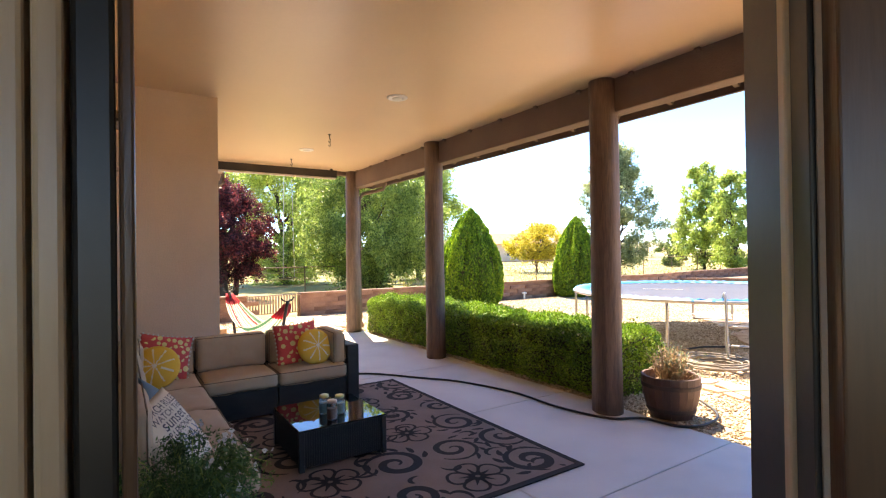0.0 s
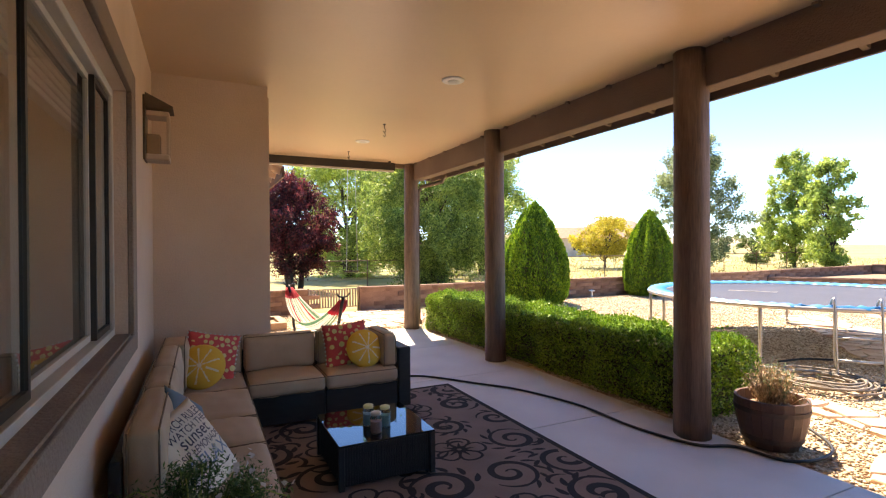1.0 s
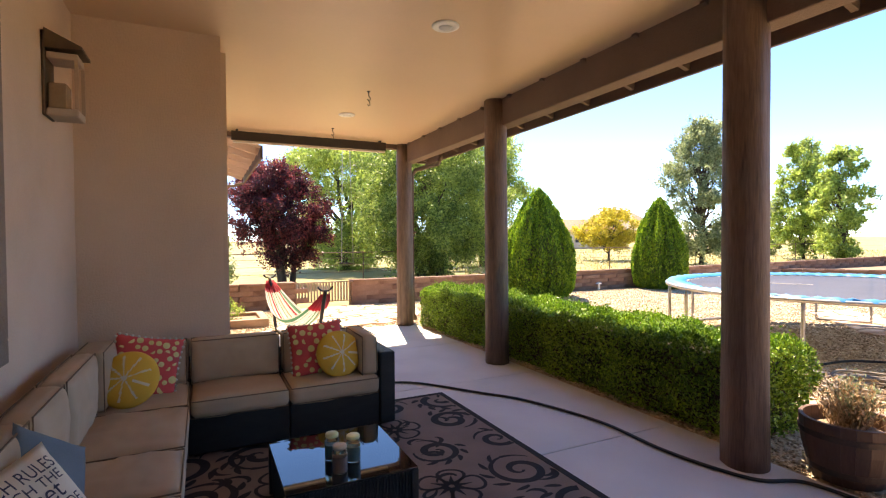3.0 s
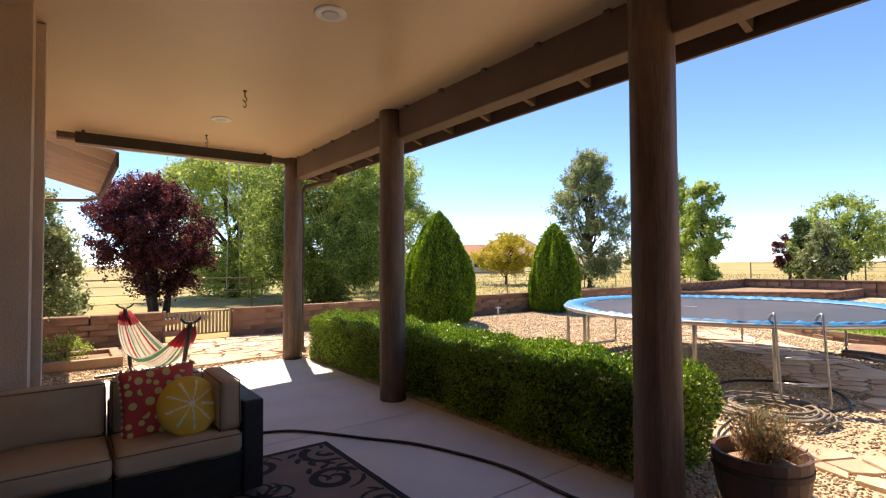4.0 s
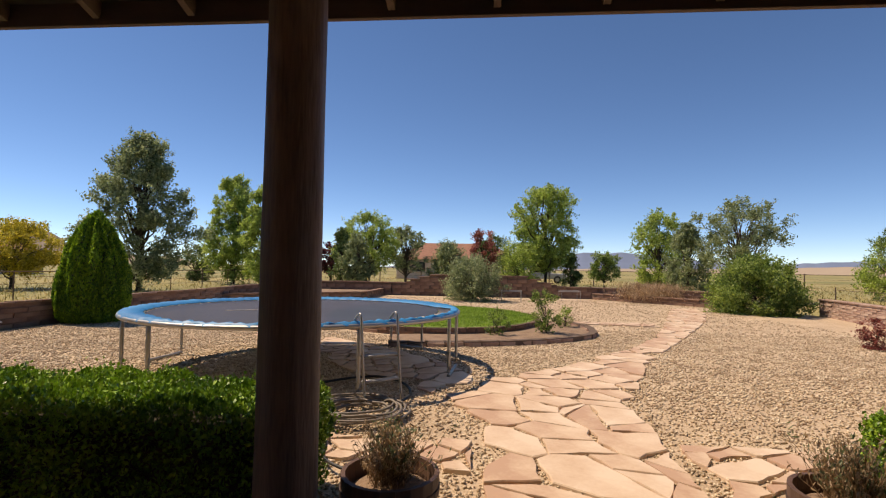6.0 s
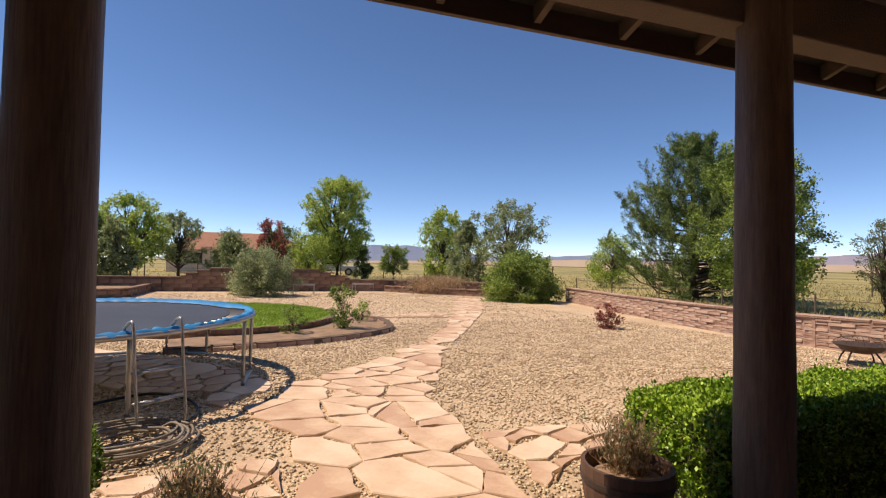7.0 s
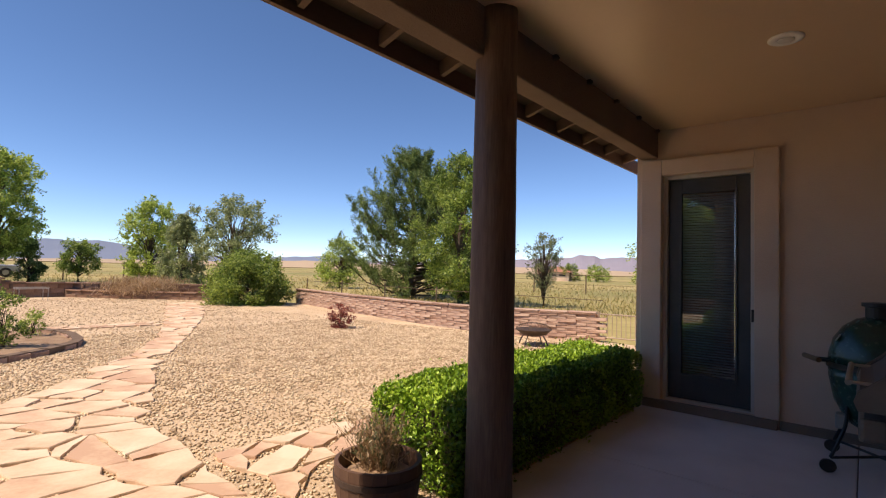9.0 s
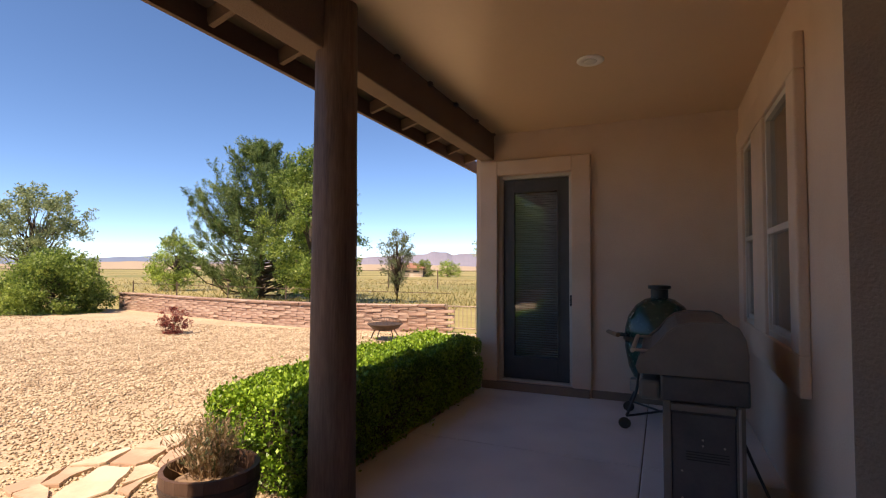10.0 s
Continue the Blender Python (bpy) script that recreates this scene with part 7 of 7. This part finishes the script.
def house(x, y, turn, w, d, wall_h, roof_h, label, wins):
    ob = thing("house", label, "house", at=(x, y, -0.06), turn=turn)
    part("wall", boxes((-w / 2, w / 2, -d / 2, d / 2, 0, wall_h)), STUCCO, ob)
    bm = bmesh.new()
    e = 0.5
    v = [bm.verts.new(p) for p in ((-w / 2 - e, -d / 2 - e, wall_h), (w / 2 + e, -d / 2 - e, wall_h), (w / 2 + e, d / 2 + e, wall_h), (-w / 2 - e, d / 2 + e, wall_h), (-w / 2 + d * 0.3, 0, roof_h), (w / 2 - d * 0.3, 0, roof_h))]
    for f in ((0, 1, 5, 4), (1, 2, 5), (2, 3, 4, 5), (3, 0, 4), (3, 2, 1, 0)):
        bm.faces.new([v[i] for i in f])
    part("roof", bm, ROOF_TILE, ob, "brown shingled hip roof")
    for i in range(wins):
        q = -w / 2 + w * (i + 0.7) / (wins + 0.4)
        wn_ = part("window", boxes((q - 0.55, q + 0.55, d / 2 - 0.01, d / 2 + 0.04, 0.9, wall_h - 0.35)), BRONZE, ob)
        part("sill", boxes((q - 0.6, q + 0.6, d / 2 + 0.041, d / 2 + 0.1, 0.84, 0.9)), WHITE_FRAME, wn_)

house(66.0, 6.5, 90, 14.0, 9.0, 2.4, 4.5, "distant tan house with brown hip roof behind trees", 3)
house(50.0, 60.0, 140, 15.0, 9.0, 2.6, 4.3, "distant brown ranch house beyond the pasture", 4)
house(46.0, -79.0, 20, 5.5, 5.0, 1.6, 2.6, "far tan house with red-brown roof in the plain", 3)

TRUCK = material("silver_paint", [(0.45, 0.46, 0.48), (0.55, 0.56, 0.58)], 0.3, 5, 60, 0.02, metal=0.5)
RUBBER = material("tyre_rubber", [(0.012, 0.012, 0.012), (0.03, 0.03, 0.03)], 0.8, 10, 60, 0.2)
truck = thing("pickup_truck", "silver pickup truck parked under the round tree", "truck", at=(53.5, -2.8, -0.04), turn=80)
part("body", boxes((-2.4, 2.4, -0.85, 0.85, 0.4, 0.95), bevel=0.08), TRUCK, truck)
bm = bmesh.new()
box(bm, -0.9, 1.1, -0.78, 0.78, 0.95, 1.6, bevel=0.12)
part("cab", bm, TRUCK, truck)
part("side_window", boxes((-0.7, 0.1, 0.781, 0.80, 1.08, 1.45), (0.2, 0.9, 0.781, 0.80, 1.08, 1.45)), BRONZE, truck)
for wx in (-1.5, 1.5):
    for wy in (-0.8, 0.8):
        bm = bmesh.new()
        lathe(bm, [(0.34, -0.11), (0.38, 0), (0.34, 0.11)], 20, pose(wx, wy, 0.38) @ Matrix.Rotation(radians(90), 4, "X"))
        p = part("wheel", bm, RUBBER, truck)
        bm = bmesh.new()
        lathe(bm, [(0.2, -0.125), (0.2, 0.125)], 14, pose(wx, wy, 0.38) @ Matrix.Rotation(radians(90), 4, "X"))
        part("rim", bm, STEEL, p)

# Distance haze is put into the blue and mauve base colours.
HILL_B = material("hazy_blue_hills", [(0.14, 0.19, 0.29), (0.18, 0.23, 0.33)], 1.0, 0.004, 0.03, 0.0)
HILL_P = material("hazy_mauve_hills", [(0.20, 0.20, 0.26), (0.27, 0.25, 0.31)], 1.0, 0.006, 0.05, 0.0)
HILL_T = material("tan_hills", [(0.34, 0.26, 0.18), (0.42, 0.33, 0.24)], 1.0, 0.01, 0.05, 0.0)
def hills(name, a0, a1, dist, peaks, base, mat, label, seed):
    """A ridge round the plain, from bearing a0 to a1 (degrees clockwise from +y)."""
    bm = bmesh.new()
    rows = []
    n = 160
    for i in range(n + 1):
        t = i / n
        a = radians(a0 + (a1 - a0) * t)
        h = base + sum(ph * math.exp(-((a0 + (a1 - a0) * t - pa) / pw) ** 2) for pa, pw, ph in peaks)
        h *= 1 + 0.16 * noise.noise((t * 22, seed, 0)) + 0.08 * noise.noise((t * 60, seed, 1))
        h *= min(1, 12 * t, 12 * (1 - t))
        rows.append([bm.verts.new((dd * math.sin(a), dd * math.cos(a), z)) for dd, z in ((dist * 0.92, -1.0), (dist * 0.96, h * 0.45), (dist, max(0.2, h)), (dist * 1.12, -1.0))])
    for p, q in zip(rows, rows[1:]):
        for k in range(3):
            bm.faces.new((p[k], q[k], q[k + 1], p[k + 1]))
    structure(name, bm, mat, label, "hills")

hills("hills_east", 78, 136, 1500, [(103, 6, 30), (110, 8, 14), (126, 6, 18), (97, 5, 10)], 14, HILL_B, "mountain ridge coloured blue by haze on the horizon", 1)
hills("hills_south", 128, 176, 1300, [(154, 6, 16), (156, 3, 4), (162, 6, 16), (146, 6, 8), (170, 6, 14)], 20, HILL_P, "mountain ridge coloured mauve by haze beyond the plain", 2)
hills("hills_plain", 96, 178, 700, [(125, 8, 5), (150, 10, 4)], 4, HILL_T, "low tan rise across the dry plain", 3)
hills("hills_north", 15, 60, 900, [(36, 3, 24), (44, 3, 34), (47, 2, 14)], 13, HILL_T, "low tan hills behind the pasture", 4)
rng = np.random.default_rng(98)
n = 26000
ang, q = rng.uniform(0.35, 2.9, n), 14 + 50 * rng.uniform(0, 1, n) ** 1.3
p = np.stack([4 + q * np.sin(ang), q * np.cos(ang), np.full(n, 0.02)], 1)
keep = ~((p[:, 0] < 27.5) & (p[:, 1] > -8.5) & (p[:, 1] < 13.5))
p = p[keep]
tagged(new("pasture_grass", leaves_mesh("pasture_grass", p, 0.34, leaf_material("dry_blade", [(0.20, 0.19, 0.06), (0.38, 0.30, 0.12), (0.52, 0.42, 0.22)], 0.9), rng, 0.10, np.tile([0, 0, 0.9], (len(p), 1)))), "tufts of dry golden pasture grass", "grass", "", "stuff")
